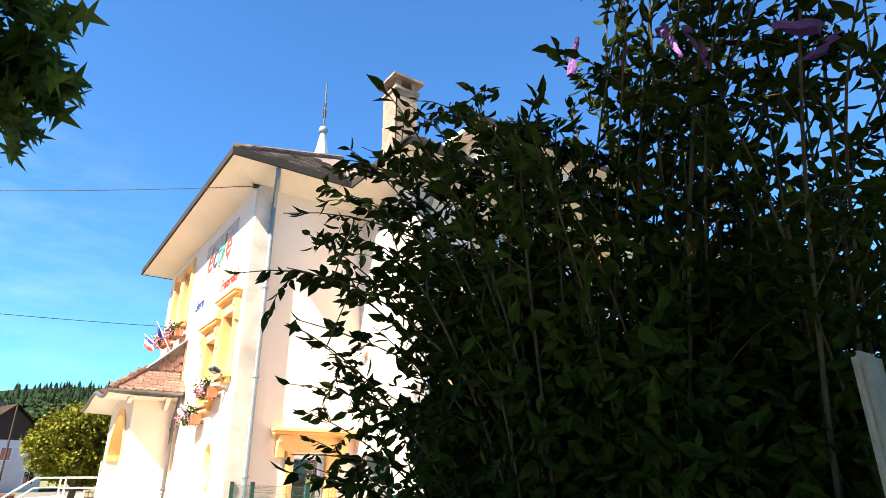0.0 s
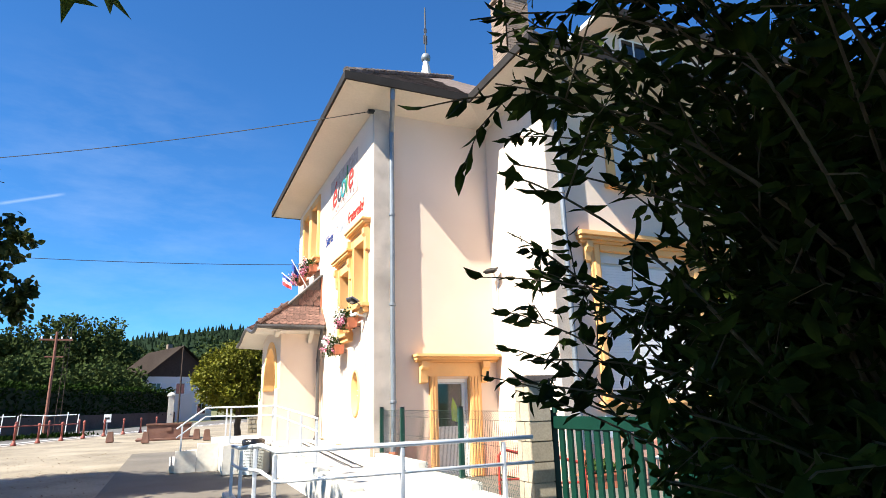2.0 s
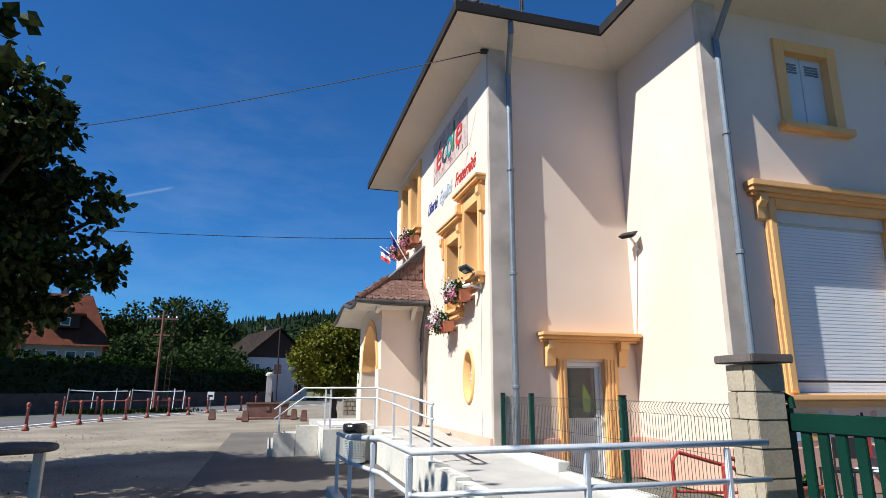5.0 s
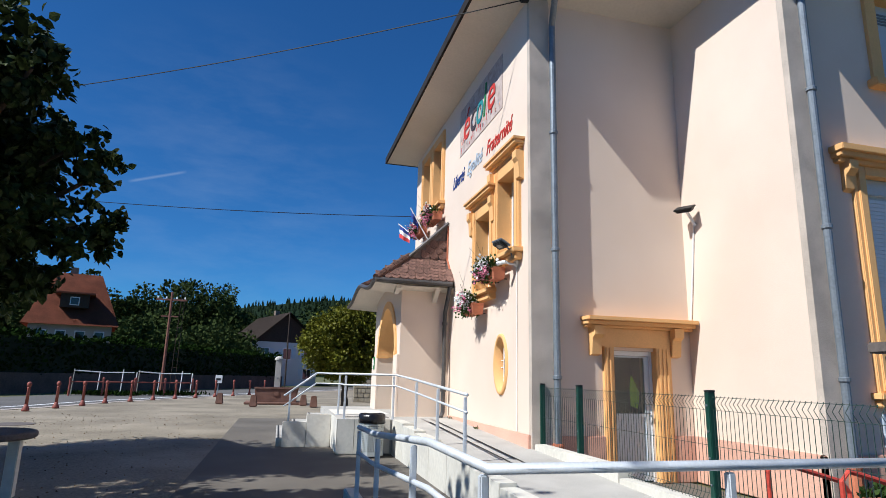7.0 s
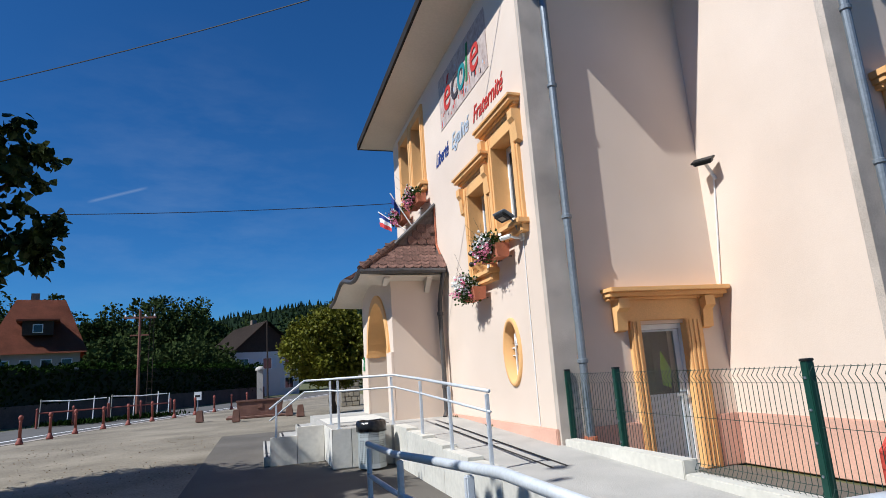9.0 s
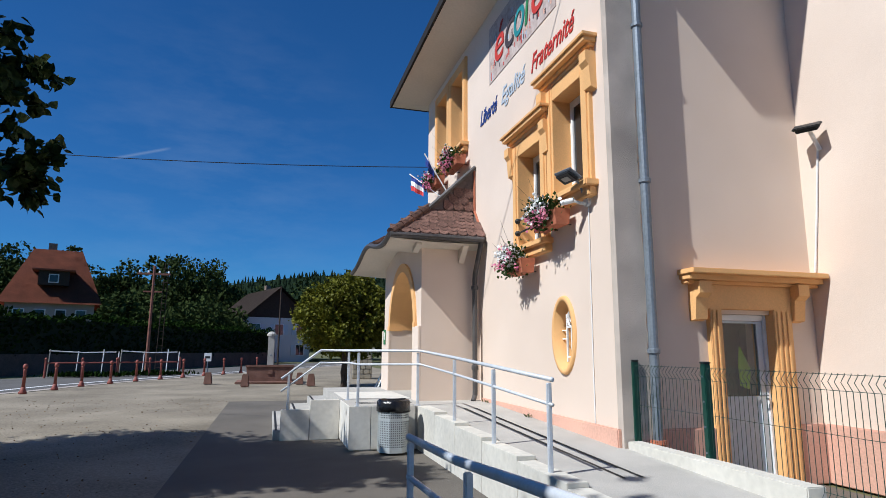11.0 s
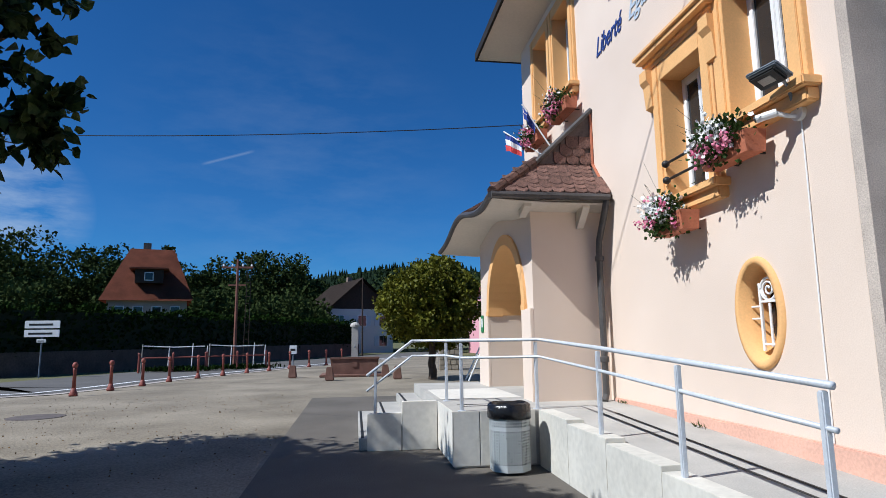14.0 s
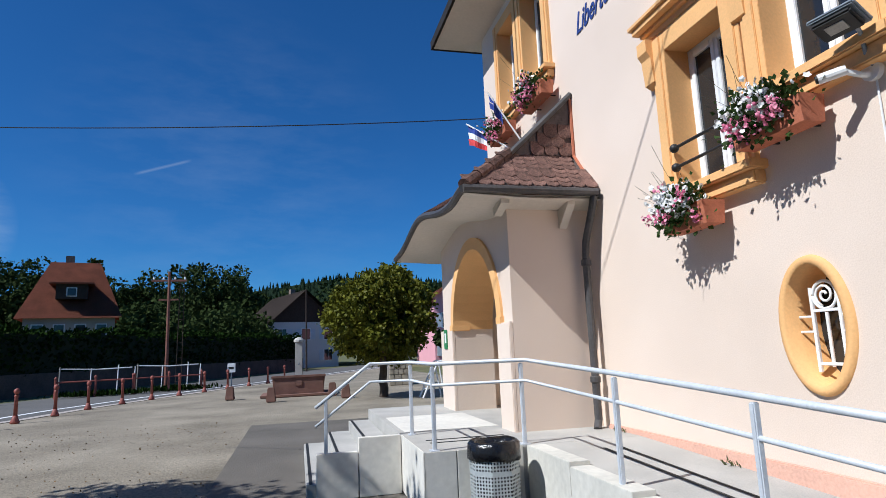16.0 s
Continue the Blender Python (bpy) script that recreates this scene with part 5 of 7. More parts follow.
# ---- mesh fence ----
def mesh_fence(posts):
    t = thing("mesh_fence", (4.14, 11, 0), "green welded wire mesh fence with square posts beside the ramp", "fence")
    for x, y, z0, z1 in posts:
        p = part("post", boxes((x - 0.035, x + 0.035, y - 0.03, y + 0.03, z0, z1), bevel=0.006), GREENDARK, t)
        part("post_cap", boxes((x - 0.039, x + 0.039, y - 0.034, y + 0.034, z1, z1 + 0.02), bevel=0.006), BLACK, p)
        for k in range(4):
            part("bolt", boxes((x - 0.044, x - 0.034, y - 0.008, y + 0.008, z1 - 0.12 - 0.22 * k, z1 - 0.104 - 0.22 * k)), ZINC, p)
    for (xa, ya, za, ta), (xb, yb, zb, tb) in zip(posts, posts[1:]):
        bm = bmesh.new()
        span = abs(yb - ya) - 0.08
        nw = int(span / 0.05)
        zl = 0.12
        top = min(ta, tb) - 0.03
        prof = [(0, zl), (0, top - 0.92), (0.03, top - 0.87), (0, top - 0.82), (0, top - 0.12), (0.04, top - 0.06), (0, top - 0.01), (0, top)]
        for k in range(nw + 1):
            f = (0.04 + span * k / nw) / abs(yb - ya)
            x, y = xa + (xb - xa) * f, ya + (yb - ya) * f
            tube(bm, [(x - d, y, z) for d, z in prof], 0.0026, 4, False)
        for d, z in ((0, zl), (0, top - 0.92), (0, top - 0.82), (0, top - 0.12), (0, top - 0.01), (0, top - 0.42), (0.03, top - 0.87)):
            tube(bm, [(xa - d, ya + math.copysign(0.03, yb - ya), z), (xb - d, yb - math.copysign(0.03, yb - ya), z)], 0.0028, 4, False)
        tagged(part("wire_panel", bm, WIRE, t), kind="stuff")
mesh_fence([(4.16, 12.10, 0.5, 1.39), (4.20, 11.05, 0.4, 1.39), (4.15, 8.55, 0.3, 1.39), (4.08, 6.75, 0.1, 1.39)])

# ---- gate pillar and green gate ----
t = thing("gate_pillar", (4.04, 6.75, 0), "grey concrete block gate pillar with a dark slab cap", "pillar")
part("core", boxes((4.02, 4.26, 6.52, 6.77, 0, 1.66)), MORTAR, t)
rng = random.Random(3)
for k in range(8):
    z0, z1 = k * 0.208, k * 0.208 + 0.203
    o = rng.uniform(-0.004, 0.004)
    s = 6.6 if k % 2 else 6.69
    part("block", boxes((4.0 + o, 4.28 + o, 6.5, s - 0.003, z0, z1), bevel=0.006), STONEBLOCK, t)
    part("block", boxes((4.0 + o, 4.28 + o, s + 0.003, 6.79, z0, z1), bevel=0.006), STONEBLOCK, t)
part("cap", boxes((3.945, 4.345, 6.44, 6.85, 1.668, 1.735), bevel=0.01), STONECAP, t)
GATE = Matrix.Translation((4.33, 6.6, 0.06)) @ Matrix.Rotation(math.atan2(-1.84, 0.17), 4, "Z")
t = thing("green_gate", (4.4, 5.7, 0), "dark green painted double picket gate hung on the block pillar", "gate")
def gate_part(name, bm, label=""):
    bmesh.ops.transform(bm, matrix=GATE, verts=bm.verts)
    return part(name, bm, GREENPAINT, t, label)
gate_part("hinge_post", boxes((-0.02, 0.07, -0.045, 0.045, 0.05, 1.30), bevel=0.01))
bm = bmesh.new()
tube(bm, [(-0.06, 0, 1.27), (-0.05, 0, 1.34), (0.02, 0, 1.365), (0.08, 0, 1.34), (0.09, 0, 1.27)], 0.03, 8)
gate_part("hook", bm)
for x0, x1 in ((0.07, 1.70), (2.02, 3.7)):
    gate_part("top_rail", boxes((x0, x1, -0.03, 0.03, 1.10, 1.235), bevel=0.008))
    gate_part("bottom_rail", boxes((x0, x1, -0.03, 0.03, 0.12, 0.22), bevel=0.008))
    k = 0
    while x0 + 0.07 + k * 0.135 + 0.08 < x1:
        x = x0 + 0.07 + k * 0.135
        gate_part("picket", boxes((x, x + 0.08, -0.014, 0.014, 0.08, 1.16), bevel=0.005))
        k += 1
gate_part("stile", boxes((1.70, 1.855, -0.04, 0.04, 0.06, 1.26), bevel=0.01))
gate_part("stile", boxes((1.865, 2.02, -0.04, 0.04, 0.06, 1.26), bevel=0.01))
lever = tubes([[(1.9, 0.05, 0.98), (1.9, 0.09, 0.98), (1.78, 0.09, 0.99)]], 0.012, 8)
bmesh.ops.transform(lever, matrix=GATE, verts=lever.verts)
part("handle", lever, ZINC, t, "grey metal lever handle")
# red bar racks in the yard
for i, (x, y) in enumerate(((4.75, 8.6), (4.9, 8.0))):
    t = thing("bike_rack", (x, y, 0), "red tubular steel bicycle rack in the yard", "bicycle rack", "bicycle racks")
    part("hoop", tubes([[(x, y, 0), (x, y, 0.72), (x + 0.08, y, 0.8), (x + 0.75, y - 0.05, 0.62), (x + 0.83, y - 0.05, 0.52), (x + 0.83, y - 0.05, 0)]], 0.022, 8), REDPAINT, t)
    part("crossbar", tubes([[(x, y, 0.4), (x + 0.83, y - 0.05, 0.36)]], 0.016, 8), REDPAINT, t)
for x, c, m, w in ((5.0, "yellow", YELLOW, 0.22), (4.72, "blue", PAINT_PALE, 0.16)):
    t = thing("play_board", (x + 3, MY, 0.75), f"small {c} painted play board on the yard wall", "board")
    part("board", boxes((x + 3, x + 3 + w, MY - 0.03, MY, 0.75, 1.15), bevel=0.004), m, t)

# planters, chairs and small things along the yard wall
def planter(x, y, w, h, label, seed):
    t = thing("planter", (x, y, 0), label, "planter", "planters in the yard")
    bm = bmesh.new()
    prism(bm, [(x - w * 0.42, 0), (x + w * 0.42, 0), (x + w * 0.5, h), (x - w * 0.5, h)], "y", y - 0.13, y + 0.13)
    part("trough", bm, TERRACOTTA, t)
    part("rim", boxes((x - w * 0.53, x + w * 0.53, y - 0.155, y + 0.155, h - 0.04, h), bevel=0.008), TERRACOTTA, t)
    g = np.random.default_rng(seed)
    p = g.normal(size=(160, 3)) * (w * 0.22, 0.05, 0.05) + (x, y, h + 0.05)
    v, f = leaves(p, g.normal(size=(160, 3)) * 0.6 + np.array((0, 0, 1)), g.uniform(0.05, 0.12, 160), g, LOWLEAF, LOWFACES, 0.9)
    pydata("foliage", v, f, LEAF_POT, t)
planter(7.2, 9.5, 0.75, 0.24, "long terracotta trough with low green plants by the yard wall", 51)
planter(9.4, 9.5, 0.5, 0.34, "terracotta pot with leafy plants by the yard wall", 52)
def yard_chair(x, y, turn, frame_m, seat_m, label):
    t = thing("yard_chair", (x, y, 0), label, "chair", "chairs in the yard")
    m = pose(x, y, 0, 0, 0, turn)
    def put_in(name, bm, material):
        bmesh.ops.transform(bm, matrix=m, verts=bm.verts)
        part(name, bm, material, t)
    put_in("seat", boxes((-0.2, 0.2, -0.2, 0.2, 0.42, 0.45), bevel=0.01), seat_m)
    put_in("backrest", boxes((-0.19, 0.19, 0.19, 0.215, 0.6, 0.86), bevel=0.01), seat_m)
    for sx in (-0.18, 0.18):
        put_in("leg", tubes([[(sx, -0.2, 0), (sx, -0.18, 0.42)]], 0.013, 6), frame_m)
        put_in("leg", tubes([[(sx, 0.24, 0), (sx, 0.19, 0.42), (sx, 0.21, 0.84)]], 0.013, 6), frame_m)
yard_chair(7.85, 9.3, 160, BLACK, BLACK, "black metal chair standing by the yard wall")
yard_chair(8.3, 9.2, 200, ZINC, SHUTTERGREY, "grey metal chair standing by the yard wall")
t = thing("wall_lantern", (8.9, MY - 0.1, 0.55), "dark red lantern box hung low on the yard wall", "lantern")
part("box", boxes((8.83, 8.99, MY - 0.16, MY - 0.06, 0.5, 0.86), bevel=0.01), REDPAINT, t)
part("hook", tubes([[(8.91, MY - 0.06, 0.86), (8.91, MY - 0.02, 0.92)]], 0.008, 6), BLACK, t)
t = thing("easel_board", (10.3, 9.45, 0), "pale blue board leaning on legs in the yard", "board")
part("board", boxes((10.05, 10.35, 9.5, 9.53, 0.1, 1.0), bevel=0.006), SHUTTERGREY, t)
for x in (10.08, 10.32):
    part("leg", tubes([[(x, 9.42, 0), (x, 9.52, 0.98)]], 0.014, 6), BLACK, t)
# painted figures on the wall below the long sill
rng = random.Random(61)
for x in (7.75, 8.5, 9.0, 9.35, 10.2, 10.9, 11.6):
    t = thing("wall_painting", (x, MY, 1.05), "small painted figure on the wall below the sill", "painting", "wall paintings")
    for k in range(4):
        bm = bmesh.new()
        n = 9
        cx, cz = x + rng.uniform(-0.1, 0.1), 1.06 + rng.uniform(-0.06, 0.07)
        rr = rng.uniform(0.025, 0.06)
        prism(bm, [(cx + rr * rng.uniform(0.7, 1.25) * math.cos(2 * math.pi * q / n), cz + rr * rng.uniform(0.7, 1.25) * math.sin(2 * math.pi * q / n)) for q in range(n)], "y", MY - 0.006 - 0.003 * k, MY + 0.001)
        part("patch", bm, rng.choice((PAINT_DARK, PURPLE, PAINT_PALE, SALMON, QUOIN, YELLOW)), t)

# ---- wires ----
def cable(a, b, sag, label):
    a, b = Vector(a), Vector(b)
    pts = [a.lerp(b, k / 24) - Vector((0, 0, sag * 4 * (k / 24) * (1 - k / 24))) for k in range(25)]
    t = thing("overhead_cable", a, label, "cable", "overhead cables")
    part("wire", tubes([pts], 0.010, 5), CABLE, t)
    return t
t = cable((3.93, 12.12, 7.62), (-13, 23.5, 8.3), 0.45, "black overhead cable running from the wing corner")
part("anchor", tubes([[(3.88, 12.14, 7.62), (4.02, 12.14, 7.64)]], 0.05, 8), BLACK, t)
cable((3.98, 20.3, 6.0), (-22, 26.0, 7.9), 0.6, "black overhead cable running to the far end of the front")

# ---- lettering on the front ----
def lettering(text, y, z, size, material, shear=0.0, width=None, parent=None, x=FX - 0.008):
    """Letters on the front, read from the square; y is the left end."""
    cu = bpy.data.curves.new("letters", "FONT")
    cu.body, cu.size, cu.extrude, cu.shear, cu.offset = text, size, 0.004, shear, 0.003
    tmp = new("letters", cu)
    dg = bpy.context.evaluated_depsgraph_get()
    me = bpy.data.meshes.new_from_object(tmp.evaluated_get(dg))
    bpy.data.objects.remove(tmp)
    xs = [v.co.x for v in me.vertices]
    k = width / (max(xs) - min(xs)) if width else 1.0
    me.transform(Matrix.Diagonal((k, 1, 1, 1)))
    me.materials.clear()
    me.materials.append(material)
    ob = new("lettering", me)
    m = pose(x, y, z, 90, 0, -90)
    if parent is not None:
        m = Matrix.Translation(-root_of(parent)) @ m
        ob.parent = parent
    ob.matrix_basis = m
    return ob
for text, y, w, m, c in (("Libert\u00e9", 16.48, 0.88, PAINT_BLUE, "dark blue"), ("Egalit\u00e9", 15.42, 1.02, PAINT_PALE, "pale blue"), ("Fraternit\u00e9", 14.19, 1.36, PAINT_RED, "red")):
    tagged(lettering(text, y, 5.63, 0.40, m, 0.4, w), f"{c} slanted script lettering on the pink front", "lettering")
mural = thing("mural", (FX, 14.55, 6.2), "painted mural panel with large coloured letters and small red shapes", "mural")
part("ground_panel", boxes((FX - 0.01, FX, 13.32, 15.97, 6.24, 7.32), bevel=0.003), MURALBACK, mural)
for ch, y, m in (("\u00e9", 15.72, PAINT_RED), ("c", 15.24, PAINT_DARK), ("o", 14.84, PAINT_TEAL), ("l", 14.4, PAINT_GREEN), ("e", 14.16, PAINT_RED)):
    lettering(ch, y, 6.5, 0.98, m, 0.2, 0.2 if ch == "l" else 0.42, mural, FX - 0.02)
rng = random.Random(11)
for k in range(46):
    y, z = rng.uniform(13.4, 15.85), rng.uniform(6.27, 6.5) if k % 3 else rng.uniform(6.3, 7.1)
    w, h = rng.uniform(0.02, 0.05), rng.uniform(0.05, 0.16)
    part("figure", boxes((FX - 0.013, FX - 0.0095, y, y + w, z, z + h)), rng.choice((PAINT_RED, PAINT_DARK, PAINT_PALE, SALMON)), mural)

# ---- flower boxes ----
def flower_box(y0, y1, z, x, seed, label, n_leaf=1100, white=0.6):
    """A trough hung under a sill, with leaves, trailing stems and blossoms."""
    t = thing("flower_box", (x, (y0 + y1) / 2, z), label, "flower box", "flower boxes")
    d = 0.11
    bm = bmesh.new()
    prism(bm, [(x - d * 0.8, z), (x + d * 0.8, z), (x + d, z + 0.2), (x - d, z + 0.2)], "y", y0, y1)
    part("trough", bm, TERRACOTTA, t, "orange terracotta trough")
    for yb in (y0 + 0.14, y1 - 0.14):
        part("bracket", boxes((x + d * 0.7, FX - 0.001, yb - 0.008, yb + 0.008, z + 0.02, z + 0.035)), BLACK, t)
    g = np.random.default_rng(seed)
    L = y1 - y0
    def cloud(n, up):
        p = g.normal(size=(n, 3)) * (0.07, L * 0.22, 0.08) + (x - 0.09, (y0 + y1) / 2 + 0.03, z + up)
        return p
    p = cloud(n_leaf, 0.19)
    d3 = p - np.array((x, (y0 + y1) / 2, z + 0.05)) + g.normal(size=p.shape) * 0.08
    v, f = leaves(p, d3, g.uniform(0.028, 0.06, n_leaf), g, LOWLEAF, LOWFACES, 1.4)
    pydata("foliage", v, f, LEAF_POT, t)
    petal = np.array([(0.5 * math.cos(a) * (1 if i % 2 else 0.75), 0.5 * math.sin(a) * (1 if i % 2 else 0.75), 0.1 if i % 2 else 0.0) for i, a in enumerate(np.linspace(0, 2 * math.pi, 10, endpoint=False))] + [(0, 0, -0.1)])
    pf = [(i, (i + 1) % 10, 10) for i in range(10)]
    def blossoms(name, n, centre, spread, size, material):
        p = g.normal(size=(n, 3)) * spread + centre
        q = g.normal(size=(n, 3)) * 0.5 + np.array((0.2, 0.0, 1.0))
        v, f = leaves(p, q, g.uniform(0.8, 1.2, n) * size, g, petal, pf)
        tagged(pydata(name, v, f, material, t), kind="stuff")
    nw = int(620 * white)
    blossoms("white_blossom", int(nw * 0.8), (x - 0.15, y0 + L * 0.6, z + 0.25), (0.065, L * 0.2, 0.075), 0.05, PETALWHITE)
    for k in range(int(14 * (1.2 - white)) + 3):
        c = (x - 0.19 + g.normal() * 0.05, y0 + L * g.uniform(0.15, 0.95), z + 0.14 + g.normal() * 0.1)
        blossoms("pink_blossom", 20, c, (0.035, 0.035, 0.035), 0.035, PETALPINK)
    bm = bmesh.new()
    for k in range(7):
        a = Vector((x - 0.08, y0 + L * g.uniform(0.4, 1.0), z + 0.2))
        tip = a + Vector((-0.1 + 0.1 * g.normal(), 0.22 + 0.1 * g.normal(), 0.34 + 0.12 * g.normal()))
        tube(bm, [a, a.lerp(tip, 0.5) + Vector((0, 0.05, 0.05)), tip], 0.0018, 4, False)
    tagged(part("trailing_stem", bm, TWIG, t), kind="stuff")
flower_box(14.02, 14.6, 2.58, 3.81, 1, "terracotta flower box of white and pink blossoms under the lower window", white=0.8)
flower_box(12.95, 13.6, 3.05, 3.81, 2, "terracotta flower box of white and pink geraniums under the tall window", white=0.6)
flower_box(17.1, 17.9, 5.1, 3.81, 3, "terracotta flower box of pink geraniums under the upper window", white=0.3)
flower_box(18.6, 19.4, 5.1, 3.81, 4, "terracotta flower box of red and pink blossoms under the upper window", white=0.15)

# flags on the front
def flag(y, z, tip, cloth, label):
    t = thing("flag", (FX, y, z), label, "flag", "flags")
    a, b2 = Vector((FX - 0.02, y, z)), Vector(tip)
    part("staff", tubes([[a, b2]], 0.014, 6), WHITEPAINT, t)
    for k, m in enumerate(cloth):
        p0, p1 = b2.lerp(a, 0.04 + 0.0 * k), b2.lerp(a, 0.42)
        bm = bmesh.new()
        n = 8
        lo = []
        for i in range(n + 1):
            e = p0.lerp(p1, i / n)
            w = 0.12 * (1 - 0.25 * i / n)
            s0, s1 = e + Vector((0.03 * math.sin(i * 1.3), 0.03 * math.cos(i), -w * k)), e + Vector((0.03 * math.sin(i * 1.3 + 0.5), 0.03 * math.cos(i + 0.7), -w * (k + 1)))
            lo.append((bm.verts.new(s0), bm.verts.new(s1)))
        for (p, q), (r, s) in zip(lo, lo[1:]):
            bm.faces.new((p, q, s, r))
        part("cloth", bm, m, t)
flag(18.7, 4.75, (3.3, 19.4, 5.5), (FLAGBLUE, WHITEPAINT, FLAGRED), "small tricolour flag on a slanted staff")
flag(18.4, 4.75, (3.45, 18.6, 5.75), (FLAGBLUE, FLAGBLUE), "small dark blue flag on a slanted staff")

# ---- plants ----
def limb(bm, a, b2, r0, r1, rng, bend=0.12, seg=7, n=5):
    a, b2 = Vector(a), Vector(b2)
    L = (b2 - a).length
    pts = [a.lerp(b2, i / n) + Vector((rng.uniform(-1, 1), rng.uniform(-1, 1), rng.uniform(-1, 1))) * L * bend * math.sin(math.pi * i / n) * 0.6 for i in range(n + 1)]
    tube(bm, pts, r0, seg, False, r1)
    return pts
def tree(name, base, trunk_h, r, lobes, leaf_n, leaf_size, material, label, seed, lowpoly=False, droop=0.3, shell=0.45, star=False):
    """Trunk and limbs with a crown of leaves gathered in uneven lobes (offset, radius)."""
    base = Vector(base)
    t = thing(name, base, label, "tree")
    rng = random.Random(seed)
    g = np.random.default_rng(seed)
    bm = bmesh.new()
    top = base + Vector((0, 0, trunk_h))
    limb(bm, base, top, r, r * 0.7, rng, 0.04, 10)
    for off, rad in dict.fromkeys(lobes):
        c = base + Vector(off)
        k = 0.45 if rad > 0.25 else 0.16
        limb(bm, top, c, r * k, r * k * 0.25, rng, 0.15)
    part("trunk", bm, BARK, t, smooth=True)
    P, D, S = [], [], []
    tot = sum(rad ** 2 for _, rad in lobes)
    for off, rad in lobes:
        n = int(leaf_n * rad ** 2 / tot)
        k = max(6, n // 26)
        q = g.normal(size=(k, 3))
        q /= np.linalg.norm(q, axis=1, keepdims=True)
        cl = q * rad * (1 - shell * g.random((k, 1)) ** 2) * np.array((1, 1, 0.8))
        idx = g.integers(0, k, n)
        p = cl[idx] + g.normal(size=(n, 3)) * rad * 0.16
        d = cl[idx] * 0.6 + g.normal(size=(n, 3)) * rad * 0.5
        d[:, 2] -= droop * rad
        P.append(p + np.array(base) + np.array(off))
        D.append(d)
        S.append(g.uniform(0.7, 1.25, n) * leaf_size)
    v, f = leaves(np.vstack(P), np.vstack(D), np.concatenate(S), g, STARLEAF if star else LOWLEAF if lowpoly else LEAFSHAPE, STARFACES if star else LOWFACES if lowpoly else LEAFFACES, 1.25)
    pydata("crown", v, f, material, t)
    return t
def lobes(centre, radius, n, seed, flat=1.0, size=(0.4, 0.6)):
    rng = random.Random(seed)
    out = [(tuple(centre), radius * 0.72)]
    for k in range(n):
        a, e = 2 * math.pi * k * 0.381966, math.asin(1 - 2 * (k + 0.5) / n)
        rr = radius * rng.uniform(0.62, 0.8)
        out.append(((centre[0] + rr * math.cos(a) * math.cos(e), centre[1] + rr * math.sin(a) * math.cos(e), centre[2] + rr * math.sin(e) * flat), radius * rng.uniform(*size)))
    return out
big_l = [q for k, q in enumerate(lobes((0, 0, 4.85), 3.1, 16, 7, 1.0, (0.28, 0.42))) if k not in (4, 9)] + [((3.15, -1.8, 5.45), 0.5), ((2.45, -1.8, 5.8), 0.7), ((1.6, -1.6, 6.3), 0.7), ((2.1, -0.3, 4.7), 1.0), ((3.3, -0.7, 4.65), 0.55), ((3.75, -0.2, 4.55), 0.32), ((3.5, -0.2, 3.65), 0.55), ((3.95, -0.2, 3.5), 0.3), ((2.6, -1.2, 5.6), 0.5), ((3.1, 0, 2.95), 0.45), ((2.5, -0.7, 3.7), 0.75), ((2.9, -0.7, 3.5), 0.45), ((2.2, -0.2, 4.9), 0.8), ((2.6, 0.2, 5.1), 0.5), ((2.0, 0, 2.8), 0.8), ((1.2, -1.4, 6.6), 0.8)]
tree("lime_tree", (-6.25, 14.4, 0), 3.2, 0.24, big_l, 40000, 0.15, LEAF_TREE, "large dark leafy lime tree on the gravel square", 21)
tree("shade_tree", (-5.3, 8.2, 0), 2.8, 0.2, lobes((0, 0, 4.6), 2.7, 12, 8), 17000, 0.24, LEAF_TREE, "leafy lime tree shading the gravel beside the path", 22, True)
over = lobes((0, 0, 5.4), 2.1, 9, 9) + [((3.57, -0.45, 2.83), 0.1), ((3.55, -0.45, 3.0), 0.14), ((3.66, -0.5, 3.1), 0.1), ((3.42, -0.5, 3.22), 0.22), ((3.3, -0.5, 3.0), 0.18), ((3.6, -0.6, 3.32), 0.08)] * 5
tree("overhanging_tree", (-3.45, 3.0, 0), 3.2, 0.16, over, 9500, 0.13, LEAF_OVER, "leafy tree with star-shaped leaves whose branch hangs over the path", 23, star=True)
tree("round_maple", (3.4, 31.6, 0), 1.5, 0.17, lobes((0, 0, 2.85), 2.0, 22, 10, 0.95, (0.26, 0.36)), 22000, 0.15, LEAF_MAPLE, "round yellow-green clipped maple beside the fountain", 24, True, 0.25, 0.3)

# trees that stand behind and beside the start of the path and shade it
tree("shade_tree", (-3.3, 0.2, 0), 3.0, 0.2, lobes((0, 0, 5.4), 2.7, 12, 12), 12000, 0.22, LEAF_TREE, "leafy lime tree shading the start of the path", 25, True)
tree("shade_tree", (-3.6, -3.8, 0), 3.0, 0.2, lobes((0, 0, 5.4), 2.8, 12, 13), 9000, 0.24, LEAF_TREE, "leafy lime tree shading the start of the path", 26, True)
tree("shade_tree", (2.6, -3.6, 0), 3.2, 0.2, lobes((0, 0, 5.2), 2.6, 12, 14), 9000, 0.24, LEAF_TREE, "leafy lime tree shading the start of the path", 27, True)
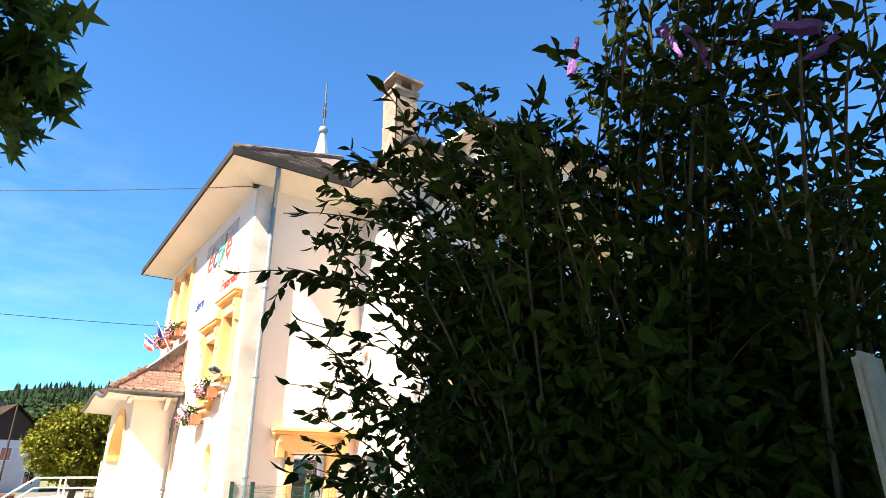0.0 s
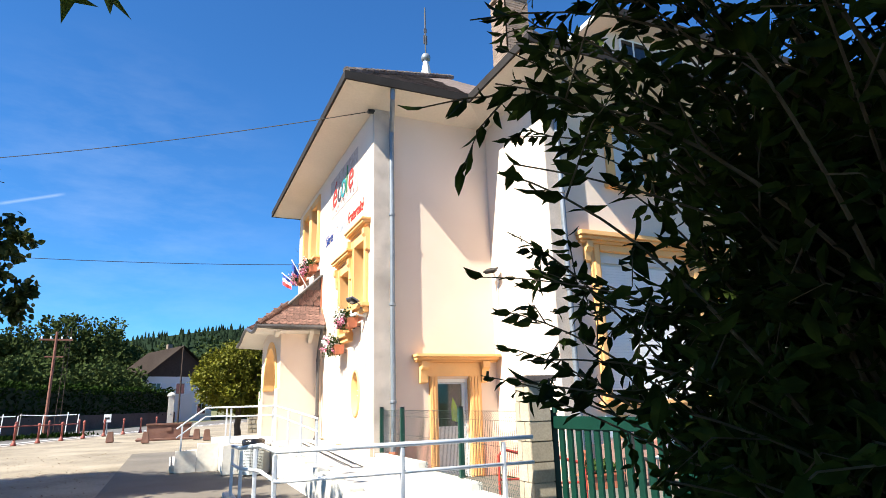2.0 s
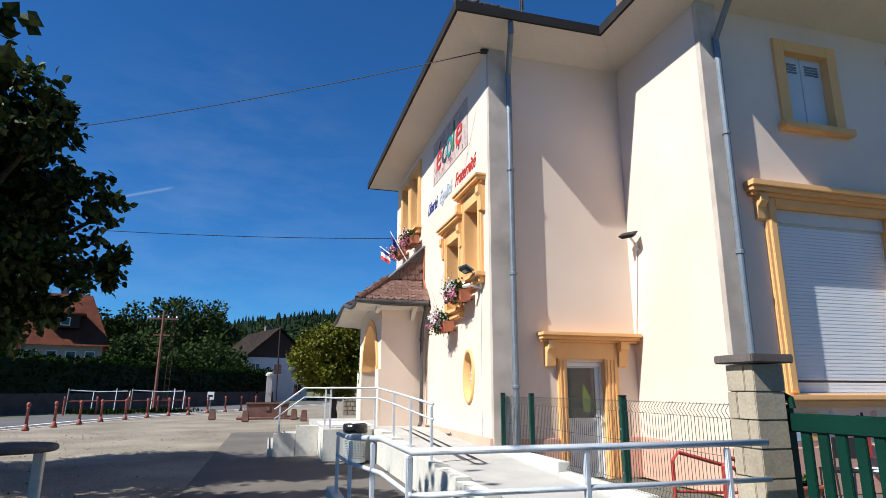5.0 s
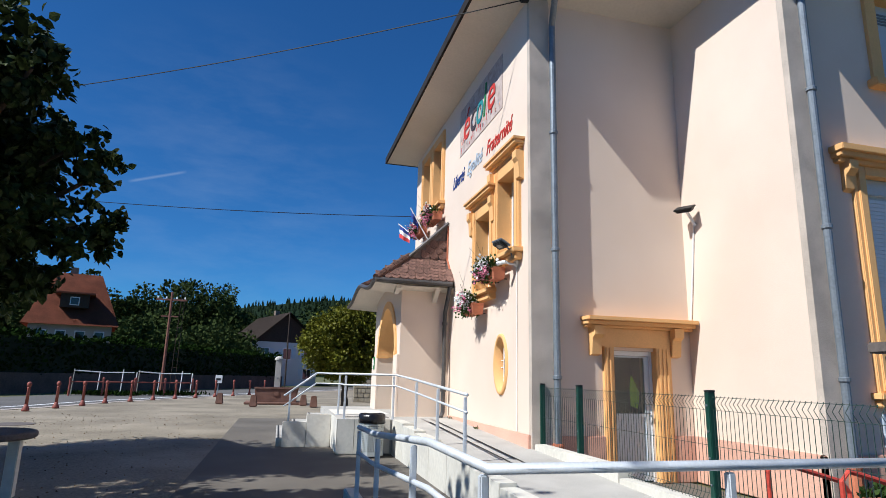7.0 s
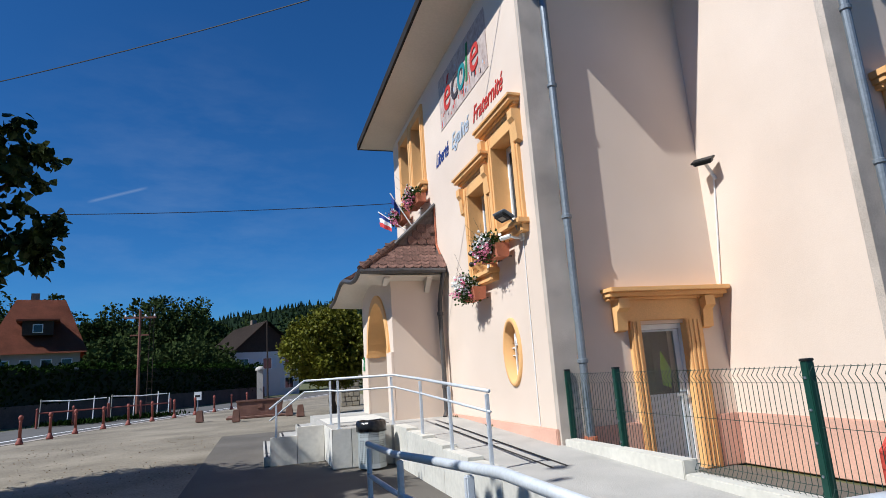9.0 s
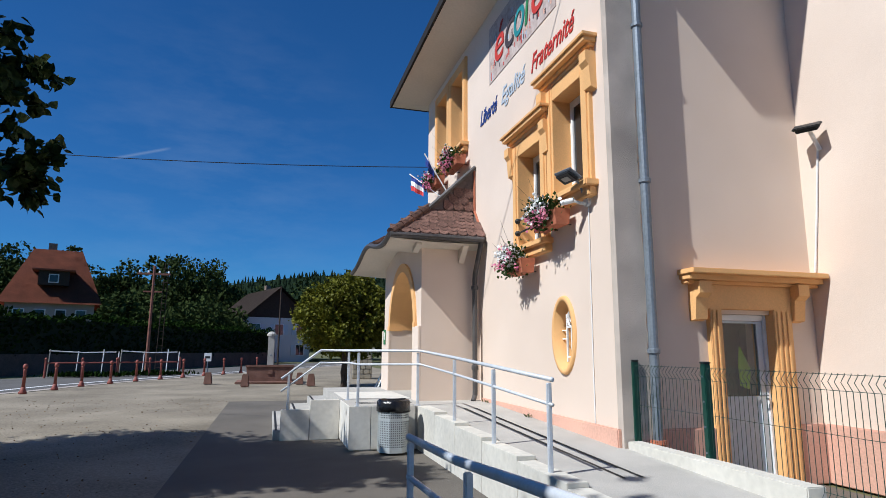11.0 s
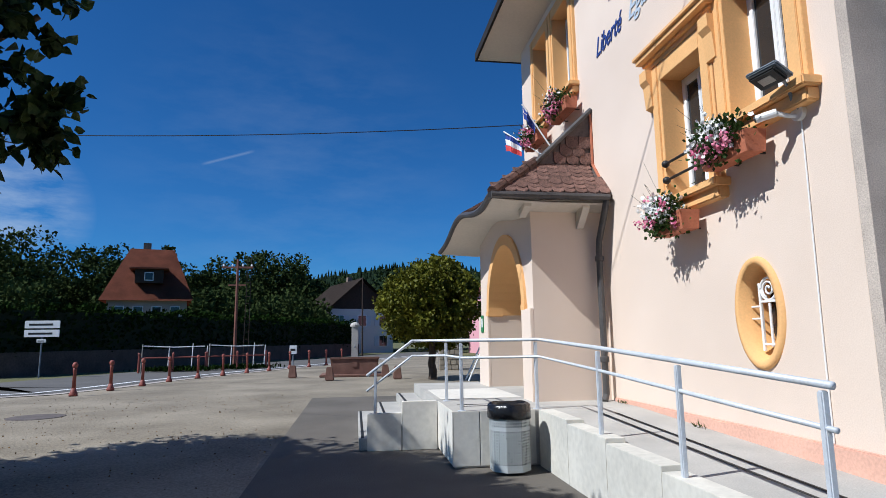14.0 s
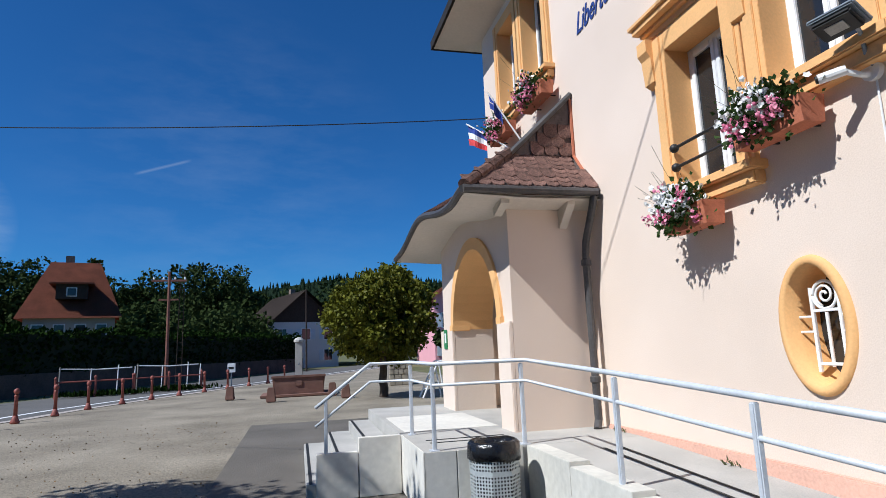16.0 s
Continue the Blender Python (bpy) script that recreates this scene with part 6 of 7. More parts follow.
# shrub beside the start of the path
rng = random.Random(31)
g = np.random.default_rng(31)
sb = Vector((2.35, 1.4, 0))
t = thing("buddleia_shrub", sb, "tall dense dark shrub with arching shoots and purple blossoms", "shrub")
P, D, S = [], [], []
bm = bmesh.new()
shoots = []
for k in range(38):
    tip = Vector((rng.uniform(1.75, 3.1), rng.uniform(-0.15, 1.35), rng.uniform(2.1, 3.7)))
    shoots.append((sb + Vector((rng.uniform(-0.3, 0.6), rng.uniform(-0.9, 0.1), 0.2)), tip))
for k in range(150):
    a = rng.uniform(0, 2 * math.pi)
    rr = rng.uniform(0.2, 1.0) ** 0.7
    tip = sb + Vector((math.cos(a) * rr * 1.15, math.sin(a) * rr * 0.95, rng.uniform(0.9, 3.05 - 0.5 * rr)))
    shoots.append((sb + Vector((rng.uniform(-0.5, 0.5), rng.uniform(-0.4, 0.4), 0)), tip))
for tip in ((1.02, 2.02, 2.3), (1.08, 2.0, 1.95), (1.12, 2.05, 2.55), (1.15, 2.0, 1.5), (1.35, 2.5, 2.75), (1.5, 2.7, 2.45), (1.62, 2.85, 2.2), (1.5, 2.75, 1.85), (1.75, 2.75, 2.9), (1.95, 2.8, 2.6), (1.6, 2.9, 1.65), (1.8, 2.85, 1.95), (1.7, 2.7, 1.5), (1.4, 2.2, 3.0), (1.7, 2.1, 3.2), (2.0, 2.0, 3.4), (1.9, 1.5, 3.5), (2.4, 1.6, 3.5), (1.3, 1.8, 1.3), (1.25, 1.7, 2.8), (1.3, 1.65, 2.75), (1.45, 1.7, 2.8), (1.4, 1.85, 2.7), (1.55, 1.6, 2.9), (1.6, 1.85, 2.95), (2.2, 1.0, 3.7), (2.6, 0.9, 3.6), (1.9, 0.8, 3.5), (2.0, 0.4, 3.2), (2.4, 0.3, 3.4), (1.7, 0.55, 3.1), (2.8, 0.6, 3.5), (1.55, 1.1, 3.2), (1.45, 0.8, 2.95), (1.7, 0.35, 2.7)):
    for e in range(2):
        shoots.append((sb + Vector((rng.uniform(-0.3, 0.3), rng.uniform(-0.3, 0.3), 0.3)), Vector(tip) + Vector((rng.gauss(0.04, 0.07), rng.gauss(-0.03, 0.07), rng.gauss(0, 0.1)))))
for a, tip in shoots:
    away = math.hypot(tip.x - 0.38, tip.y + 0.13)
    if 38 < math.degrees(math.atan2(tip.x - 0.38, tip.y + 0.13)) < 50:
        tip.z = min(tip.z, 1.42 + 0.68 * away)
    f = rng.uniform(0.2, 0.5)
    mid = Vector((a.x + (tip.x - a.x) * f, a.y + (tip.y - a.y) * f, a.z + (tip.z - a.z) * rng.uniform(0.75, 1.08))) + Vector((rng.gauss(0, 0.1), rng.gauss(0, 0.1), 0))
    pts = []
    for i in range(17):
        f = i / 16
        pts.append((1 - f) ** 2 * a + 2 * f * (1 - f) * mid + f * f * tip)
    tube(bm, pts, 0.009, 5, False, 0.002)
    for i in range(6, 17):
        d0 = (pts[i] - pts[i - 1]).normalized()
        for s in range(3):
            off = Vector((rng.gauss(0, 1), rng.gauss(0, 1), rng.gauss(-0.4, 0.6)))
            P.append(pts[i].lerp(pts[i - 1], rng.random()))
            D.append(d0 * 0.7 + off * 0.7)
            S.append(rng.uniform(0.045, 0.095))
        if i % 2 == 0 and i < 16:
            w = (d0 * rng.uniform(0.3, 0.9) + Vector((rng.gauss(0, 0.6), rng.gauss(0, 0.6), rng.gauss(0, 0.45)))).normalized()
            ln = rng.uniform(0.12, 0.3)
            e1 = pts[i] + w * ln * 0.6 + Vector((0, 0, 0.02))
            e2 = pts[i] + w * ln - Vector((0, 0, 0.03))
            tube(bm, [pts[i], e1, e2], 0.003, 4, False, 0.001)
            for s in range(9):
                u = (s + 1) / 9
                P.append(pts[i].lerp(e1, u * 2) if u < 0.5 else e1.lerp(e2, u * 2 - 1))
                D.append(w * 0.7 + Vector((rng.gauss(0, 0.6), rng.gauss(0, 0.6), rng.gauss(-0.35, 0.4))))
                S.append(rng.uniform(0.04, 0.085))
tagged(part("stem_mass", bm, TWIG, t), kind="stuff")
Q = []
for c, r, n in (((2.4, 1.4, 0.9), (0.95, 0.8, 0.95), 15000), ((2.3, 1.75, 1.3), (0.6, 0.55, 0.8), 6500), ((2.0, 1.1, 1.3), (0.5, 0.45, 0.75), 5000), ((2.55, 0.9, 1.6), (0.75, 0.6, 0.8), 8000),
                ((2.7, 0.35, 1.15), (0.6, 0.6, 0.6), 5000), ((2.75, 0.9, 2.2), (0.45, 0.5, 0.4), 1100), ((2.2, 2.15, 1.25), (0.36, 0.32, 0.75), 4200), ((2.3, 1.9, 2.1), (0.3, 0.3, 0.45), 1800), ((1.9, 1.75, 2.0), (0.3, 0.4, 0.45), 1500)):
    q = g.normal(size=(n, 3))
    q /= np.linalg.norm(q, axis=1, keepdims=True)
    lump = 1 + 0.28 * np.sin(q[:, :1] * 5 + c[0] * 9) * np.sin(q[:, 1:2] * 6 + c[1] * 7) + 0.22 * np.sin(q[:, 2:] * 7 + q[:, :1] * 4)
    Q.append(q * lump * g.random((n, 1)) ** 0.45 * np.array(r) + np.array(c))
q = np.vstack(Q)
q = q[(q[:, 2] > 0.05) & (q[:, 0] > 1.35)]
P = np.vstack([np.array([tuple(p) for p in P]), q])
D = np.vstack([np.array([tuple(p) for p in D]), g.normal(size=q.shape)])
S = np.concatenate([np.array(S), g.uniform(0.045, 0.085, len(q))])
v, f = leaves(P, D, S, g, LEAFSHAPE, LEAFFACES, 0.72)
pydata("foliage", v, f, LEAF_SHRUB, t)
for k, (a, tip) in enumerate([q for q in shoots[:38] if q[1].z > 2.4 and q[1].x < 2.6][:16]):
    bm = bmesh.new()
    d0 = Vector((rng.uniform(-0.8, 0.2), rng.uniform(-0.3, 0.4), rng.uniform(-0.5, 0.3))).normalized()
    tube(bm, [tip, tip + d0 * 0.04, tip + d0 * 0.1, tip + d0 * 0.15, tip + d0 * 0.19], 0.02, 8, True, 0.005)
    for vv in bm.verts:
        vv.co += Vector((rng.gauss(0, 1), rng.gauss(0, 1), rng.gauss(0, 1))) * 0.005
    part("blossom", bm, PURPLE, t)
# weathered pickets beside the shrub
t = thing("picket_fence", (1.9, 0.25, 0), "weathered grey wooden pickets beside the shrub", "fence")
for k in range(5):
    part("picket", boxes((1.62 + k * 0.14, 1.71 + k * 0.14, 0.30 - k * 0.05, 0.325 - k * 0.05, 0, 1.72), bevel=0.01), GREYWOOD, t)
part("rail", boxes((1.6, 2.4, 0.33, 0.36, 1.2, 1.27), bevel=0.006), GREYWOOD, t)

# ---- square: table, bollards, fountain ----
t = thing("round_table", (-2.75, 12.1, 0), "dark round outdoor table on pale concrete legs", "table")
part("top", lathe(bmesh.new(), (-2.75, 12.1, 0.66), [(0.54, 0), (0.57, 0.02), (0.57, 0.06), (0.55, 0.08)], 32), STONECAP, t)
for k in range(3):
    a = 2.1 * k + 0.4
    part("leg", boxes((-2.75 + 0.36 * math.cos(a) - 0.06, -2.75 + 0.36 * math.cos(a) + 0.06, 12.1 + 0.36 * math.sin(a) - 0.06, 12.1 + 0.36 * math.sin(a) + 0.06, 0, 0.66), bevel=0.01), CONCRETE, t)

def bollard():
    t = thing("bollard", (0, 0, 0), "dark red cast-iron bollard with a ball top", "bollard", "bollards along the street")
    part("foot", lathe(bmesh.new(), (0, 0, 0), [(0.12, 0), (0.12, 0.05), (0.085, 0.12), (0.06, 0.22)], 12), BOLLARDRED, t, smooth=True)
    part("shaft", lathe(bmesh.new(), (0, 0, 0.22), [(0.055, 0), (0.045, 0.5), (0.06, 0.54), (0.045, 0.58)], 12), BOLLARDRED, t, smooth=True)
    part("head", lathe(bmesh.new(), (0, 0, 0.8), [(0.03, 0), (0.07, 0.04), (0.08, 0.1), (0.055, 0.16), (0.01, 0.18)], 12), BOLLARDRED, t, smooth=True)
    return t
BOLLARDS = [(-7.75, 27.9), (-7.42, 29.75), (-7.05, 31.6), (-6.75, 33.7), (-6.15, 35.6), (-5.5, 37.4), (-4.75, 39.2), (-3.95, 41.0), (-3.1, 42.9), (-2.2, 44.8), (-1.3, 46.7), (-0.4, 48.6), (0.5, 50.5)]
first = bollard()
first.location = (*BOLLARDS[0], 0)
for p in BOLLARDS[1:]:
    copy_thing(first, pose(*p, 0))

fx, fy = 0.45, 35.2
t = thing("fountain", (fx, fy, 0), "red sandstone village fountain with a trough and a stone pillar", "fountain")
bm = bmesh.new()
prism(bm, [(fx - 0.95, 0.09), (fx + 0.95, 0.09), (fx + 1.02, 0.7), (fx + 0.88, 0.7), (fx + 0.84, 0.3), (fx - 0.84, 0.3), (fx - 0.88, 0.7), (fx - 1.02, 0.7)], "y", fy - 0.5, fy + 0.6)
box(bm, fx - 0.96, fx + 0.96, fy - 0.62, fy - 0.49, 0.09, 0.7, bevel=0.01)
box(bm, fx - 0.96, fx + 0.96, fy + 0.6, fy + 0.72, 0.09, 0.7, bevel=0.01)
part("trough", bm, SANDSTONE, t)
part("plinth", boxes((fx - 1.45, fx + 1.45, fy - 1.05, fy + 1.1, 0, 0.09), bevel=0.02), SANDSTONE, t)
part("rim", boxes((fx - 1.05, fx + 1.05, fy - 0.66, fy - 0.5, 0.7, 0.8), bevel=0.02), SANDSTONE, t)
part("carved_shield", boxes((fx - 0.13, fx + 0.13, fy - 0.65, fy - 0.61, 0.38, 0.62), bevel=0.02), SANDSTONE, t)
part("pillar", boxes((fx - 0.15, fx + 0.15, fy + 0.72, fy + 1.02, 0.05, 2.12), bevel=0.02), CONCGREY, t)
bm = bmesh.new()
lathe(bm, (fx, fy + 0.87, 2.12), [(0.21, 0), (0.21, 0.08), (0.15, 0.16), (0.05, 0.2)], 12)
part("pillar_cap", bm, CONCGREY, t)
part("spout", tubes([[(fx, fy + 0.72, 1.25), (fx, fy + 0.3, 1.2)]], 0.025, 8), ZINC, t)
for x, y in ((-2.1, 34.4), (-0.5, 32.2), (2.1, 32.2), (1.7, 33.6)):
    t = thing("boundary_stone", (x, y, 0), "stubby red sandstone guard stone near the fountain", "guard stone", "guard stones")
    bm = bmesh.new()
    box(bm, x - 0.17, x + 0.17, y - 0.17, y + 0.17, 0, 0.5, bevel=0.03)
    for vv in bm.verts:
        if vv.co.z > 0.3:
            vv.co.x, vv.co.y = x + (vv.co.x - x) * 0.7, y + (vv.co.y - y) * 0.7
    part("stone", bm, SANDSTONE, t)
struct("manhole", lathe(bmesh.new(), (-6.2, 22.6, -0.012), [(0.55, 0), (0.54, 0.012)], 20), STONECAP, "dark iron cover in the gravel", "cover")

# barriers with stakes and tape round the flower beds
def bed_barrier(cx, cy, ang, label):
    t = thing("bed_barrier", (cx, cy, 0), label, "barrier", "flower bed barriers")
    u = Vector((math.cos(ang), math.sin(ang), 0))
    n_ = Vector((-u.y, u.x, 0))
    c = Vector((cx, cy, 0))
    for i in range(3):
        p = c + u * (i - 1) * 1.6
        part("post", lathe(bmesh.new(), tuple(p), [(0.06, 0), (0.05, 0.85), (0.07, 0.95), (0.02, 1.02)], 10), BOLLARDRED, t)
    part("rail", tubes([[c - u * 1.6 + Vector((0, 0, 0.75)), c + u * 1.6 + Vector((0, 0, 0.75))]], 0.035, 8), BOLLARDRED, t)
    for i, s in enumerate((-1.5, -0.2, 0.9, 1.7)):
        p = c + u * s + n_ * (0.7 if i % 2 else 0.1)
        part("stake", tubes([[p, p + Vector((0.05, 0, 1.45 - 0.12 * (i % 2)))]], 0.03, 6), GREYWOOD if i == 0 else WHITEPAINT, t)
    a, b2 = c - u * 1.5 + n_ * 0.1 + Vector((0, 0, 1.36)), c + u * 1.6 + n_ * 0.6 + Vector((0, 0, 1.3))
    part("tape", tubes([[a, a.lerp(b2, 0.5) - Vector((0, 0, 0.06)), b2]], 0.028, 6), WHITEPAINT, t)
bed_barrier(-8.95, 41.9, radians(20), "red bed rail with leaning stakes and white tape")
bed_barrier(-6.0, 43.4, radians(25), "red bed rail with pale stakes and white tape")
g = np.random.default_rng(5)
for c, nm in (((-8.8, 42.5), "flower_bed"), ((-6.0, 44.1), "flower_bed")):
    n = 700
    p = g.normal(size=(n, 3)) * (0.9, 0.35, 0.0) + (*c, 0.02)
    v, f = leaves(p, g.normal(size=(n, 3)) * 0.4 + np.array((0, 0, 1)), g.uniform(0.12, 0.35, n), g, LOWLEAF, LOWFACES, 0.6)
    tagged(pydata(nm, v, f, LEAF_HEDGE), "low leafy planted bed behind the red rail", "flower bed", kind="stuff")

# weeds at the foot of the front
g = np.random.default_rng(8)
for y in (16.1, 14.3):
    n = 18
    p = g.normal(size=(n, 3)) * (0.02, 0.06, 0.0) + (FX - 0.08, y, ramp_z(y))
    v, f = leaves(p, g.normal(size=(n, 3)) * 0.5 + np.array((-0.3, 0, 1)), g.uniform(0.03, 0.075, n), g, LOWLEAF, LOWFACES, 0.35)
    tagged(pydata("weed", v, f, GRASS), "dry weed tuft growing at the foot of the front", "weed", "weeds at the wall")
n = 1500
p = np.column_stack([g.uniform(-9, -0.7, n), g.uniform(11, 27, n), np.full(n, -0.006)])
v, f = leaves(p, np.column_stack([g.normal(size=n), g.normal(size=n), np.full(n, 0.12)]), g.uniform(0.015, 0.04, n), g, LOWLEAF, LOWFACES, 1.2)
tagged(pydata("fallen_leaves", v, f, mat("dry_leaf", (0.16, 0.10, 0.045), 0.9, 0.4, 6, 0, 20, 0, None, 0.3, 0.4)), "scattered dry fallen leaves on the gravel square", "fallen leaves", kind="stuff")

# ---- poles and signs ----
def pole(x, y, h, r, label, arm=True, m=POLEWOOD):
    t = thing("utility_pole", (x, y, 0), label, "utility pole", "utility poles")
    bm = bmesh.new()
    tube(bm, [(x, y, 0), (x, y, h)], r, 8, True, r * 0.7)
    part("shaft", bm, m, t)
    if arm:
        part("crossarm", boxes((x - 0.9, x + 0.9, y - 0.05, y + 0.05, h - 0.55, h - 0.45)), m, t)
        part("crossarm", boxes((x - 0.5, x + 0.5, y - 0.05, y + 0.05, h - 1.6, h - 1.52)), m, t)
        for dx in (-0.8, -0.3, 0.3, 0.8):
            part("insulator", lathe(bmesh.new(), (x + dx, y, h - 0.45), [(0.03, 0), (0.06, 0.05), (0.03, 0.15)], 8), WHITEPAINT, t)
pole(-6.5, 45.2, 6.4, 0.1, "red-brown timber utility pole with cross arms")
t = thing("pole_brace", (-6.0, 45.4, 0), "slim lattice stay beside the utility pole", "pole")
part("rail", tubes([[(-6.1, 45.6, 0), (-5.95, 45.4, 6.6)], [(-5.8, 45.6, 0), (-5.75, 45.4, 6.6)]], 0.02, 6), DARKWOOD, t)
for k in range(15):
    part("rung", tubes([[(-6.09, 45.55, 0.4 + k * 0.42), (-5.79, 45.55, 0.4 + k * 0.42)]], 0.012, 5), DARKWOOD, t)
pole(1.15, 67, 7.6, 0.09, "dark slim utility pole before the white house", False, DARKWOOD)
def road_sign(x, y, boards, label):
    t = thing("road_sign", (x, y, 0), label, "road sign", "road signs")
    part("post", tubes([[(x, y, 0), (x, y, max(b[2] for b in boards))]], 0.035, 8), ZINC, t)
    for z0, w, z1 in boards:
        bd = part("board", boxes((x - w / 2, x + w / 2, y - 0.05, y - 0.02, z0, z1), bevel=0.01), WHITEPAINT, t)
        part("bar", boxes((x - w * 0.38, x + w * 0.3, y - 0.055, y - 0.05, z0 + (z1 - z0) * 0.35, z0 + (z1 - z0) * 0.62)), BLACK, bd)
road_sign(-13.8, 38.6, ((2.25, 1.5, 2.6), (1.85, 1.5, 2.18), (1.6, 0.4, 1.75)), "grey post with white direction boards by the street")
road_sign(-3.2, 45.6, ((0.75, 0.42, 1.25),), "small white notice board on a post by the kerb")

# ---- hedge and wall across the street ----
HEDGE = [(-46, 30), (-22, 36.5), (-16.2, 39.3), (-13.2, 44.5), (-10.5, 50), (-2.8, 66), (0.8, 73)]
def along(path, step):
    out = []
    for a, b2 in zip(path, path[1:]):
        a, b2 = Vector(a), Vector(b2)
        L = (b2 - a).length
        u = (b2 - a) / L
        for k in range(int(L / step)):
            out.append((a + u * (k * step), u))
    return out
bm = bmesh.new()
for a, b2 in zip(HEDGE, HEDGE[1:]):
    a, b2 = Vector(a), Vector(b2)
    u = (b2 - a).normalized()
    nn = Vector((-u.y, u.x)) * 0.3
    prism(bm, [tuple(a), tuple(b2 + u * 0.2), tuple(b2 + nn + u * 0.2), tuple(a + nn)], "z", -0.02, 1.15)
struct("wall_garden", bm, OLDWALL, "dark old rendered garden wall along the street", "garden wall")
g = np.random.default_rng(77)
P, D, S = [], [], []
# solid core, coloured near black to stand for the shade between the leaves
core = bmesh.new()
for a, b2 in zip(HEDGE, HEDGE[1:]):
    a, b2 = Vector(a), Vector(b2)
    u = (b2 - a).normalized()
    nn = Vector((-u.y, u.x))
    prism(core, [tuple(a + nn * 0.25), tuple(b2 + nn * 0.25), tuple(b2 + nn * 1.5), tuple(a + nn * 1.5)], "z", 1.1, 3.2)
for p, u in along(HEDGE, 0.25):
    k = 34
    nn = np.array((-u.y, u.x, 0))
    top = g.random(k) < 0.4
    s = np.where(top, g.random(k) * 1.5, 0.05 + g.random(k) * 0.3)
    z = np.where(top, 3.15 + g.random(k) * 0.3, 1.05 + g.random(k) * 2.2)
    q = np.array((p.x, p.y, 0)) + s[:, None] * nn + np.array((u.x, u.y, 0)) * (g.random(k) * 0.35)[:, None]
    q[:, 2] = z + 0.12 * math.sin(p.x * 1.7) + 0.08 * math.sin(p.y * 2.9)
    P.append(q)
    D.append(g.normal(size=(k, 3)) * 0.6 - 0.5 * nn + np.array((0, 0, 0.5)))
    S.append(g.uniform(0.16, 0.32, k))
v, f = leaves(np.vstack(P), np.vstack(D), np.concatenate(S), g, LOWLEAF, LOWFACES, 1.1)
hd = thing("hedge", (-12, 46, 1.1), "tall dense dark green laurel hedge above the garden wall", "hedge")
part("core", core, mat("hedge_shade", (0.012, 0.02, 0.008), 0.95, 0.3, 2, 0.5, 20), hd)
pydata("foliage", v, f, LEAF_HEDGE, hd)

# ---- houses across the street ----
def gable_house(name, cx, cy, ang, w, d, eave, ridge, wallm, roofm, label, gable_m=None, hip=0.0, windows=(), over=0.6, dormer=False):
    t = thing(name, (cx, cy, 0), label, "house")
    m = pose(cx, cy, 0, 0, 0, ang)
    def put(nm, bm, material, parent=t, lab=""):
        bmesh.ops.transform(bm, matrix=m, verts=bm.verts)
        return part(nm, bm, material, parent, lab)
    put("wall", boxes((-w / 2, w / 2, -d / 2, d / 2, -0.05, eave)), wallm)
    if not hip:
        bm = bmesh.new()
        prism(bm, [(-w / 2, eave), (w / 2, eave), (0, ridge - 0.15)], "y", -d / 2 - 0.02, d / 2 + 0.02)
        put("gable", bm, gable_m or wallm)
    a, b2 = w / 2 + over, d / 2 + over
    sl = (ridge - eave) / (w / 2)
    ez = eave - over * sl
    bm = bmesh.new()
    hy = b2 * (1 - hip)
    vs = [bm.verts.new(p) for p in ((-a, -b2, ez), (a, -b2, ez), (a, b2, ez), (-a, b2, ez), (0, -hy, ridge), (0, hy, ridge))]
    if hip:
        for q in ((0, 1, 4), (1, 2, 5, 4), (2, 3, 5), (3, 0, 4, 5)):
            bm.faces.new([vs[i] for i in q])
    else:
        for q in ((1, 2, 5, 4), (3, 0, 4, 5)):
            bm.faces.new([vs[i] for i in q])
    bmesh.ops.solidify(bm, geom=bm.faces[:], thickness=0.18)
    rf = put("roof", bm, roofm)
    put("chimney", boxes((0.4, 1.0, 0.2, 0.9, ridge - 1.2, ridge + 0.7)), BRICK, rf)
    for x, z, ww, hh in windows:
        wd = put("window", boxes((x - ww / 2 - 0.08, x + ww / 2 + 0.08, -d / 2 - 0.06, -d / 2 + 0.05, z - 0.08, z + hh + 0.08)), WHITEPAINT, t)
        for s in (-1, 1):
            put("pane", boxes((x + (s - 1) * ww / 4 + 0.02, x + (s + 1) * ww / 4 - 0.02, -d / 2 - 0.075, -d / 2 - 0.058, z, z + hh)), GLASS, wd)
        put("shutter", boxes((x - ww - 0.12, x - ww / 2 - 0.1, -d / 2 - 0.09, -d / 2 - 0.03, z, z + hh)), SHUTTERGREY, wd)
        put("shutter", boxes((x + ww / 2 + 0.1, x + ww + 0.12, -d / 2 - 0.09, -d / 2 - 0.03, z, z + hh)), SHUTTERGREY, wd)
    return t, put
t, put = gable_house("tiled_house", -20.1, 72.5, 105, 8.0, 6.9, 6.2, 11.0, HOUSEGREY, REDROOF, "old house with a steep red tiled hipped roof and a dormer", None, 0.5)
dm = put("dormer", boxes((-4.1, -1.5, -1.2, 1.2, 7.2, 8.5)), DARKWOOD)
put("dormer_roof", boxes((-4.5, -0.6, -1.7, 1.7, 8.5, 8.64)), REDROOF, dm)
put("dormer_window", boxes((-4.16, -4.1, -0.4, 0.4, 7.4, 8.2)), WHITEPAINT, dm)
put("dormer_pane", boxes((-4.2, -4.15, -0.32, 0.32, 7.48, 8.12)), GLASS, dm)
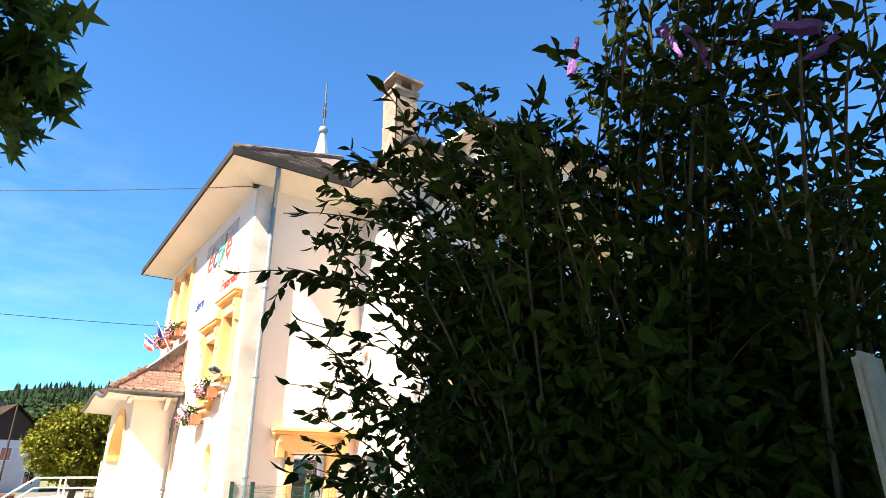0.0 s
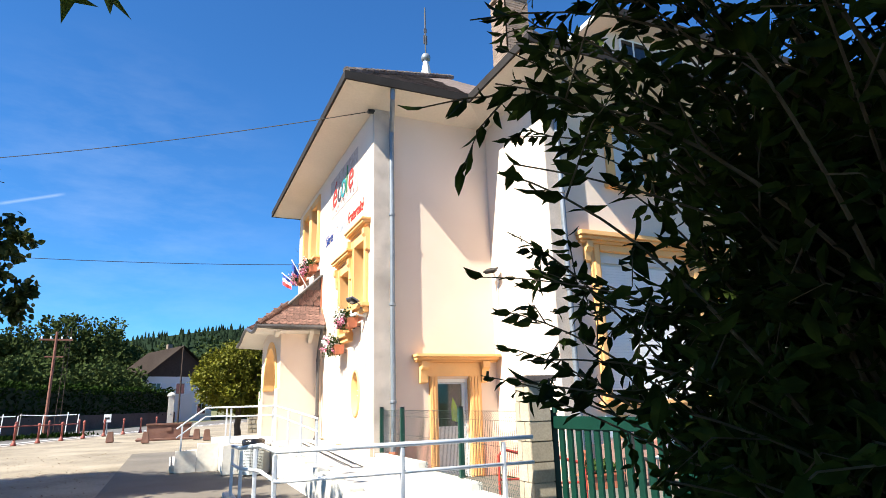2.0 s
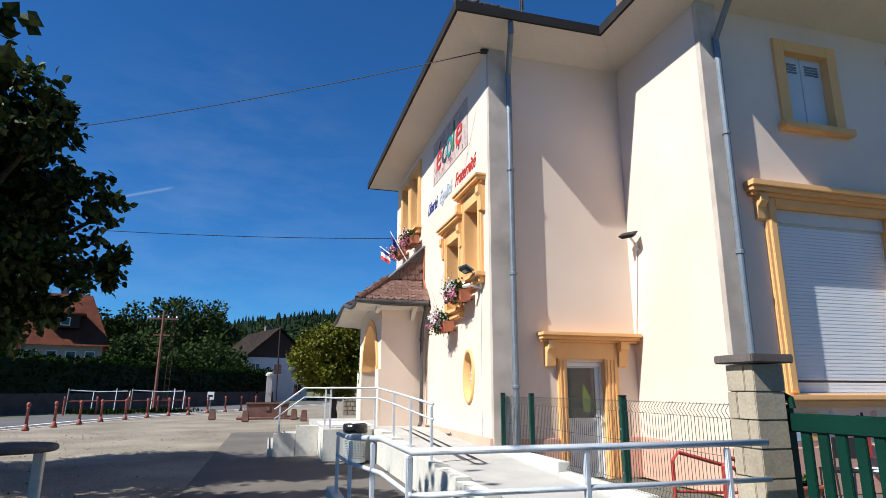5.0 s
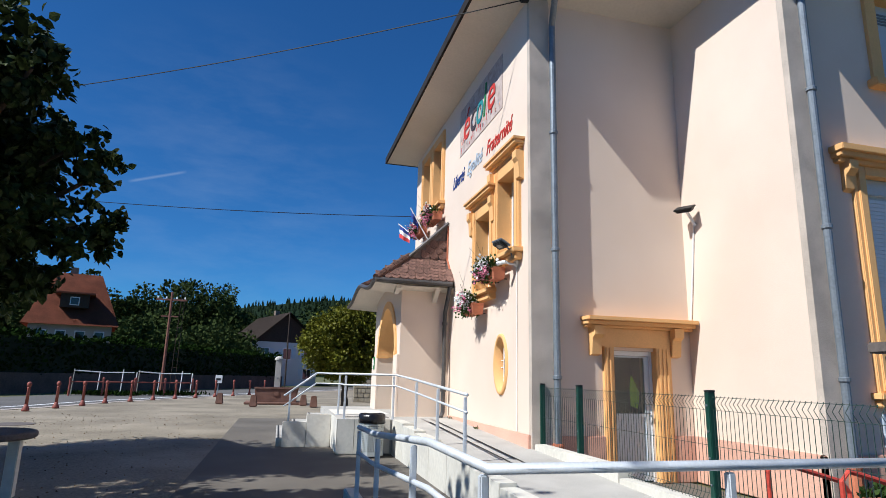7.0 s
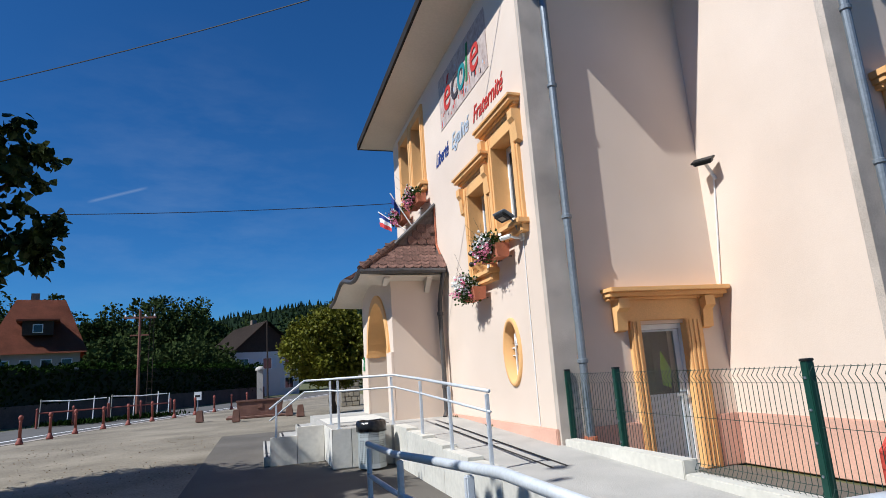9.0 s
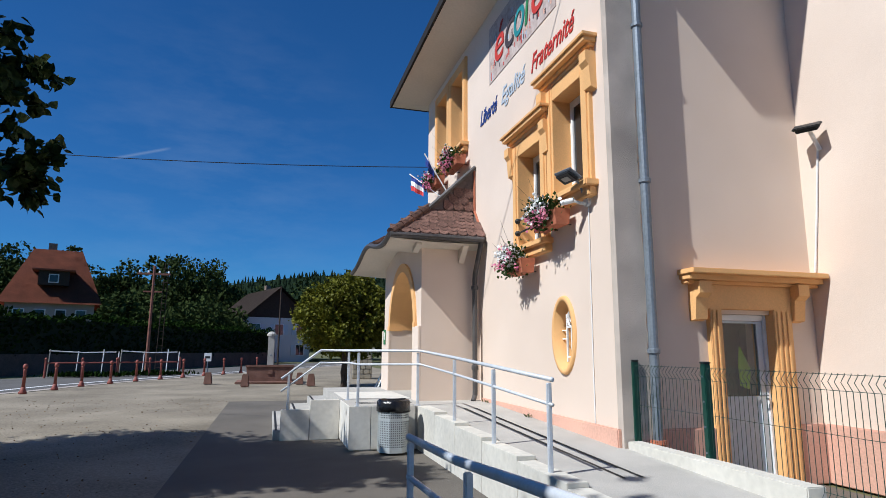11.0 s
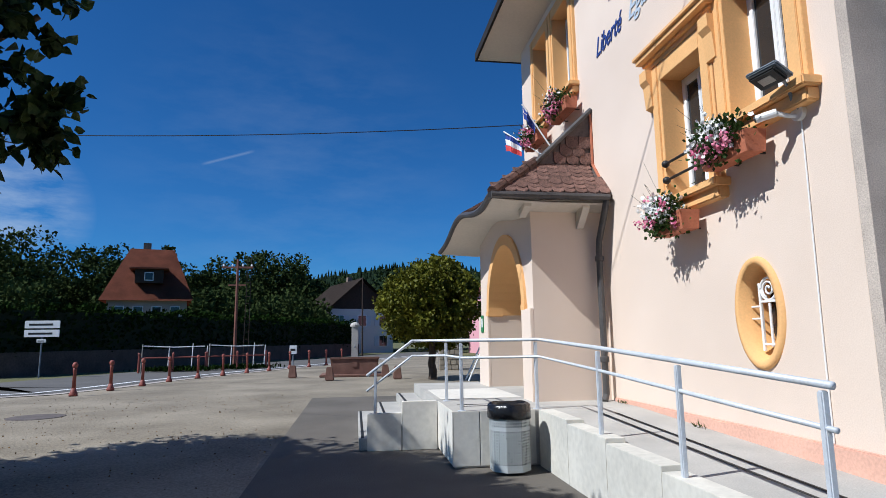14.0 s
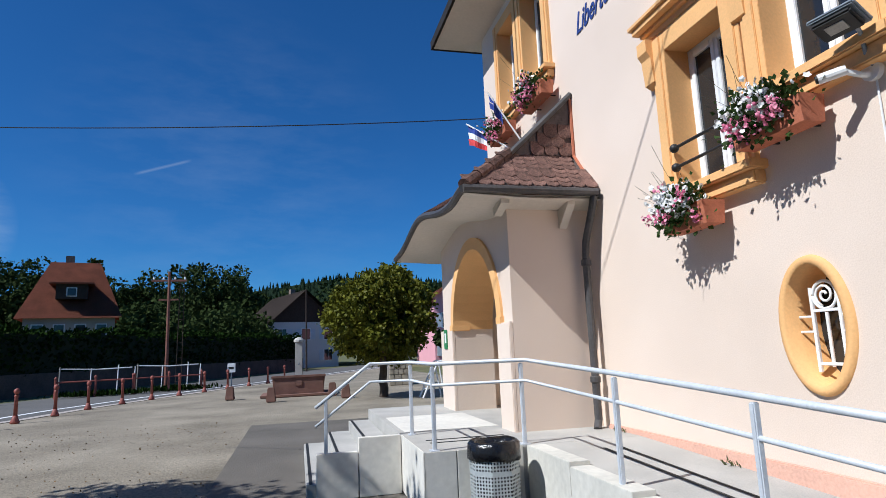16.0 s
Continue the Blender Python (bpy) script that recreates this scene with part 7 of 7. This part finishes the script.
for yy in (-2.4, -0.8, 0.8, 2.4):
    wd = put("window", boxes((-4.06, -3.98, yy - 0.45, yy + 0.45, 3.6, 5.0)), WHITEPAINT)
    put("pane", boxes((-4.09, -4.04, yy - 0.36, yy + 0.36, 3.7, 4.9)), GLASS, wd)
t2, put2 = gable_house("white_house", -0.8, 86, 20, 8.4, 11, 5.2, 8.9, HOUSEWHITE, DARKWOOD, "white two-storey house with a dark boarded gable", DARKWOOD, 0.0, ((-2.6, 3.2, 1.0, 1.2), (0.2, 3.2, 1.0, 1.2), (2.9, 3.2, 1.0, 1.2), (-2.6, 0.8, 1.0, 1.2), (2.9, 0.8, 1.0, 1.2)), 0.8)
t3, put3 = gable_house("pink_house", 18.5, 70, 0, 11, 9, 6.5, 9.8, HOUSEPINK, REDROOF, "pink rendered house with a red tiled roof", None, 0.0, ((-4.2, 3.6, 1.0, 1.3), (-4.2, 0.9, 1.0, 1.3), (0, 3.6, 1.0, 1.3)))

# ---- woods and hills ----
def wood(name, spots, material, label, seed, leaf_n, leaf):
    """Trees of many small leaf clumps, joined."""
    g = np.random.default_rng(seed)
    P, D, S = [], [], []
    for x, y, h, w in spots:
        k = 15
        c = g.normal(size=(k, 3)) * (w * 0.34, w * 0.34, h * 0.17) + (x, y, h * 0.62)
        rad = g.uniform(0.22, 0.45, k) * w * 0.6
        idx = g.integers(0, k, leaf_n)
        q = g.normal(size=(leaf_n, 3))
        q /= np.linalg.norm(q, axis=1, keepdims=True)
        p = c[idx] + q * (rad[idx] * g.uniform(0.6, 1.15, leaf_n))[:, None]
        lowp = p[:, 2] < 0.3
        p[lowp, 2] = 0.3
        P.append(p)
        D.append(q * 0.6 + g.normal(size=(leaf_n, 3)) * 0.6)
        S.append(g.uniform(0.7, 1.3, leaf_n) * leaf)
    v, f = leaves(np.vstack(P), np.vstack(D), np.concatenate(S), g, LOWLEAF, LOWFACES, 1.3)
    tagged(pydata(name, v, f, material), label, "woods", kind="stuff")
rng = random.Random(41)
spots = []
for k in range(64):
    x = -75 + k * 1.65
    y = 98 + rng.uniform(-8, 14) + max(0, -x - 30) * -0.35
    h = rng.uniform(10.8, 15.4) * (1.0 if x < -8 else 0.64)
    spots.append((x, y, h, rng.uniform(6, 9)))
wood("far_woods", spots, LEAF_WOOD, "dense dark green trees behind the houses", 42, 2600, 0.46)
near = [(-33, 62, 8.5, 8), (-38, 56, 10, 8), (-29, 60, 7.5, 6), (-44, 50, 11, 9), (-12, 66, 6.5, 5), (-9, 72, 6.5, 6), (-6, 78, 6, 5), (-14, 76, 7.5, 5), (-25, 58, 5.5, 5), (-4.5, 74, 4.6, 4), (8, 84, 5, 5), (11, 76, 4, 4), (15, 60, 3.2, 3)]
wood("garden_trees", near, LEAF_WOOD, "fruit trees and bushes in the gardens behind the hedge", 43, 3600, 0.36)
bm = bmesh.new()
cols = 60
prev = None
for i in range(cols + 1):
    x = -520 + 1100 * i / cols
    h = 40 + 6 * math.sin(x * 0.011 + 1) + 3.5 * math.sin(x * 0.037) + (10 if x < -100 else 0) * min(1, (-x - 100) / 150 if x < -100 else 0)
    row = [bm.verts.new((x, 300, 0)), bm.verts.new((x, 340, h * 0.7)), bm.verts.new((x, 400, h)), bm.verts.new((x, 600, h * 0.9))]
    if prev:
        for a in range(3):
            bm.faces.new((prev[a], row[a], row[a + 1], prev[a + 1]))
    prev = row
tagged(part("backdrop_hill", bm, LEAF_FIR), "far dark hill covered with conifers", "hill", kind="structure")
verts, faces = [], []
rng = random.Random(9)
for k in range(2600):
    x = rng.uniform(-420, 480)
    h0 = 40 + 6 * math.sin(x * 0.011 + 1) + 3.5 * math.sin(x * 0.037) + (10 if x < -100 else 0) * min(1, (-x - 100) / 150 if x < -100 else 0)
    y = rng.uniform(335, 405)
    z = h0 * (0.7 + 0.3 * (y - 340) / 60) - 3
    hh, r = rng.uniform(5, 7.5), rng.uniform(1.3, 2.0)
    for tier in range(3):
        b0 = len(verts)
        zz, rr, th = z + hh * (0.1 + 0.27 * tier), r * (1 - 0.27 * tier), hh * 0.42
        for s in range(6):
            a = s * math.pi / 3 + tier
            verts.append((x + rr * math.cos(a) * rng.uniform(0.8, 1.2), y + rr * math.sin(a), zz))
        verts.append((x, y, zz + th))
        faces += [(b0 + s, b0 + (s + 1) % 6, b0 + 6) for s in range(6)]
tagged(pydata("far_conifers", verts, faces, LEAF_FIR), "dense dark conifers along the far ridge", "conifers", kind="stuff")
